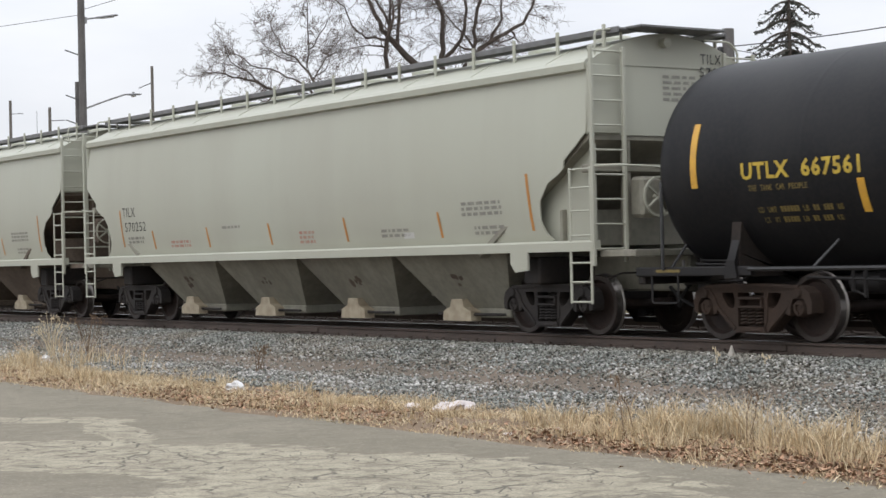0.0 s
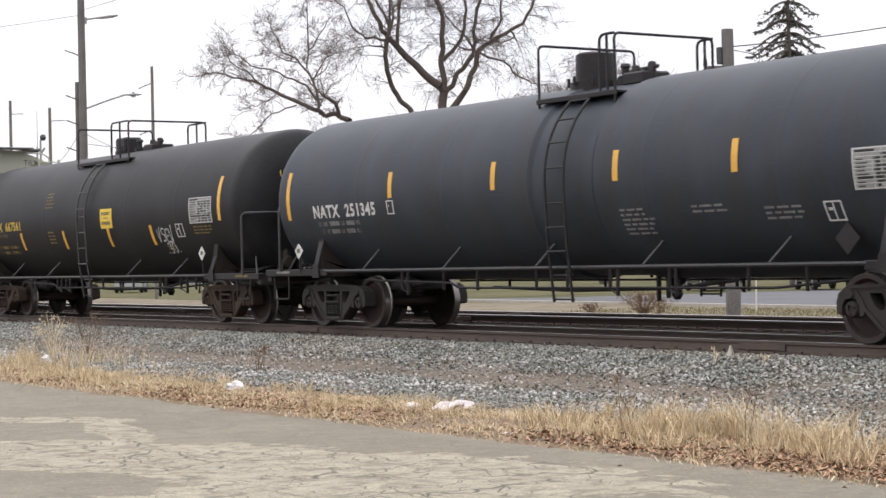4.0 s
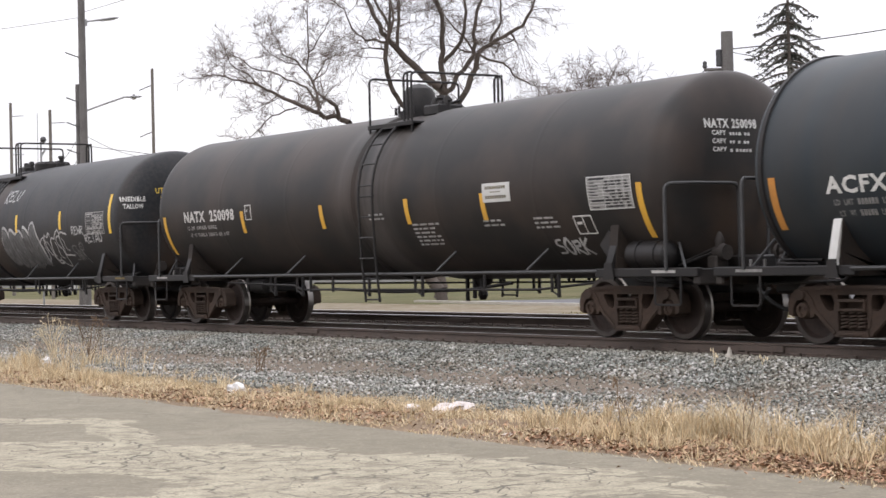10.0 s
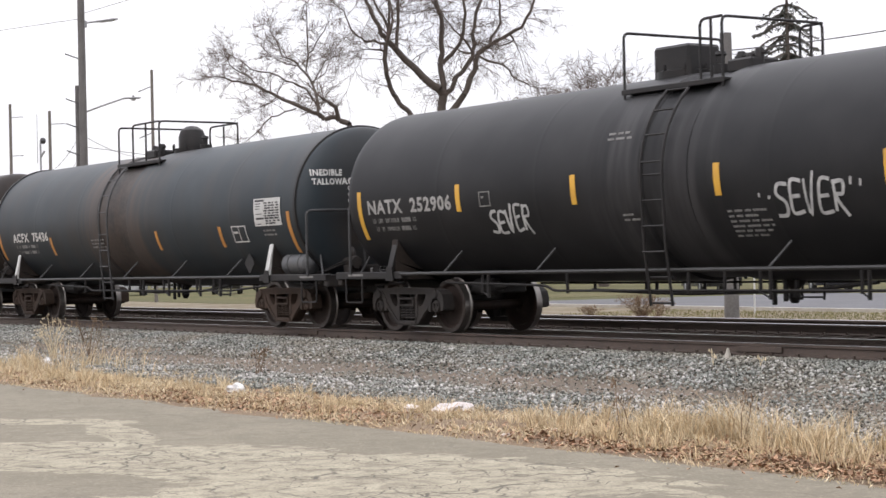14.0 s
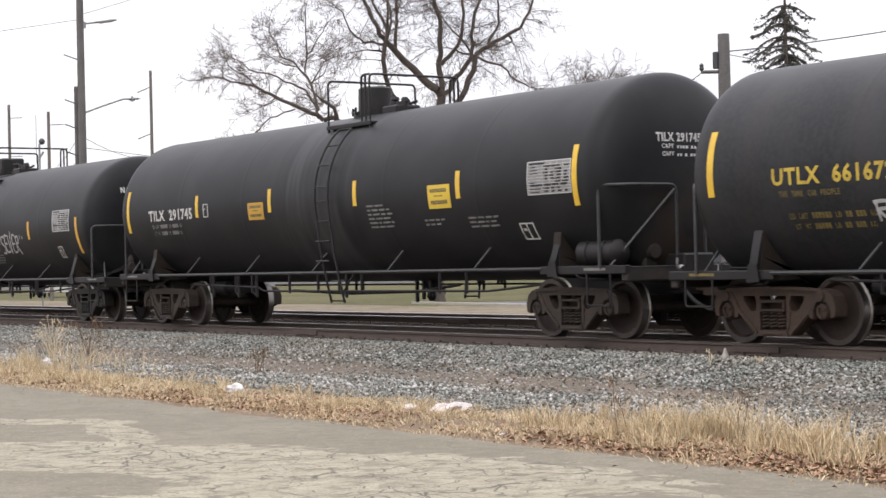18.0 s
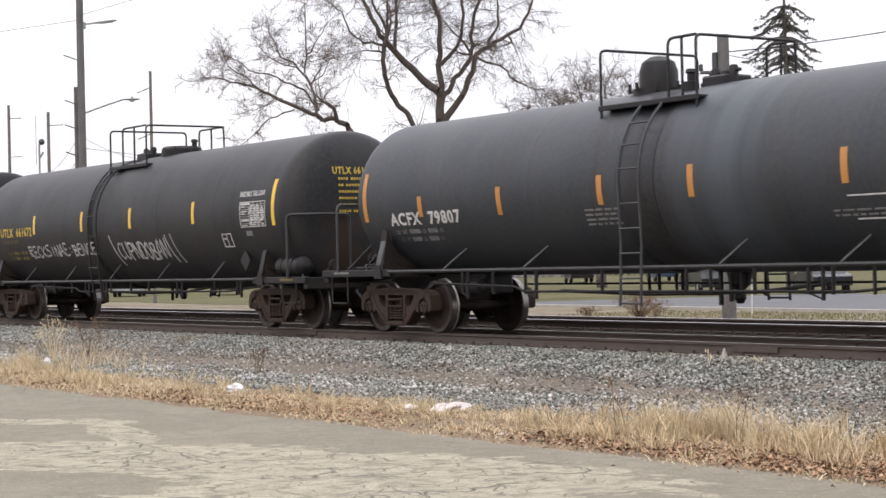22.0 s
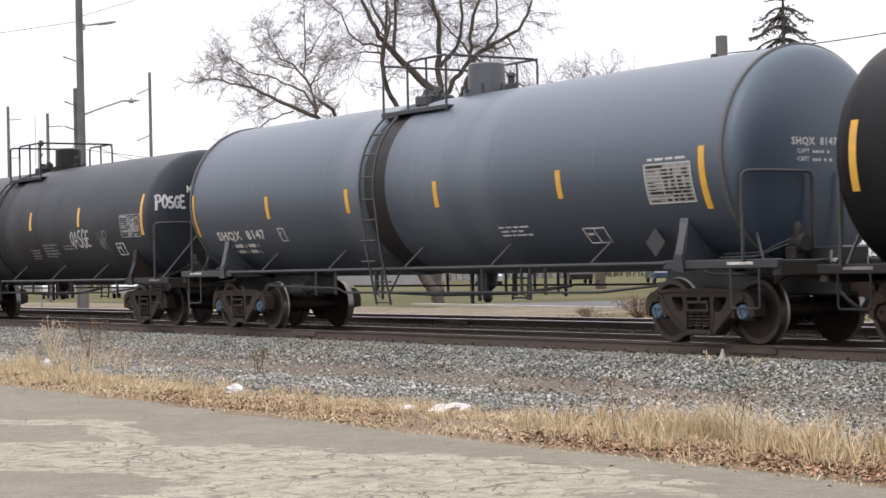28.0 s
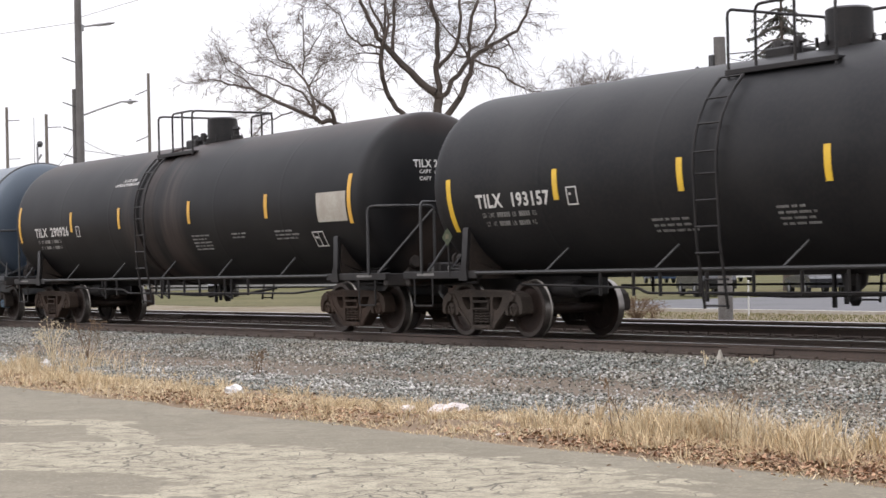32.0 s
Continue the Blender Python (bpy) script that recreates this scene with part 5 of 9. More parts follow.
    cable(top - Vector((0, 0, 0.9)) - RIGHT * 0.6, Vector((-70, 34, 5.2)), 0.3, 0.012, "thin overhead cable from the stub pole")
    cable(top - Vector((0, 0, 0.4)), top + RIGHT * 9 + Vector((0, 0, -1.6)), 0.2, 0.01, "thin sloping guy cable")
    tall = Vector((-76.6, 13.95, -0.5))
    for z0, end, sag in ((13.1, Vector((-60, 40, 22)), 0.2), (7.2, Vector((-92, 60, 4.9)), 0.3), (7.7, Vector((-87.1, 22.2, 6.9)), 0.25),
                         (7.0, Vector((-104.3, 23.5, 6.4)), 0.3), (6.6, Vector((-124.8, 28.8, 6.6)), 0.4), (8.0, Vector((-104.3, 23.5, 7.2)), 0.3),
                         (12.9, Vector((-140, -6, 14.5)), 0.5)):
        cable(tall + Vector((0, 0, z0)), end, sag, 0.013, "thin overhead cable from the tall pole")


# ---------------------------------------------------------------- vehicles and buildings far behind
def build_vehicle(x, y, heading, paint, label, kind="car"):
    car = thing("parked_" + kind, label, kind, (x, y, -0.485), group="vehicles parked beyond the drive")
    car.rotation_euler = (0, 0, radians(heading))
    tall = {"car": 0.0, "pickup": 0.25, "van": 0.4}[kind]
    h = 0.85 + tall * 0.6
    body = [(-2.25, 0.35), (-2.3, 0.75), (-2.1, h), (-1.2, h + 0.05), (1.1, h + 0.03), (2.1, h - 0.1), (2.3, 0.7), (2.28, 0.35)]
    s = Shape()
    for y0, y1, k in ((-0.88, -0.6, 0.97), (-0.6, 0.6, 1.0), (0.6, 0.88, 0.97)):
        s.prism([(a * k, b) for a, b in body], "y", y0, y1)
    part("body", s, paint, car)
    roof = h + 0.58 + tall
    cab = {"car": [(-1.7, h), (-1.0, roof), (0.4, roof), (1.15, h)], "pickup": [(-0.5, h), (-0.35, roof), (0.75, roof), (1.3, h)],
           "van": [(-2.1, h), (-2.0, roof), (0.7, roof), (1.4, h)]}[kind]
    part("cabin", Shape().prism(cab, "y", -0.74, 0.74), paint, car)
    mid = [(sum(p[0] for p in cab) / 4), (h + roof) / 2]
    inset = [(mid[0] + (a - mid[0]) * 0.84, mid[1] + 0.03 + (b - mid[1]) * 0.7) for a, b in cab]
    for side in (-1, 1):
        part("window", Shape().prism(inset, "y", side * 0.735, side * 0.752), M_glass, car, "dark side glass")
    part("windscreen", Shape().add([(cab[3][0] - 0.04, -0.66, h + 0.06), (cab[3][0] - 0.04, 0.66, h + 0.06), (cab[2][0] + 0.06, 0.62, roof - 0.06), (cab[2][0] + 0.06, -0.62, roof - 0.06)], [(0, 1, 2, 3)]), M_glass, car, "dark windscreen", 0).location.x = 0.03
    for wx in (-1.4, 1.4):
        for side in (-1, 1):
            w = part("wheel", Shape().lathe([(-0.1, 0.2), (-0.11, 0.3), (-0.08, 0.34), (0.08, 0.34), (0.11, 0.3), (0.1, 0.2)], "y", 16), M_rubber, car, "black tyre", at=(wx, side * 0.8, 0.34))
            part("rim", Shape().lathe([(-0.09, 0.0), (-0.1, 0.12), (-0.08, 0.21), (0.08, 0.21), (0.1, 0.12), (0.09, 0.0)], "y", 12), M_galv, w, "silver rim")
    for side in (-1, 1):
        part("headlight", Shape().box(2.2, 2.3, side * 0.62 - 0.15, side * 0.62 + 0.15, 0.62, 0.76, 0.02), M_headlamp, car, "clear headlight")
    return car


def build_far():
    paint = {n: material(n + "_car_paint", c, 0.25, vary=tuple(k * 0.8 for k in c), vary_scale=1.5, amount=0.4, spec=0.6)
             for n, c in (("black", (0.012, 0.012, 0.014)), ("silver", (0.36, 0.37, 0.38)), ("white", (0.62, 0.62, 0.6)), ("blue", (0.03, 0.05, 0.09)), ("red", (0.2, 0.03, 0.025)))}
    for x, y, hd, c, k, lb in ((-64.0, 39.5, 152, "black", "pickup", "black pickup parked beyond the drive"), (-59.0, 41.6, 150, "black", "car", "dark car parked beyond the drive"),
                               (-52.5, 44.0, 150, "silver", "car", "silver car parked beyond the drive"), (-118.7, 65.8, 150, "silver", "car", "silver car parked on the far lot"),
                               (-113.3, 70.5, 150, "black", "van", "dark van parked on the far lot"), (-107.3, 73.9, 150, "blue", "car", "dark blue car parked on the far lot"),
                               (-101.9, 76.6, 150, "white", "car", "white car parked on the far lot"), (-95.8, 79.3, 150, "red", "car", "dull red car parked on the far lot"),
                               (-118, 29.5, 150, "white", "van", "white van parked far off"), (-112, 32, 150, "silver", "car", "silver car parked far off"), (-106, 36, 150, "black", "car", "dark car parked far off")):
        build_vehicle(x, y, hd, paint[c], lb, k)
    # low pale buildings on the horizon
    for x, y, w, d, h, lb in ((-150, 66, 26, 10, 3.4, "low pale building with a flat grey roof"), (-175, 100, 34, 12, 4.2, "long pale shed with a grey roof"), (-190, 50, 18, 10, 3.6, "small pale building far off")):
        b = thing("far_building", lb, "building", (x, y, -0.5), group="buildings on the horizon")
        b.rotation_euler = (0, 0, math.atan2(RIGHT.y, RIGHT.x))
        part("wall", Shape().box(-w / 2, w / 2, -d / 2, d / 2, 0, h), M_siding, b, "pale siding", 0)
        part("roof", Shape().box(-w / 2 - 0.4, w / 2 + 0.4, -d / 2 - 0.4, d / 2 + 0.4, h, h + 0.35, 0.05), M_roofing, b, "flat grey roof", 0)
        k = int(w / 4)
        for i in range(k):
            wx = -w / 2 + (i + 0.5) * w / k
            wi = part("window", Shape().box(wx - 0.7, wx + 0.7, -d / 2 - 0.05, -d / 2 + 0.02, 1.1, 2.3, 0.02), M_siding, b, "white window frame", 0)
            part("pane", Shape().box(wx - 0.6, wx + 0.6, -d / 2 - 0.07, -d / 2 - 0.055, 1.2, 2.2), M_glass, wi, "dark pane", 0)
    # a distant line of brush, and thin trunks
    rng = random.Random(8)
    segs = []
    for i in range(1500):
        t = rng.random()
        p = Vector((-230 + 130 * t, 20 + 150 * t + rng.uniform(-8, 8), -0.5)) + DEEP * rng.uniform(0, 25)
        h = rng.uniform(1.5, 4.5)
        grow(rng, p, Vector((0, 0, 1)), h, 0.06, 1, segs, 0.0, 0.2)
    v, f = frusta(segs, 3)
    tagged(new("far_brush", bulk("far_brush", v, f, M_hedge)), "grey-brown line of bare brush on the horizon", "brush", kind="stuff")
    b = thing("concrete_block", "small weathered concrete block beside the second track", "block", (-31.0, 6.3, float(ground_z(6.3))))
    part("block", Shape().box(-0.17, 0.17, -0.12, 0.12, 0, 0.17, 0.025), M_marker, b, smooth=0)
    part("cap_plate", Shape().box(-0.14, 0.16, -0.1, 0.1, 0.17, 0.2, 0.01), M_rail_side, b, "rusty plate on top", 0)
    # a slim white marker and a bush beside the drive
    m = thing("marker_post", "thin white marker post on the grass strip", "post", (-40.1, 19.6, -0.5))
    part("shaft", Shape().tube([(0, 0, 0), (0, 0, 1.0)], 0.025, 8), M_panel_white, m)
    part("cap", Shape().lathe([(0, 0.03), (0.05, 0.035), (0.07, 0.0)], "z", 8), M_panel_white, m, at=(0, 0, 1.0))


# ---------------------------------------------------------------- the train
WHEEL_R = 0.457
AXLES = (-0.889, 0.889)
wheelsets = []                     # every turning wheelset
train = []                         # (car, place along the train)


def bogie_meshes():
    out = {}
    s = Shape()
    # compression member with a ribbed edge
    s.prism([(-0.98, 0.60), (-0.96, 0.70), (-0.86, 0.755), (-0.62, 0.755), (-0.3, 0.775), (0.3, 0.775), (0.62, 0.755), (0.86, 0.755), (0.96, 0.70), (0.98, 0.60),
             (0.80, 0.585), (0.74, 0.66), (-0.74, 0.66), (-0.80, 0.585)], "y", -0.10, 0.10)
    s.prism([(-0.9, 0.715), (-0.3, 0.737), (0.3, 0.737), (0.9, 0.715), (0.9, 0.76), (0.3, 0.782), (-0.3, 0.782), (-0.9, 0.76)], "y", -0.125, -0.095)
    for k in (-1, 1):
        # broad tension leg below the triangular window, and the column beside the bolster
        s.prism([(k * 0.575, 0.662), (k * 0.77, 0.662), (k * 0.76, 0.50), (k * 0.67, 0.42), (k * 0.33, 0.135), (k * 0.25, 0.135), (k * 0.25, 0.21), (k * 0.295, 0.30), (k * 0.305, 0.49),
                 (k * 0.35, 0.455), (k * 0.41, 0.45), (k * 0.47, 0.485), (k * 0.56, 0.60)], "y", -0.10, 0.10)
        s.prism([(k * 0.74, 0.52), (k * 0.66, 0.43), (k * 0.33, 0.15), (k * 0.30, 0.19), (k * 0.60, 0.445), (k * 0.70, 0.56)], "y", -0.12, -0.095)
        s.prism([(k * 0.262, 0.20), (k * 0.305, 0.30), (k * 0.32, 0.49), (k * 0.31, 0.58), (k * 0.34, 0.662), (k * 0.25, 0.662), (k * 0.25, 0.20)], "y", -0.112, 0.098)
        # jaw round the bearing: crown, outer and inner leg
        s.prism([(k * 0.70, 0.60), (k * 0.84, 0.745), (k * 0.98, 0.735), (k * 1.09, 0.66), (k * 1.135, 0.54), (k * 1.125, 0.40), (k * 1.05, 0.375), (k * 1.04, 0.50), (k * 0.98, 0.585),
                 (k * 0.80, 0.585), (k * 0.745, 0.50), (k * 0.735, 0.36), (k * 0.67, 0.38), (k * 0.66, 0.52)], "y", -0.115, 0.105)
        s.lathe([(-0.145, 0.0), (-0.145, 0.06), (-0.115, 0.075), (-0.105, 0.0)], "y", 10, (k * 0.885, 0, 0.655))
    s.prism([(-0.29, 0.125), (0.29, 0.125), (0.26, 0.205), (-0.26, 0.205)], "y", -0.135, 0.12)
    s.box(-0.2, 0.2, -0.15, -0.13, 0.14, 0.175, 0.01)
    out["side_frame"] = s
    pts = [(0.058 * math.cos(a), -0.055 + 0.058 * math.sin(a), 0.22 + 0.225 * a / (2 * math.pi * 5)) for a in np.arange(0, 2 * math.pi * 5 + 0.1, 0.8)]
    out["spring"] = Shape().tube(pts, 0.0165, 5)
    # the bolster's end: a hollow casting, open towards the outside
    s = Shape().box(-0.235, 0.235, -0.14, 0.08, 0.45, 0.485, 0.008).box(-0.235, 0.235, -0.15, 0.08, 0.565, 0.605, 0.008).box(-0.235, 0.235, 0.0, 0.08, 0.48, 0.57)
    for k in (-1, 1):
        s.box(k * 0.215 - 0.02, k * 0.215 + 0.02, -0.14, 0.08, 0.48, 0.57, 0.006)
    out["bolster_end"] = s
    s = Shape().lathe([(-0.02, 0.0), (-0.02, 0.05), (-0.035, 0.05), (-0.035, 0.095), (0.0, 0.115), (0.05, 0.12), (0.16, 0.12), (0.17, 0.07)], "y", 16)
    for k in range(3):
        a = k * 2.094 + 0.4
        s.box(0.06 * math.cos(a) - 0.018, 0.06 * math.cos(a) + 0.018, -0.055, -0.03, 0.06 * math.sin(a) - 0.018, 0.06 * math.sin(a) + 0.018)
    out["bearing"] = s
    s = Shape().box(-0.18, 0.18, -0.95, 0.95, 0.45, 0.66, 0.04).lathe([(0.64, 0.2), (0.74, 0.2), (0.74, 0.0)], "z", 16)
    out["bolster"] = s
    s = Shape()
    for k in (-1, 1):
        s.tube([(k * 0.42, -0.85, 0.38), (k * 0.42, 0.85, 0.38)], 0.04, 6)
        s.tube([(k * 0.42, -0.72, 0.38), (k * 0.30, 0, 0.40), (k * 0.42, 0.72, 0.38)], 0.03, 6)
        for e in (-1, 1):
            s.box(k * 0.46 - 0.04, k * 0.46 + 0.04, e * 0.745 - 0.05, e * 0.745 + 0.05, 0.28, 0.50, 0.02)
    out["brake_beam"] = s
    w = Shape()
    rim = [(-0.81, 0.0), (-0.805, 0.10), (-0.775, 0.115), (-0.75, 0.20), (-0.762, 0.34), (-0.81, 0.375), (-0.818, 0.448), (-0.81, 0.4545), (-0.70, 0.457), (-0.69, 0.468),
           (-0.682, 0.482), (-0.672, 0.482), (-0.664, 0.468), (-0.664, 0.385), (-0.70, 0.36), (-0.715, 0.2), (-0.665, 0.115), (-0.665, 0.0)]
    w.lathe(rim, "y", 40)
    out["wheel"] = w
    out["rim_face"] = Shape().lathe([(-0.8125, 0.377), (-0.8215, 0.384), (-0.8215, 0.446), (-0.812, 0.4535)], "y", 40)
    out["tread"] = Shape().lathe([(-0.808, 0.4552), (-0.70, 0.4578), (-0.69, 0.469), (-0.683, 0.4825), (-0.672, 0.4825)], "y", 40)
    out["axle"] = Shape().lathe([(-1.0, 0.0), (-1.0, 0.07), (-0.66, 0.08), (0, 0.075), (0.66, 0.08), (1.0, 0.07), (1.0, 0.0)], "y", 14)
    mats = {"wheel": M_wheel, "tread": M_tread, "axle": M_wheel, "rim_face": M_rim}
    return {k: v.mesh(k, mats.get(k, M_truck), 30) for k, v in out.items()}


BOGIE = bogie_meshes()


def tinted(key, mat):
    """The bogie piece in another metal."""
    name = key + "_" + mat.name
    got = BOGIE.get(name)
    if got is None:
        got = BOGIE[key].copy()
        got.materials[0] = mat
        BOGIE[name] = got
    return got


def add_bogie(car, x, mat, cap=None):
    b = part("bogie", tinted("bolster", mat), None, car, "heavy cast-steel bogie bolster", at=(x, 0, 0))
    for k in (-1, 1):
        f = part("side_frame", tinted("side_frame", mat), None, b, "cast-steel bogie side frame", at=(0, k * 1.0, 0))
        s = part("bolster_end", tinted("bolster_end", mat), None, b, "end of the bolster in the side frame", at=(0, k * 1.0, 0))
        coils = [part("spring", tinted("spring", mat), None, b, "", at=(cx, k * 1.0, 0)) for cx in (-0.16, -0.015, 0.13)]
        if k > 0:
            for ob in (f, s, *coils):
                ob.rotation_euler = (0, 0, math.pi)
        for a in AXLES:
            e = part("bearing", tinted("bearing", cap or mat), None, b, "axle bearing with end cap", at=(a, k * 1.08, WHEEL_R))
            if k > 0:
                e.rotation_euler = (0, 0, math.pi)
    part("brake_beam", tinted("brake_beam", mat), None, b, "brake beams and shoes")
    for a in AXLES:
        ax = part("wheelset", BOGIE["axle"], None, car, "steel axle with two wheels", at=(x + a, 0, WHEEL_R))
        for k in (0, 1):
            wh = part("wheel", BOGIE["wheel"], None, ax, "rust-brown steel railway wheel")
            tr = part("tread", BOGIE["tread"], None, ax, "polished wheel tread")
            rf = part("rim_face", BOGIE["rim_face"], None, ax, "worn paler face of the wheel rim")
            if k:
                wh.rotation_euler = tr.rotation_euler = rf.rotation_euler = (0, 0, math.pi)
        wheelsets.append(ax)


# ---- marks on curved shells
class Skin:
    """The near side of a tank: (x, angle) to a point, a little proud of the shell."""

    def __init__(self, r, zc, head=None):
        self.r, self.zc, self.head = r, zc, head

    def at(self, x, deg, lift=0.006):
        a = radians(deg)
        return (x, -(self.r + lift) * math.cos(a), self.zc + (self.r + lift) * math.sin(a))


_glyphs = {}


def lettering(body, bold=0.032):
    """Flat letters as (verts, faces), fitted to a box of 1 by 1."""
    if (body, bold) not in _glyphs:
        cu = bpy.data.curves.new("writing", "FONT")
        cu.body, cu.resolution_u, cu.offset, cu.fill_mode, cu.space_character = body, 2, bold, "FRONT", 1.12
        ob = new("writing", cu)
        bpy.context.view_layer.update()
        me = bpy.data.meshes.new_from_object(ob.evaluated_get(bpy.context.evaluated_depsgraph_get()))
        v = np.array([tuple(p.co) for p in me.vertices])
        f = [tuple(p.vertices) for p in me.polygons]
        bpy.data.objects.remove(ob)
        bpy.data.curves.remove(cu)
        bpy.data.meshes.remove(me)
        v[:, 0] -= v[:, 0].min()
        v[:, 1] -= v[:, 1].min()
        v[:, 0] /= v[:, 0].max()
        v[:, 1] /= v[:, 1].max()
        _glyphs[body, bold] = (v, f)
    return _glyphs[body, bold]


def write(car, skin, body, x0, x1, deg, h, mat, label, tilt=0.0, bold=0.032):
    v, f = lettering(body, bold)
    # one mesh a word where words stand well apart
    words = len(body.split())
    words = words if words > 2 or "  " in body else 1
    xs = np.sort(v[:, 0])
    cuts = sorted((xs[k] + xs[k + 1]) / 2 for k in np.argsort(np.diff(xs))[::-1][:words - 1])
    for side in range(words):
        some = [g for g in f if sum(v[g[0]][0] > c for c in cuts) == side]
        if not some:
            continue
        used = sorted({i for g in some for i in g})
        at = {i: j for j, i in enumerate(used)}
        s = Shape().add([skin.at(x0 + v[i][0] * (x1 - x0) + tilt * v[i][1], deg + math.degrees(v[i][1] * h / skin.r)) for i in used], [tuple(at[i] for i in g) for g in some])
        part("lettering", s, mat, car, label, 0)


def patch(s, skin, x0, x1, d0, d1, lift=0.006, n=4, tilt=0.0):
    """A curved sheet with thickness between two angles."""
    v, k = [], n + 1
    for up in (lift, 0.0):
        for i in range(k):
            d = d0 + (d1 - d0) * i / n
            o = tilt * i / n
            v += [skin.at(x0 + o, d, up), skin.at(x1 + o, d, up)]
    f = [(2 * i, 2 * i + 1, 2 * i + 3, 2 * i + 2) for i in range(n)]
    b = 2 * k
    f += [(2 * i, 2 * i + 2, b + 2 * i + 2, b + 2 * i) for i in range(n)] + [(2 * i + 1, b + 2 * i + 1, b + 2 * i + 3, 2 * i + 3) for i in range(n)]
    f += [(0, b, b + 1, 1), (2 * n, 2 * n + 1, b + 2 * n + 1, b + 2 * n)]
    return s.add(v, f)


def bars(car, skin, x0, x1, d0, rows, h, mat, label, seed, gap=1.7):
    """Rows of small writing that cannot be read, as plain bars. d0: angle of the top row, h: height of a row."""
    rng = random.Random(seed)
    s = Shape()
    step, h = math.degrees(h / skin.r) * gap, h * 0.72
    dh = math.degrees(h / skin.r)
    for k in range(rows):
        d, x = d0 - k * step, x0
        end = x1 - (x1 - x0) * rng.choice((0, 0, 0.1, 0.25))
        while x < end - 0.04:
            w = min(rng.uniform(0.06, 0.26), end - x)
            # each word is a run of short bars, like letters
            c = x
            while c < x + w:
                patch(s, skin, c, min(c + h * 0.5, x + w), d - dh, d, 0.005, 1)
                c += h * 0.72
            x += w + 0.05
    return tagged(part("small_lettering", s, mat, car, label, 0), kind="stuff")


def data_line(car, skin, x0, deg, h, words, mat):
    """A line of small stencilled data: words are lettered; a number stands for a run of that many unreadable characters."""
    s, x, dh = Shape(), x0, math.degrees(h / skin.r)
    for w in words:
        if isinstance(w, int):
            for k in range(w):
                patch(s, skin, x + k * h * 0.72, x + k * h * 0.72 + h * 0.5, deg - dh, deg, 0.006, 1)
            x += w * h * 0.72 + h * 0.8
        else:
            wide = len(w) * h * 0.72
            v, f = lettering(w, 0.03)
            s.add([skin.at(x + p[0] * (wide - h * 0.2), deg - dh + dh * p[1]) for p in v], f)
            x += wide + h * 0.7
    return tagged(part("small_lettering", s, mat, car, "line of small stencilled data", 0), kind="stuff")


def ribbon(s, skin, pts, w, lift):
    """A painted stroke through (x, angle) points."""
    pts = [np.array(p, float) for p in pts]
    fine = []
    for i in range(len(pts) - 1):
        a, b, c, d = pts[max(i - 1, 0)], pts[i], pts[i + 1], pts[min(i + 2, len(pts) - 1)]
        for t in np.linspace(0, 1, 5)[: 5 if i == len(pts) - 2 else 4]:
            fine.append(0.5 * ((2 * b) + (c - a) * t + (2 * a - 5 * b + 4 * c - d) * t * t + (3 * b - a - 3 * c + d) * t ** 3))
    k = math.degrees(1 / skin.r)
    v = []
    for i, p in enumerate(fine):
        q = fine[min(i + 1, len(fine) - 1)] - fine[max(i - 1, 0)]
        t = np.array([q[0], q[1] / k])
        t /= np.linalg.norm(t) + 1e-9
        nrm = np.array([-t[1], t[0] * k]) * w / 2
        v += [skin.at(*(p + nrm), lift), skin.at(*(p - nrm), lift)]
    s.add(v, [(2 * i, 2 * i + 1, 2 * i + 3, 2 * i + 2) for i in range(len(fine) - 1)])


# hand-painted letters: each is a few strokes in a box of 1 by 1
STROKES = {}
STROKES["A"] = [[(0, 0), (0.2, 0.5), (0.5, 1.0), (0.7, 0.5), (0.95, 0)], [(0.15, 0.35), (0.8, 0.42)]]
STROKES["B"] = [[(0.1, 0), (0.12, 1)], [(0.0, 0.95), (0.7, 0.9), (0.7, 0.6), (0.2, 0.5), (0.85, 0.4), (0.8, 0.05), (0.0, 0.0)]]
STROKES["C"] = [[(0.95, 0.85), (0.5, 1.0), (0.05, 0.5), (0.4, 0.0), (0.95, 0.2)]]
STROKES["D"] = [[(0.15, 0.0), (0.15, 1)], [(0.0, 0.95), (0.7, 0.85), (0.9, 0.45), (0.6, 0.05), (0.0, 0.05)]]
STROKES["E"] = [[(0.9, 0.95), (0.2, 0.95), (0.08, 0.5), (0.15, 0.05), (0.95, 0.08)], [(0.1, 0.5), (0.75, 0.55)]]
STROKES["F"] = [[(0.9, 0.95), (0.15, 0.95), (0.1, 0.5), (0.1, 0.0)], [(0.1, 0.5), (0.7, 0.52)]]
STROKES["G"] = [[(0.9, 0.85), (0.5, 1.0), (0.05, 0.5), (0.45, 0.0), (0.9, 0.2), (0.85, 0.5), (0.5, 0.48)]]
STROKES["H"] = [[(0.1, 1.0), (0.1, 0.0)], [(0.85, 1.0), (0.85, 0.0)], [(0.1, 0.5), (0.85, 0.5)]]
STROKES["I"] = [[(0.55, 1.0), (0.45, 0.0)]]
STROKES["K"] = [[(0.1, 1.05), (0.15, -0.1)], [(0.85, 1.0), (0.2, 0.45), (0.95, -0.12)]]
STROKES["L"] = [[(0.2, 1.0), (0.1, 0.05), (0.9, 0.08)]]
STROKES["M"] = [[(0.0, 0.0), (0.15, 1.0), (0.5, 0.35), (0.8, 1.0), (1.0, 0.0)]]
STROKES["N"] = [[(0.05, 0.0), (0.12, 1.0), (0.8, 0.02), (0.92, 1.05)]]
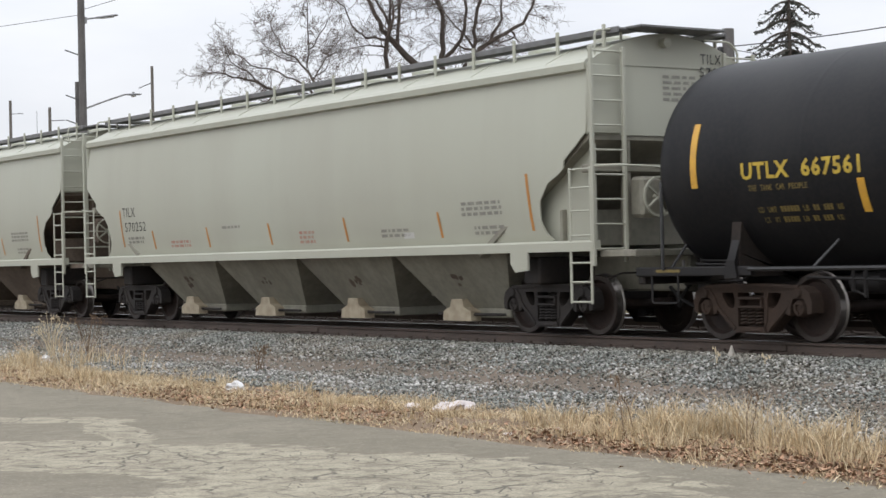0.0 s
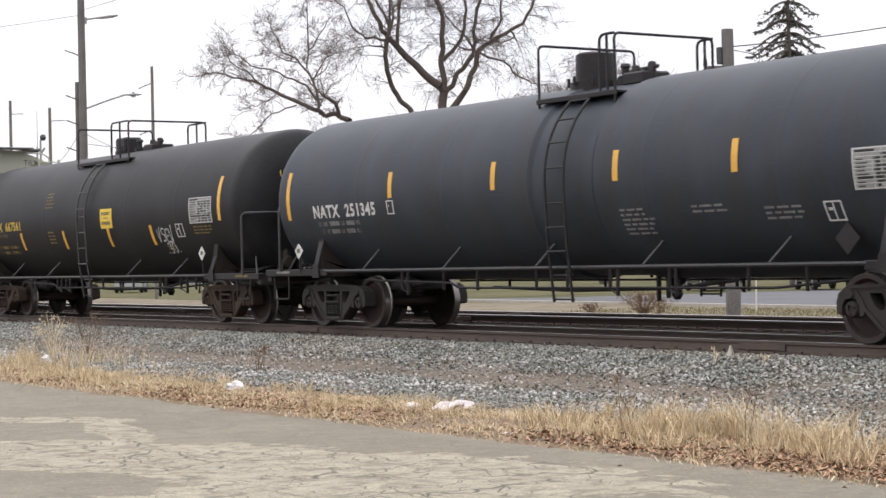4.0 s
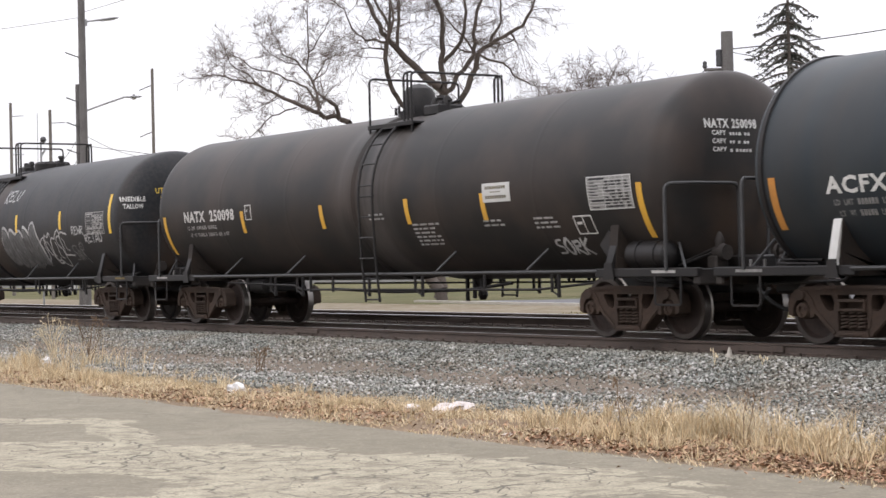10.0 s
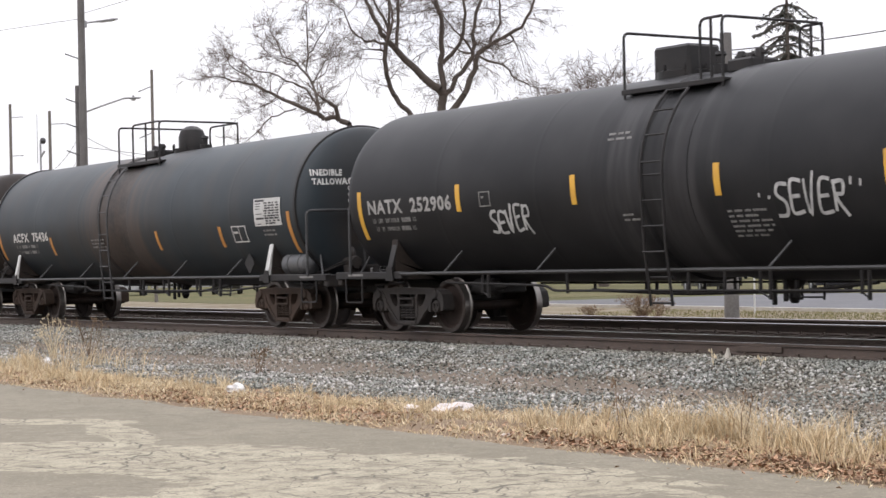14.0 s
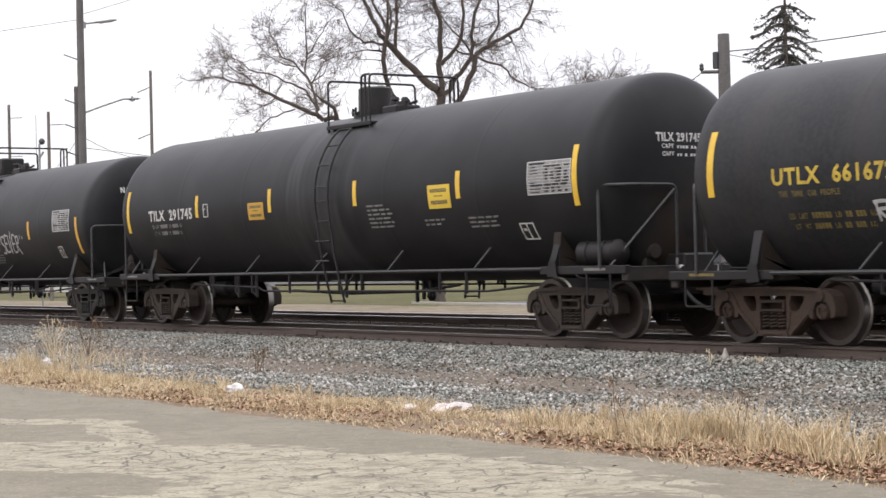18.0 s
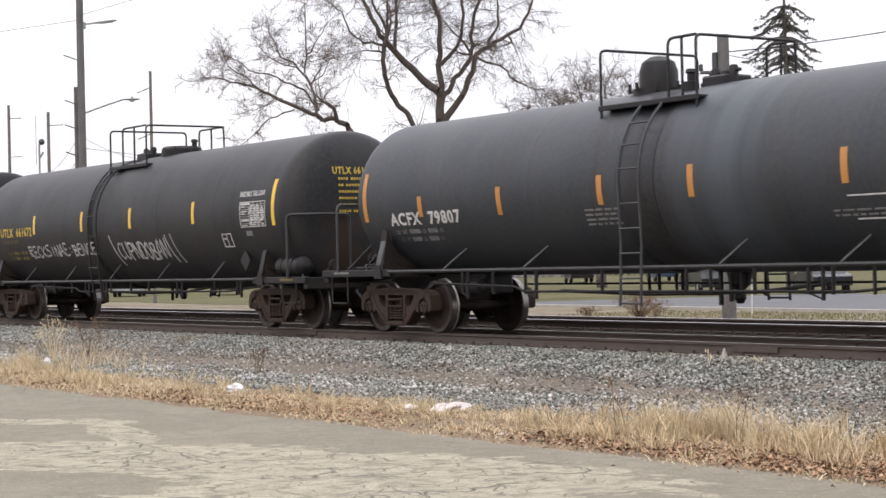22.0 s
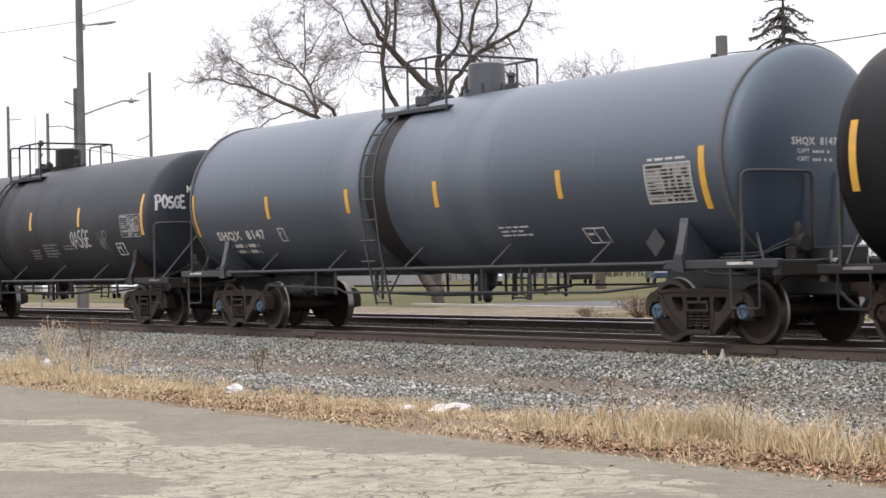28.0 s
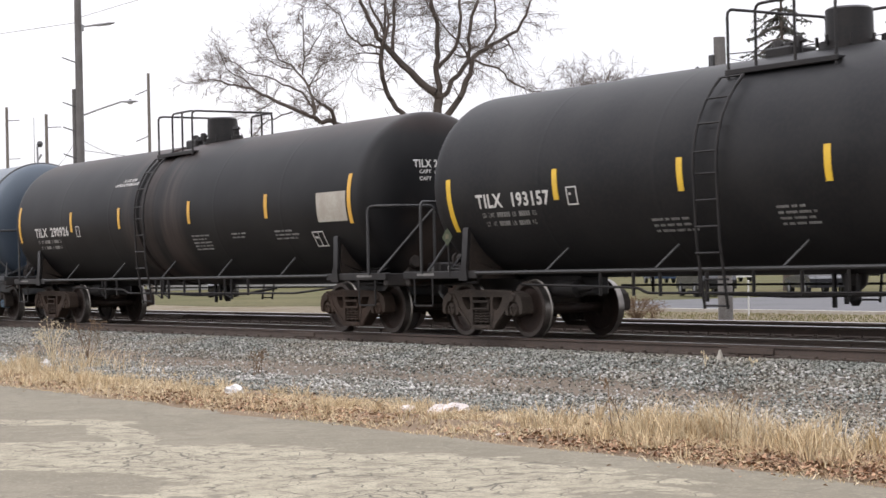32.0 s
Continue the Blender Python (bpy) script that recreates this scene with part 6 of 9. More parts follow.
STROKES["O"] = [[(0.5, 1.0), (0.05, 0.55), (0.4, 0.0), (0.9, 0.4), (0.6, 0.95), (0.35, 0.95)]]
STROKES["P"] = [[(0.1, -0.15), (0.15, 1.0)], [(0.0, 0.9), (0.7, 0.95), (0.8, 0.6), (0.15, 0.45)]]
STROKES["Q"] = [[(0.55, 1.0), (0.05, 0.6), (0.3, 0.15), (0.8, 0.4), (0.75, 0.9), (0.45, 0.95)], [(0.45, 0.4), (0.95, -0.15)]]
STROKES["R"] = [[(0.1, 0.0), (0.12, 1.0)], [(0.0, 0.9), (0.75, 0.95), (0.75, 0.6), (0.2, 0.5), (0.95, -0.15)]]
STROKES["S"] = [[(0.9, 0.95), (0.3, 0.95), (0.15, 0.65), (0.8, 0.4), (0.75, 0.05), (0.0, 0.05)]]
STROKES["T"] = [[(0.0, 0.95), (1.0, 1.0)], [(0.5, 0.95), (0.45, -0.05)]]
STROKES["U"] = [[(0.1, 1.0), (0.1, 0.3), (0.45, 0.0), (0.8, 0.3), (0.9, 1.05)]]
STROKES["V"] = [[(0.05, 1.0), (0.4, -0.05), (0.75, 1.2)]]
STROKES["W"] = [[(0.0, 1.0), (0.25, 0.0), (0.5, 0.7), (0.75, 0.0), (1.0, 1.05)]]
STROKES["Y"] = [[(0.05, 1.0), (0.4, 0.5), (0.9, 1.0)], [(0.45, 0.5), (0.35, -0.1)]]
STROKES["3"] = [[(0.1, 0.95), (0.8, 0.9), (0.4, 0.55), (0.85, 0.3), (0.5, 0.0), (0.05, 0.1)]]
STROKES["0"] = STROKES["O"]
STROKES["/"] = [[(0.1, 1.3), (0.75, -0.35)]]
STROKES[":"] = [[(0.4, 0.7), (0.6, 0.68)], [(0.4, 0.3), (0.6, 0.28)]]
STROKES["."] = [[(0.4, 0.1), (0.6, 0.05)]]
STROKES["'"] = [[(0.5, 1.1), (0.4, 0.75)]]


def tag(car, skin, words, x0, x1, d0, d1, w, mat, label, seed, slant=0.0, climb=0.0):
    """Letters painted by hand with one width of stroke, uneven and overlapping a little.
    d0, d1: the lowest and highest angle, slant: lean in letter widths, climb: degrees by which the line rises."""
    rng = random.Random(seed)
    s = Shape()
    cw = (x1 - x0) / len(words)
    for i, ch in enumerate(words):
        if ch not in STROKES:
            continue
        grow_, drop = rng.uniform(0.88, 1.12), rng.uniform(-0.06, 0.06)
        for j, pts in enumerate(STROKES[ch]):
            path = []
            for u, v in pts:
                v = v * grow_ + drop + rng.uniform(-0.04, 0.04)
                u = u + rng.uniform(-0.05, 0.05)
                path.append((x0 + cw * (i + 0.04 + 0.94 * u + slant * v), d0 + (d1 - d0) * v + climb * (i + u) / len(words)))
            if len(path) == 2:
                path.insert(1, ((path[0][0] + path[1][0]) / 2 + 0.06 * cw * rng.uniform(-1, 1), (path[0][1] + path[1][1]) / 2))
            ribbon(s, skin, path, w * rng.uniform(0.85, 1.15), 0.008 + 0.0006 * j + 0.0002 * (i % 5))
    return tagged(part("painted_tag", s, mat, car, label, 0), kind="stuff")


def bulge(rho, power):
    """How far a tank head stands out at a share rho of its radius, as a share of its depth."""
    return max(0.0, 1 - min(rho, 1.0) ** power) ** (1 / power)


class Head:
    """The bulging end of a tank past +x: (y, angle from the tank's middle height) to a point on it."""

    def __init__(self, r, zc, xe, depth, power):
        self.r, self.zc, self.xe, self.depth, self.power = r, zc, xe, depth, power

    def at(self, y, deg, lift=0.006):
        h = self.r * radians(deg)
        rho = min(0.999, math.hypot(y, h) / self.r)
        return (self.xe + self.depth * bulge(rho, self.power) + lift, y, self.zc + h)


def blob_sheet(s, skin, ring, centre, lift):
    """A filled painted shape that follows the shell."""
    n, (cx, cd) = len(ring), centre
    rows = [[(cx + (x - cx) * q, cd + (d - cd) * q) for x, d in ring] for q in (0.05, 0.4, 0.75, 1.0)]
    s.add([skin.at(*p, lift) for row in rows for p in row],
          [(r * n + j, r * n + (j + 1) % n, (r + 1) * n + (j + 1) % n, (r + 1) * n + j) for r in range(3) for j in range(n)])


def bubble_piece(car, skin, x0, x1, d0, d1, count, seed, label):
    """A large sprayed piece: tall leaning swollen shapes in grey, outlined in black with a white halo."""
    rng = random.Random(seed)
    halo, dark, glint = Shape(), Shape(), Shape()
    cw, k = (x1 - x0) / count, math.degrees(1 / skin.r)
    lean = 0.24 if count > 1 else 0.1
    for i in range(count):
        cx, cd = x0 + (i + 0.5) * cw + rng.uniform(-0.04, 0.04), (d0 + d1) / 2 + rng.uniform(-2, 2)
        rx, rd = cw * rng.uniform(0.56, 0.64), (d1 - d0) / 2 * rng.uniform(0.86, 1.0)
        ph, lumpy = [rng.uniform(0, 6.28) for _ in range(2)], 0.07 if label else 0.16
        if not label:
            rx, rd, cd = rx * rng.uniform(0.6, 1.35), rd * rng.uniform(0.6, 1.0), cd + rng.uniform(-4, 4)
            lean = rng.uniform(-0.35, 0.4)

        def at(u, v):
            return (cx + rx * u * (1 - 0.12 * v) - lean * rd * v / k, cd + rd * v)

        def outline(g, n=30):
            pts = []
            for j in range(n):
                a = 2 * math.pi * j / n
                c, q = math.cos(a), math.sin(a)
                w = 1 + lumpy * math.sin(3 * a + ph[0]) + lumpy * 0.8 * math.sin(5 * a + ph[1])
                x, d = at(math.copysign(abs(c) ** 0.75, c) * w, math.copysign(abs(q) ** 0.8, q) * w)
                pts.append((x + g * c, d + g * q * k))
            return pts
        lift = 0.009 + 0.0008 * i
        ring = outline(0.0)
        if not label:
            # an unfilled shape: white lines alone
            ribbon(halo, skin, ring[3:27] if i % 2 else ring + ring[:2], 0.04, lift)
            u = rng.uniform(-0.2, 0.3)
            ribbon(halo, skin, [at(u - 0.3, 0.5), at(u, 0.2), at(u - 0.05, -0.4), at(u + 0.35, -0.6)], 0.03, lift + 0.001)
            continue
        blob_sheet(halo, skin, [(x, d + 1.4) for x, d in outline(0.05 + rng.uniform(0, 0.015))], (cx, cd), 0.006)
        fill = Shape()
        blob_sheet(fill, skin, ring, (cx, cd), lift)
        part("painted_fill", fill, M_spray_grey, car, label, 0)
        ribbon(dark, skin, ring + ring[:2], 0.03, lift + 0.002)
        # curled strokes that run down inside the shape
        for u in (-0.3, 0.25):
            u += rng.uniform(-0.1, 0.1)
            t, e = rng.uniform(0.45, 0.65), rng.uniform(-0.7, -0.2)
            ribbon(dark, skin, [at(u - 0.3, t - 0.15), at(u - 0.15, t), at(u, t - 0.1), at(u + 0.05, (t + e) / 2), at(u, e), at(u + 0.22, e - 0.1), at(u + 0.3, e + 0.1)],
                   rng.uniform(0.022, 0.034), lift + 0.003)
        for _ in range(3):
            u, t = rng.uniform(-0.6, 0.5), rng.uniform(-0.1, 0.75)
            ribbon(glint, skin, [at(u, t), at(u + 0.1, t + 0.05), at(u + 0.25, t - rng.uniform(0, 0.2))], 0.04, lift + 0.0015)
        for j in range(3):
            p = at(rng.uniform(-0.7, 0.7), -0.95)
            ribbon(dark, skin, [p, (p[0] + 0.01, p[1] - 1.5), (p[0], p[1] - rng.uniform(3, 6))], 0.014, 0.0075)
    part("painted_halo", halo, M_spray_white, car, "white sprayed halo" if label else "white sprayed outlines", 0)
    if not label:
        return
    tagged(part("painted_glint", glint, M_spray_pale, car, "pale grey sprayed highlights", 0), kind="stuff")
    tagged(part("painted_shading", dark, M_spray_black, car, "black sprayed strokes and drips", 0), kind="stuff")


def data_table(car, skin, x0, x1, d0, d1, mat, seed, label, backing=None):
    """A stencilled chart: a bordered panel with a heading, columns of small entries and dark rows. d0: lower angle."""
    rng = random.Random(seed)
    td, t = math.degrees(0.014 / skin.r), 0.014
    wide, high = x1 - x0, d1 - d0
    edge, ink = Shape(), Shape()
    if backing:
        part("chart_panel", patch(Shape(), skin, x0, x1, d0, d1, 0.007), backing, car, "panel behind the chart", 20)
    lift = 0.011 if backing else 0.006
    for d in (d0, d1 - td):
        patch(edge, skin, x0, x1, d, d + td, lift, 1)
    for x in (x0, x1 - t):
        patch(edge, skin, x, x + t, d0, d1, lift, 4)

    def bar(u0, u1, v0, v1):
        patch(ink, skin, x0 + wide * u0, x0 + wide * u1, d0 + high * v0, d0 + high * v1, lift, 1)
    for k in range(1, 10):
        patch(edge, skin, x0, x1, d0 + high * (0.045 + 0.092 * k), d0 + high * (0.045 + 0.092 * k) + td * 0.45, lift, 1)
    for u in (0.36, 0.52, 0.67, 0.82):
        patch(edge, skin, x0 + wide * u, x0 + wide * u + t * 0.5, d0, d1, lift, 2)
    bar(0.05, 0.40, 0.88, 0.95)
    for k in range(9):
        v = 0.06 + 0.092 * k
        if k == 2:
            for u in (0.08, 0.40, 0.58, 0.77):
                bar(u, u + (0.28 if u < 0.1 else 0.15), v, v + 0.065)
            continue
        bar(0.07, 0.07 + rng.uniform(0.1, 0.25), v, v + 0.03) if rng.random() < 0.6 else None
        for u in (0.42, 0.56, 0.70, 0.86):
            if rng.random() < 0.85:
                w = rng.uniform(0.05, 0.1)
                bar(u, u + w, v, v + 0.055)
                if rng.random() < 0.4:
                    bar(u - 0.04, u - 0.015, v, v + 0.055)
    part("chart_border", edge, M_panel_white if backing else mat, car, "thin white border", 0)
    tagged(part("chart", ink, M_black if backing else mat, car, label, 0), kind="stuff")


def boxed_mark(car, skin, x0, x1, d0, d1, mat, cells=2, label="small white stencilled box"):
    s = Shape()
    t, td = 0.02, math.degrees(0.02 / skin.r)
    for d in (d0, d1 - td):
        patch(s, skin, x0, x1, d, d + td, 0.006, 1)
    for k in range(cells + 1):
        x = x0 + (x1 - x0 - t) * k / cells
        patch(s, skin, x, x + t, d0, d1, 0.006, 2)
    patch(s, skin, x0 + 0.06, x0 + (x1 - x0) * 0.4, d0 + (d1 - d0) * 0.55, d0 + (d1 - d0) * 0.68, 0.006, 1)
    return part("boxed_mark", s, mat, car, label, 0)


def head_write(car, skin, body, xe, depth, power, yc, zc, w, h, mat, label, rows=()):
    """Letters on the end of a tank, read from beyond the +x end: they follow the bulge of the head."""
    v, f = lettering(body)

    def on(y, z):
        rho = min(1.0, math.hypot(y, z - skin.zc) / skin.r)
        return (xe + depth * bulge(rho, power) + 0.008, y, z)
    s = Shape()
    s.add([on(yc + (p[0] - 0.5) * w, zc + p[1] * h) for p in v], f)
    part("lettering", s, mat, car, label, 0)
    if rows:
        s, rng = Shape(), random.Random(4)
        for k in range(rows):
            z = zc - h * 0.7 * (k + 1) - 0.02 * k
            y = yc - w * 0.38
            if rows < 4:
                cv, cf = lettering("CAPY", 0.03)
                s.add([on(y + p[0] * w * 0.26, z + p[1] * h * 0.5) for p in cv], cf)
                y += w * 0.33
            while y < yc + w * 0.34:
                ww = rng.uniform(0.03, 0.05)
                q = [on(y, z), on(y + ww, z), on(y + ww, z + h * 0.3), on(y, z + h * 0.3)]
                s.add(q, [(0, 1, 2, 3)])
                y += ww + (0.02 if rng.random() < 0.75 else 0.06)
        tagged(part("small_lettering", s, mat, car, "small lines of lettering", 0), kind="stuff")


# ---- the tank car
def add_coupler(car, x, k, mat):
    s = Shape().box(min(x - k * 0.75, x), max(x - k * 0.75, x), -0.09, 0.09, 0.70, 0.90, 0.02)
    s.prism([(x - k * 0.05, -0.17), (x - k * 0.05, 0.16), (x + k * 0.16, 0.17), (x + k * 0.24, 0.06), (x + k * 0.12, 0.0), (x + k * 0.12, -0.12), (x + k * 0.2, -0.17)], "z", 0.64, 0.96)
    part("coupler", s, mat, car, "rusty knuckle coupler")
    hose = [(x - k * 0.25, -0.35, 0.72), (x - k * 0.05, -0.33, 0.55), (x + k * 0.12, -0.2, 0.42), (x + k * 0.22, -0.12, 0.46)]
    part("air_hose", Shape().tube(bent(hose, 0.1), 0.028, 6), M_rubber, car, "black rubber air hose")
    lever = [(x - k * 0.45, -1.35, 0.86), (x - k * 0.45, -1.1, 0.94), (x - k * 0.3, -0.3, 0.94), (x - k * 0.05, -0.05, 0.98)]
    part("uncoupling_lever", Shape().tube(bent(lever, 0.05), 0.016, 6), mat, car, "thin uncoupling rod")


def tank_car(spec, place):
    r, top, half, off, L = spec["r"], spec["top"], spec["half"], spec["off"], spec["L"]
    zc = top - r
    paint, frame_mat, truck = spec["paint"], spec.get("frame", M_frame), spec["truck"]
    depth, power = spec.get("depth", 0.48), spec.get("knuckle", 2.7)
    xl = spec["ladder"]
    sill = spec.get("sill", 1.04)
    car = thing("tank_car", spec["label"], "railway car", (place, 0, 0), group="cars of the freight train")
    xa, xb = off - half, off + half
    skin = Skin(r, zc)

    # shell with heads
    prof = []
    rho = [math.sin(math.pi / 2 * k / 14) for k in range(15)]
    for q in rho:
        prof.append((xa - depth * bulge(q, power), r * q))
    seams = [xa + (xb - xa) * q for q in (0.17, 0.34, 0.66, 0.83)]
    if spec.get("band"):
        b0, b1 = xl + spec["band"][0], xl + spec["band"][1]
        mid = [(b0 - 0.3, r), (b0 - 0.16, r), (b0 - 0.05, r - 0.004), (b0, r - 0.055), (b1, r - 0.055), (b1 + 0.06, r - 0.004), (b1 + 0.2, r), (b1 + 0.34, r)]
    else:
        mid = []
    line = sorted([(x + e, r + (0.0012 if e in (-0.012, 0.012) else 0)) for x in seams for e in (-0.09, -0.03, -0.012, 0.012, 0.03, 0.09)] + mid)
    if mid:
        line = [p for p in line if p in mid or not (mid[0][0] - 0.1 < p[0] < mid[-1][0] + 0.1)]
    prof += [(xa + 0.08, r)] + line + [(xb - 0.08, r)]
    for q in rho[::-1]:
        prof.append((xb + depth * bulge(q, power), r * q))
    part("tank", Shape().lathe(prof, "x", 72, (0, 0, zc)), paint, car, spec.get("tank_label", "welded cylindrical tank shell"), 28)
    if spec.get("rim"):
        for x in (xa, xb):
            part("head_rim", Shape().lathe([(x - 0.04, r), (x - 0.03, r + 0.03), (x + 0.03, r + 0.03), (x + 0.04, r - 0.01)], "x", 72, (0, 0, zc)), spec.get("rim_mat", paint), car, "raised rim round the tank end", 28)
    if spec.get("band"):
        part("stained_band", Shape().lathe([(b0 + 0.01, r - 0.06), (b0 + 0.01, r - 0.049), (b1 - 0.01, r - 0.049), (b1 - 0.01, r - 0.06)], "x", 72, (0, 0, zc)), spec.get("band_mat", M_stain), car, "recessed stained band below the manway", 28)

    # sills, end decks and struts
    for k in (-1, 1):
        part("side_pipe", Shape().tube([(-L / 2 + 0.3, k * 1.42, sill), (L / 2 - 0.3, k * 1.42, sill)], 0.032, 8), M_pipe if frame_mat == M_frame else frame_mat, car, "long side pipe along the car")
        xe = k * spec.get("deck_end", 8.85)
        xi = k * (L / 2 - 0.35)
        for e in (-1, 1):
            part("deck_sill", Shape().box(min(xi, xe), max(xi, xe), e * 1.38 - 0.06, e * 1.38 + 0.06, sill - 0.09, sill + 0.04, 0.015), frame_mat, car, "end deck edge beam")
        part("end_deck", Shape().box(min(xe - k * 1.25, xe), max(xe - k * 1.25, xe), -1.36, 1.36, sill - 0.03, sill + 0.02, 0.01), frame_mat, car, "steel end deck")
        part("end_sill", Shape().box(min(xe - k * 0.14, xe), max(xe - k * 0.14, xe), -1.4, 1.4, sill - 0.2, sill + 0.01, 0.02), spec.get("end_mat", M_truck_dark), car, "heavy end sill")
        part("stub_sill", Shape().box(min(k * (L / 2 - 1.6), xe), max(k * (L / 2 - 1.6), xe), -0.3, 0.3, 0.66, sill + 0.2, 0.03), frame_mat, car, "boxed stub sill under the tank")
        # saddle over the bogie
        for e in (-1, 1):
            yo = 1.38 * e
            s = Shape().prism([(yo, sill - 0.1), (yo, sill + 0.22), (e * 1.30, zc - 0.55), (e * 1.1, zc - 0.95), (e * 0.3, zc - r - 0.02), (e * 0.3, sill - 0.1)], "x", k * (L / 2) - 0.09, k * (L / 2) + 0.09)
            part("saddle", s, M_bluegrey if paint == M_blue_spill else M_saddle, car, "plate saddle carrying the tank")
        for e in (-1, 1):
            pw, ph, xs = 0.10 * spec.get("post_w", 1.0), spec.get("post_h", 0.56), k * (L / 2)
            z1 = sill + ph
            yt = math.sqrt(r * r - (zc - z1) ** 2) - 0.01
            lean = [(1.45, sill - 0.12), (1.45, sill + 0.12), (max(yt + 0.03, 1.3), z1 - 0.02), (yt, z1 + 0.02), (yt - 0.06, z1 - 0.08), (max(yt - 0.03, 1.26), z1 - 0.14), (1.40, sill + 0.1), (1.40, sill - 0.12)]
            post = part("saddle_post", Shape().prism([(e * y, z) for y, z in lean], "x", xs - pw * 0.75, xs + pw * 0.75), spec.get("post_mat", frame_mat), car, spec.get("post_label", "leaning flat bracket"))
            part("gusset", Shape().prism([(xs - pw * 1.25, sill - 0.12), (xs + pw * 1.25, sill - 0.12), (xs + pw * 0.8, sill + 0.12), (xs - pw * 0.8, sill + 0.12)], "y", min(e * 1.452, e * 1.47), max(e * 1.452, e * 1.47)), frame_mat, post, "foot plate")
        # handrails at the end
        xr = k * max(abs(xe) - 0.62, abs(off + k * half) + 0.22)
        xo = k * max(abs(xr) + 0.12, abs(off + k * half) + depth + 0.07)
        for e in (-1, 1):
            hr = [(xr, e * 1.46, sill), (xr, e * 1.46, sill + 1.22), (xo, e * 1.12, sill + 1.22), (xo, e * 0.28, sill + 1.22), (xo, e * 0.28, sill)]
            part("end_handrail", Shape().tube(bent(hr, 0.12), 0.026, 8), spec.get("rail_mat", M_rail), car, "bent tube handrail on the end deck")
        part("sill_lettering", Shape().box(min(xe - k * 0.95, xe - k * 0.45), max(xe - k * 0.95, xe - k * 0.45), -1.446, -1.44, sill - 0.035, sill + 0.005), spec.get("dim", M_white_dim), car, "short line of small lettering on the deck beam", 0)
        pipe = [(xi + k * 0.3, -1.1, sill + 0.05), (xi + k * 0.5, -1.05, sill - 0.16), (xe - k * 0.3, -0.8, sill - 0.2), (xe - k * 0.1, -0.5, sill - 0.24)]
        part("end_pipe", Shape().tube(bent(pipe, 0.1), 0.024, 6), frame_mat, car, "bent air pipe at the end")
        if spec.get("long_brace"):
            part("diagonal_brace", Shape().tube([(xr + k * 0.05, -1.3, sill + 0.03), (xo, -0.3, sill + 1.16)], 0.024, 6), M_rail, car, "diagonal brace up to the inner handrail post")
        else:
            part("diagonal_brace", Shape().tube([(xe - k * 0.5, -1.2, sill + 0.02), (k * (spec["half"] - 0.1) + off, -0.95, sill + 0.75)], 0.018, 6), M_rail, car, "diagonal brace up to the tank head")
        add_coupler(car, k * spec.get("coupler", 9.15), k, M_truck)
    n = spec.get("struts", 5)
    for i in range(n):
        x = xa + 1.6 + (xb - xa - 3.2) * (i + 0.5) / n
        if abs(x - xl) < 0.6:
            continue
        for e in (-1, 1):
            part("strut", Shape().tube([(x - 0.18, e * 1.42, sill), (x + 0.02, e * math.sqrt(r * r - (zc - sill - 0.36) ** 2), sill + 0.36)], 0.022, 6), M_rail, car, "slanted side strut")
    # brake gear below
    part("brake_pipe", Shape().tube(bent([(-L / 2 + 0.9, -0.95, 0.86), (-3.2, -0.95, 0.80), (-3.0, -0.95, 0.72), (L / 2 - 2.4, -0.95, 0.72), (L / 2 - 1.2, -0.75, 0.82)], 0.1), 0.022, 6), frame_mat, car, "brake pipe under the tank")
    rng = random.Random(spec["seed"])
    part("brake_rod", Shape().tube([(-L / 2 + 1.0, 1.05, 0.80), (L / 2 - 1.3, 1.05, 0.80)], 0.02, 6), frame_mat, car, "long brake rod under the tank")
    part("slack_lever", Shape().tube(bent([(-2.6, -0.5, 0.72), (-0.6, -0.35, 0.66), (1.9, -0.45, 0.70), (3.4, -0.6, 0.82)], 0.2), 0.03, 6), frame_mat, car, "brake rigging lever")
    for i in range(13):
        x = -L / 2 + 1.5 + (L - 3.0) * (i + rng.uniform(0.2, 0.8)) / 13
        yy = rng.choice((-0.95, -0.95, 1.05))
        s = Shape().tube([(x, yy, sill), (x, yy, 0.68)], 0.027, 6)
        if rng.random() < 0.5:
            w = rng.uniform(0.12, 0.3)
            s.tube([(x + w, yy, sill), (x + w, yy, 0.60)], 0.03, 6)
            s.tube([(x, yy, 0.70), (x + w, yy, 0.62)], 0.014, 5)
        part("hanger", s, frame_mat, car, "thin pipe hanger")
    vx = xl + rng.uniform(0.6, 1.4)
    s = Shape().lathe([(0.52, 0.05), (0.6, 0.09), (0.72, 0.07), (0.80, 0.16), (zc - r + 0.05, 0.2)], "z", 14, (vx, 0, 0))
    for k in range(3):
        s.box(vx - 0.25 + k * 0.22, vx - 0.19 + k * 0.22, -0.2, -0.14, 0.5 + 0.05 * k, zc - r + 0.1, 0.01)
    part("bottom_outlet", s, frame_mat, car, "bottom outlet valve")
    bx = -L / 2 + 1.7
    part("brake_cylinder", Shape().lathe([(-0.35, 0.0), (-0.33, 0.14), (0.2, 0.15), (0.24, 0.08), (0.5, 0.03), (0.52, 0.0)], "x", 14, (bx, -0.55, 0.78)), frame_mat, car, "brake cylinder")
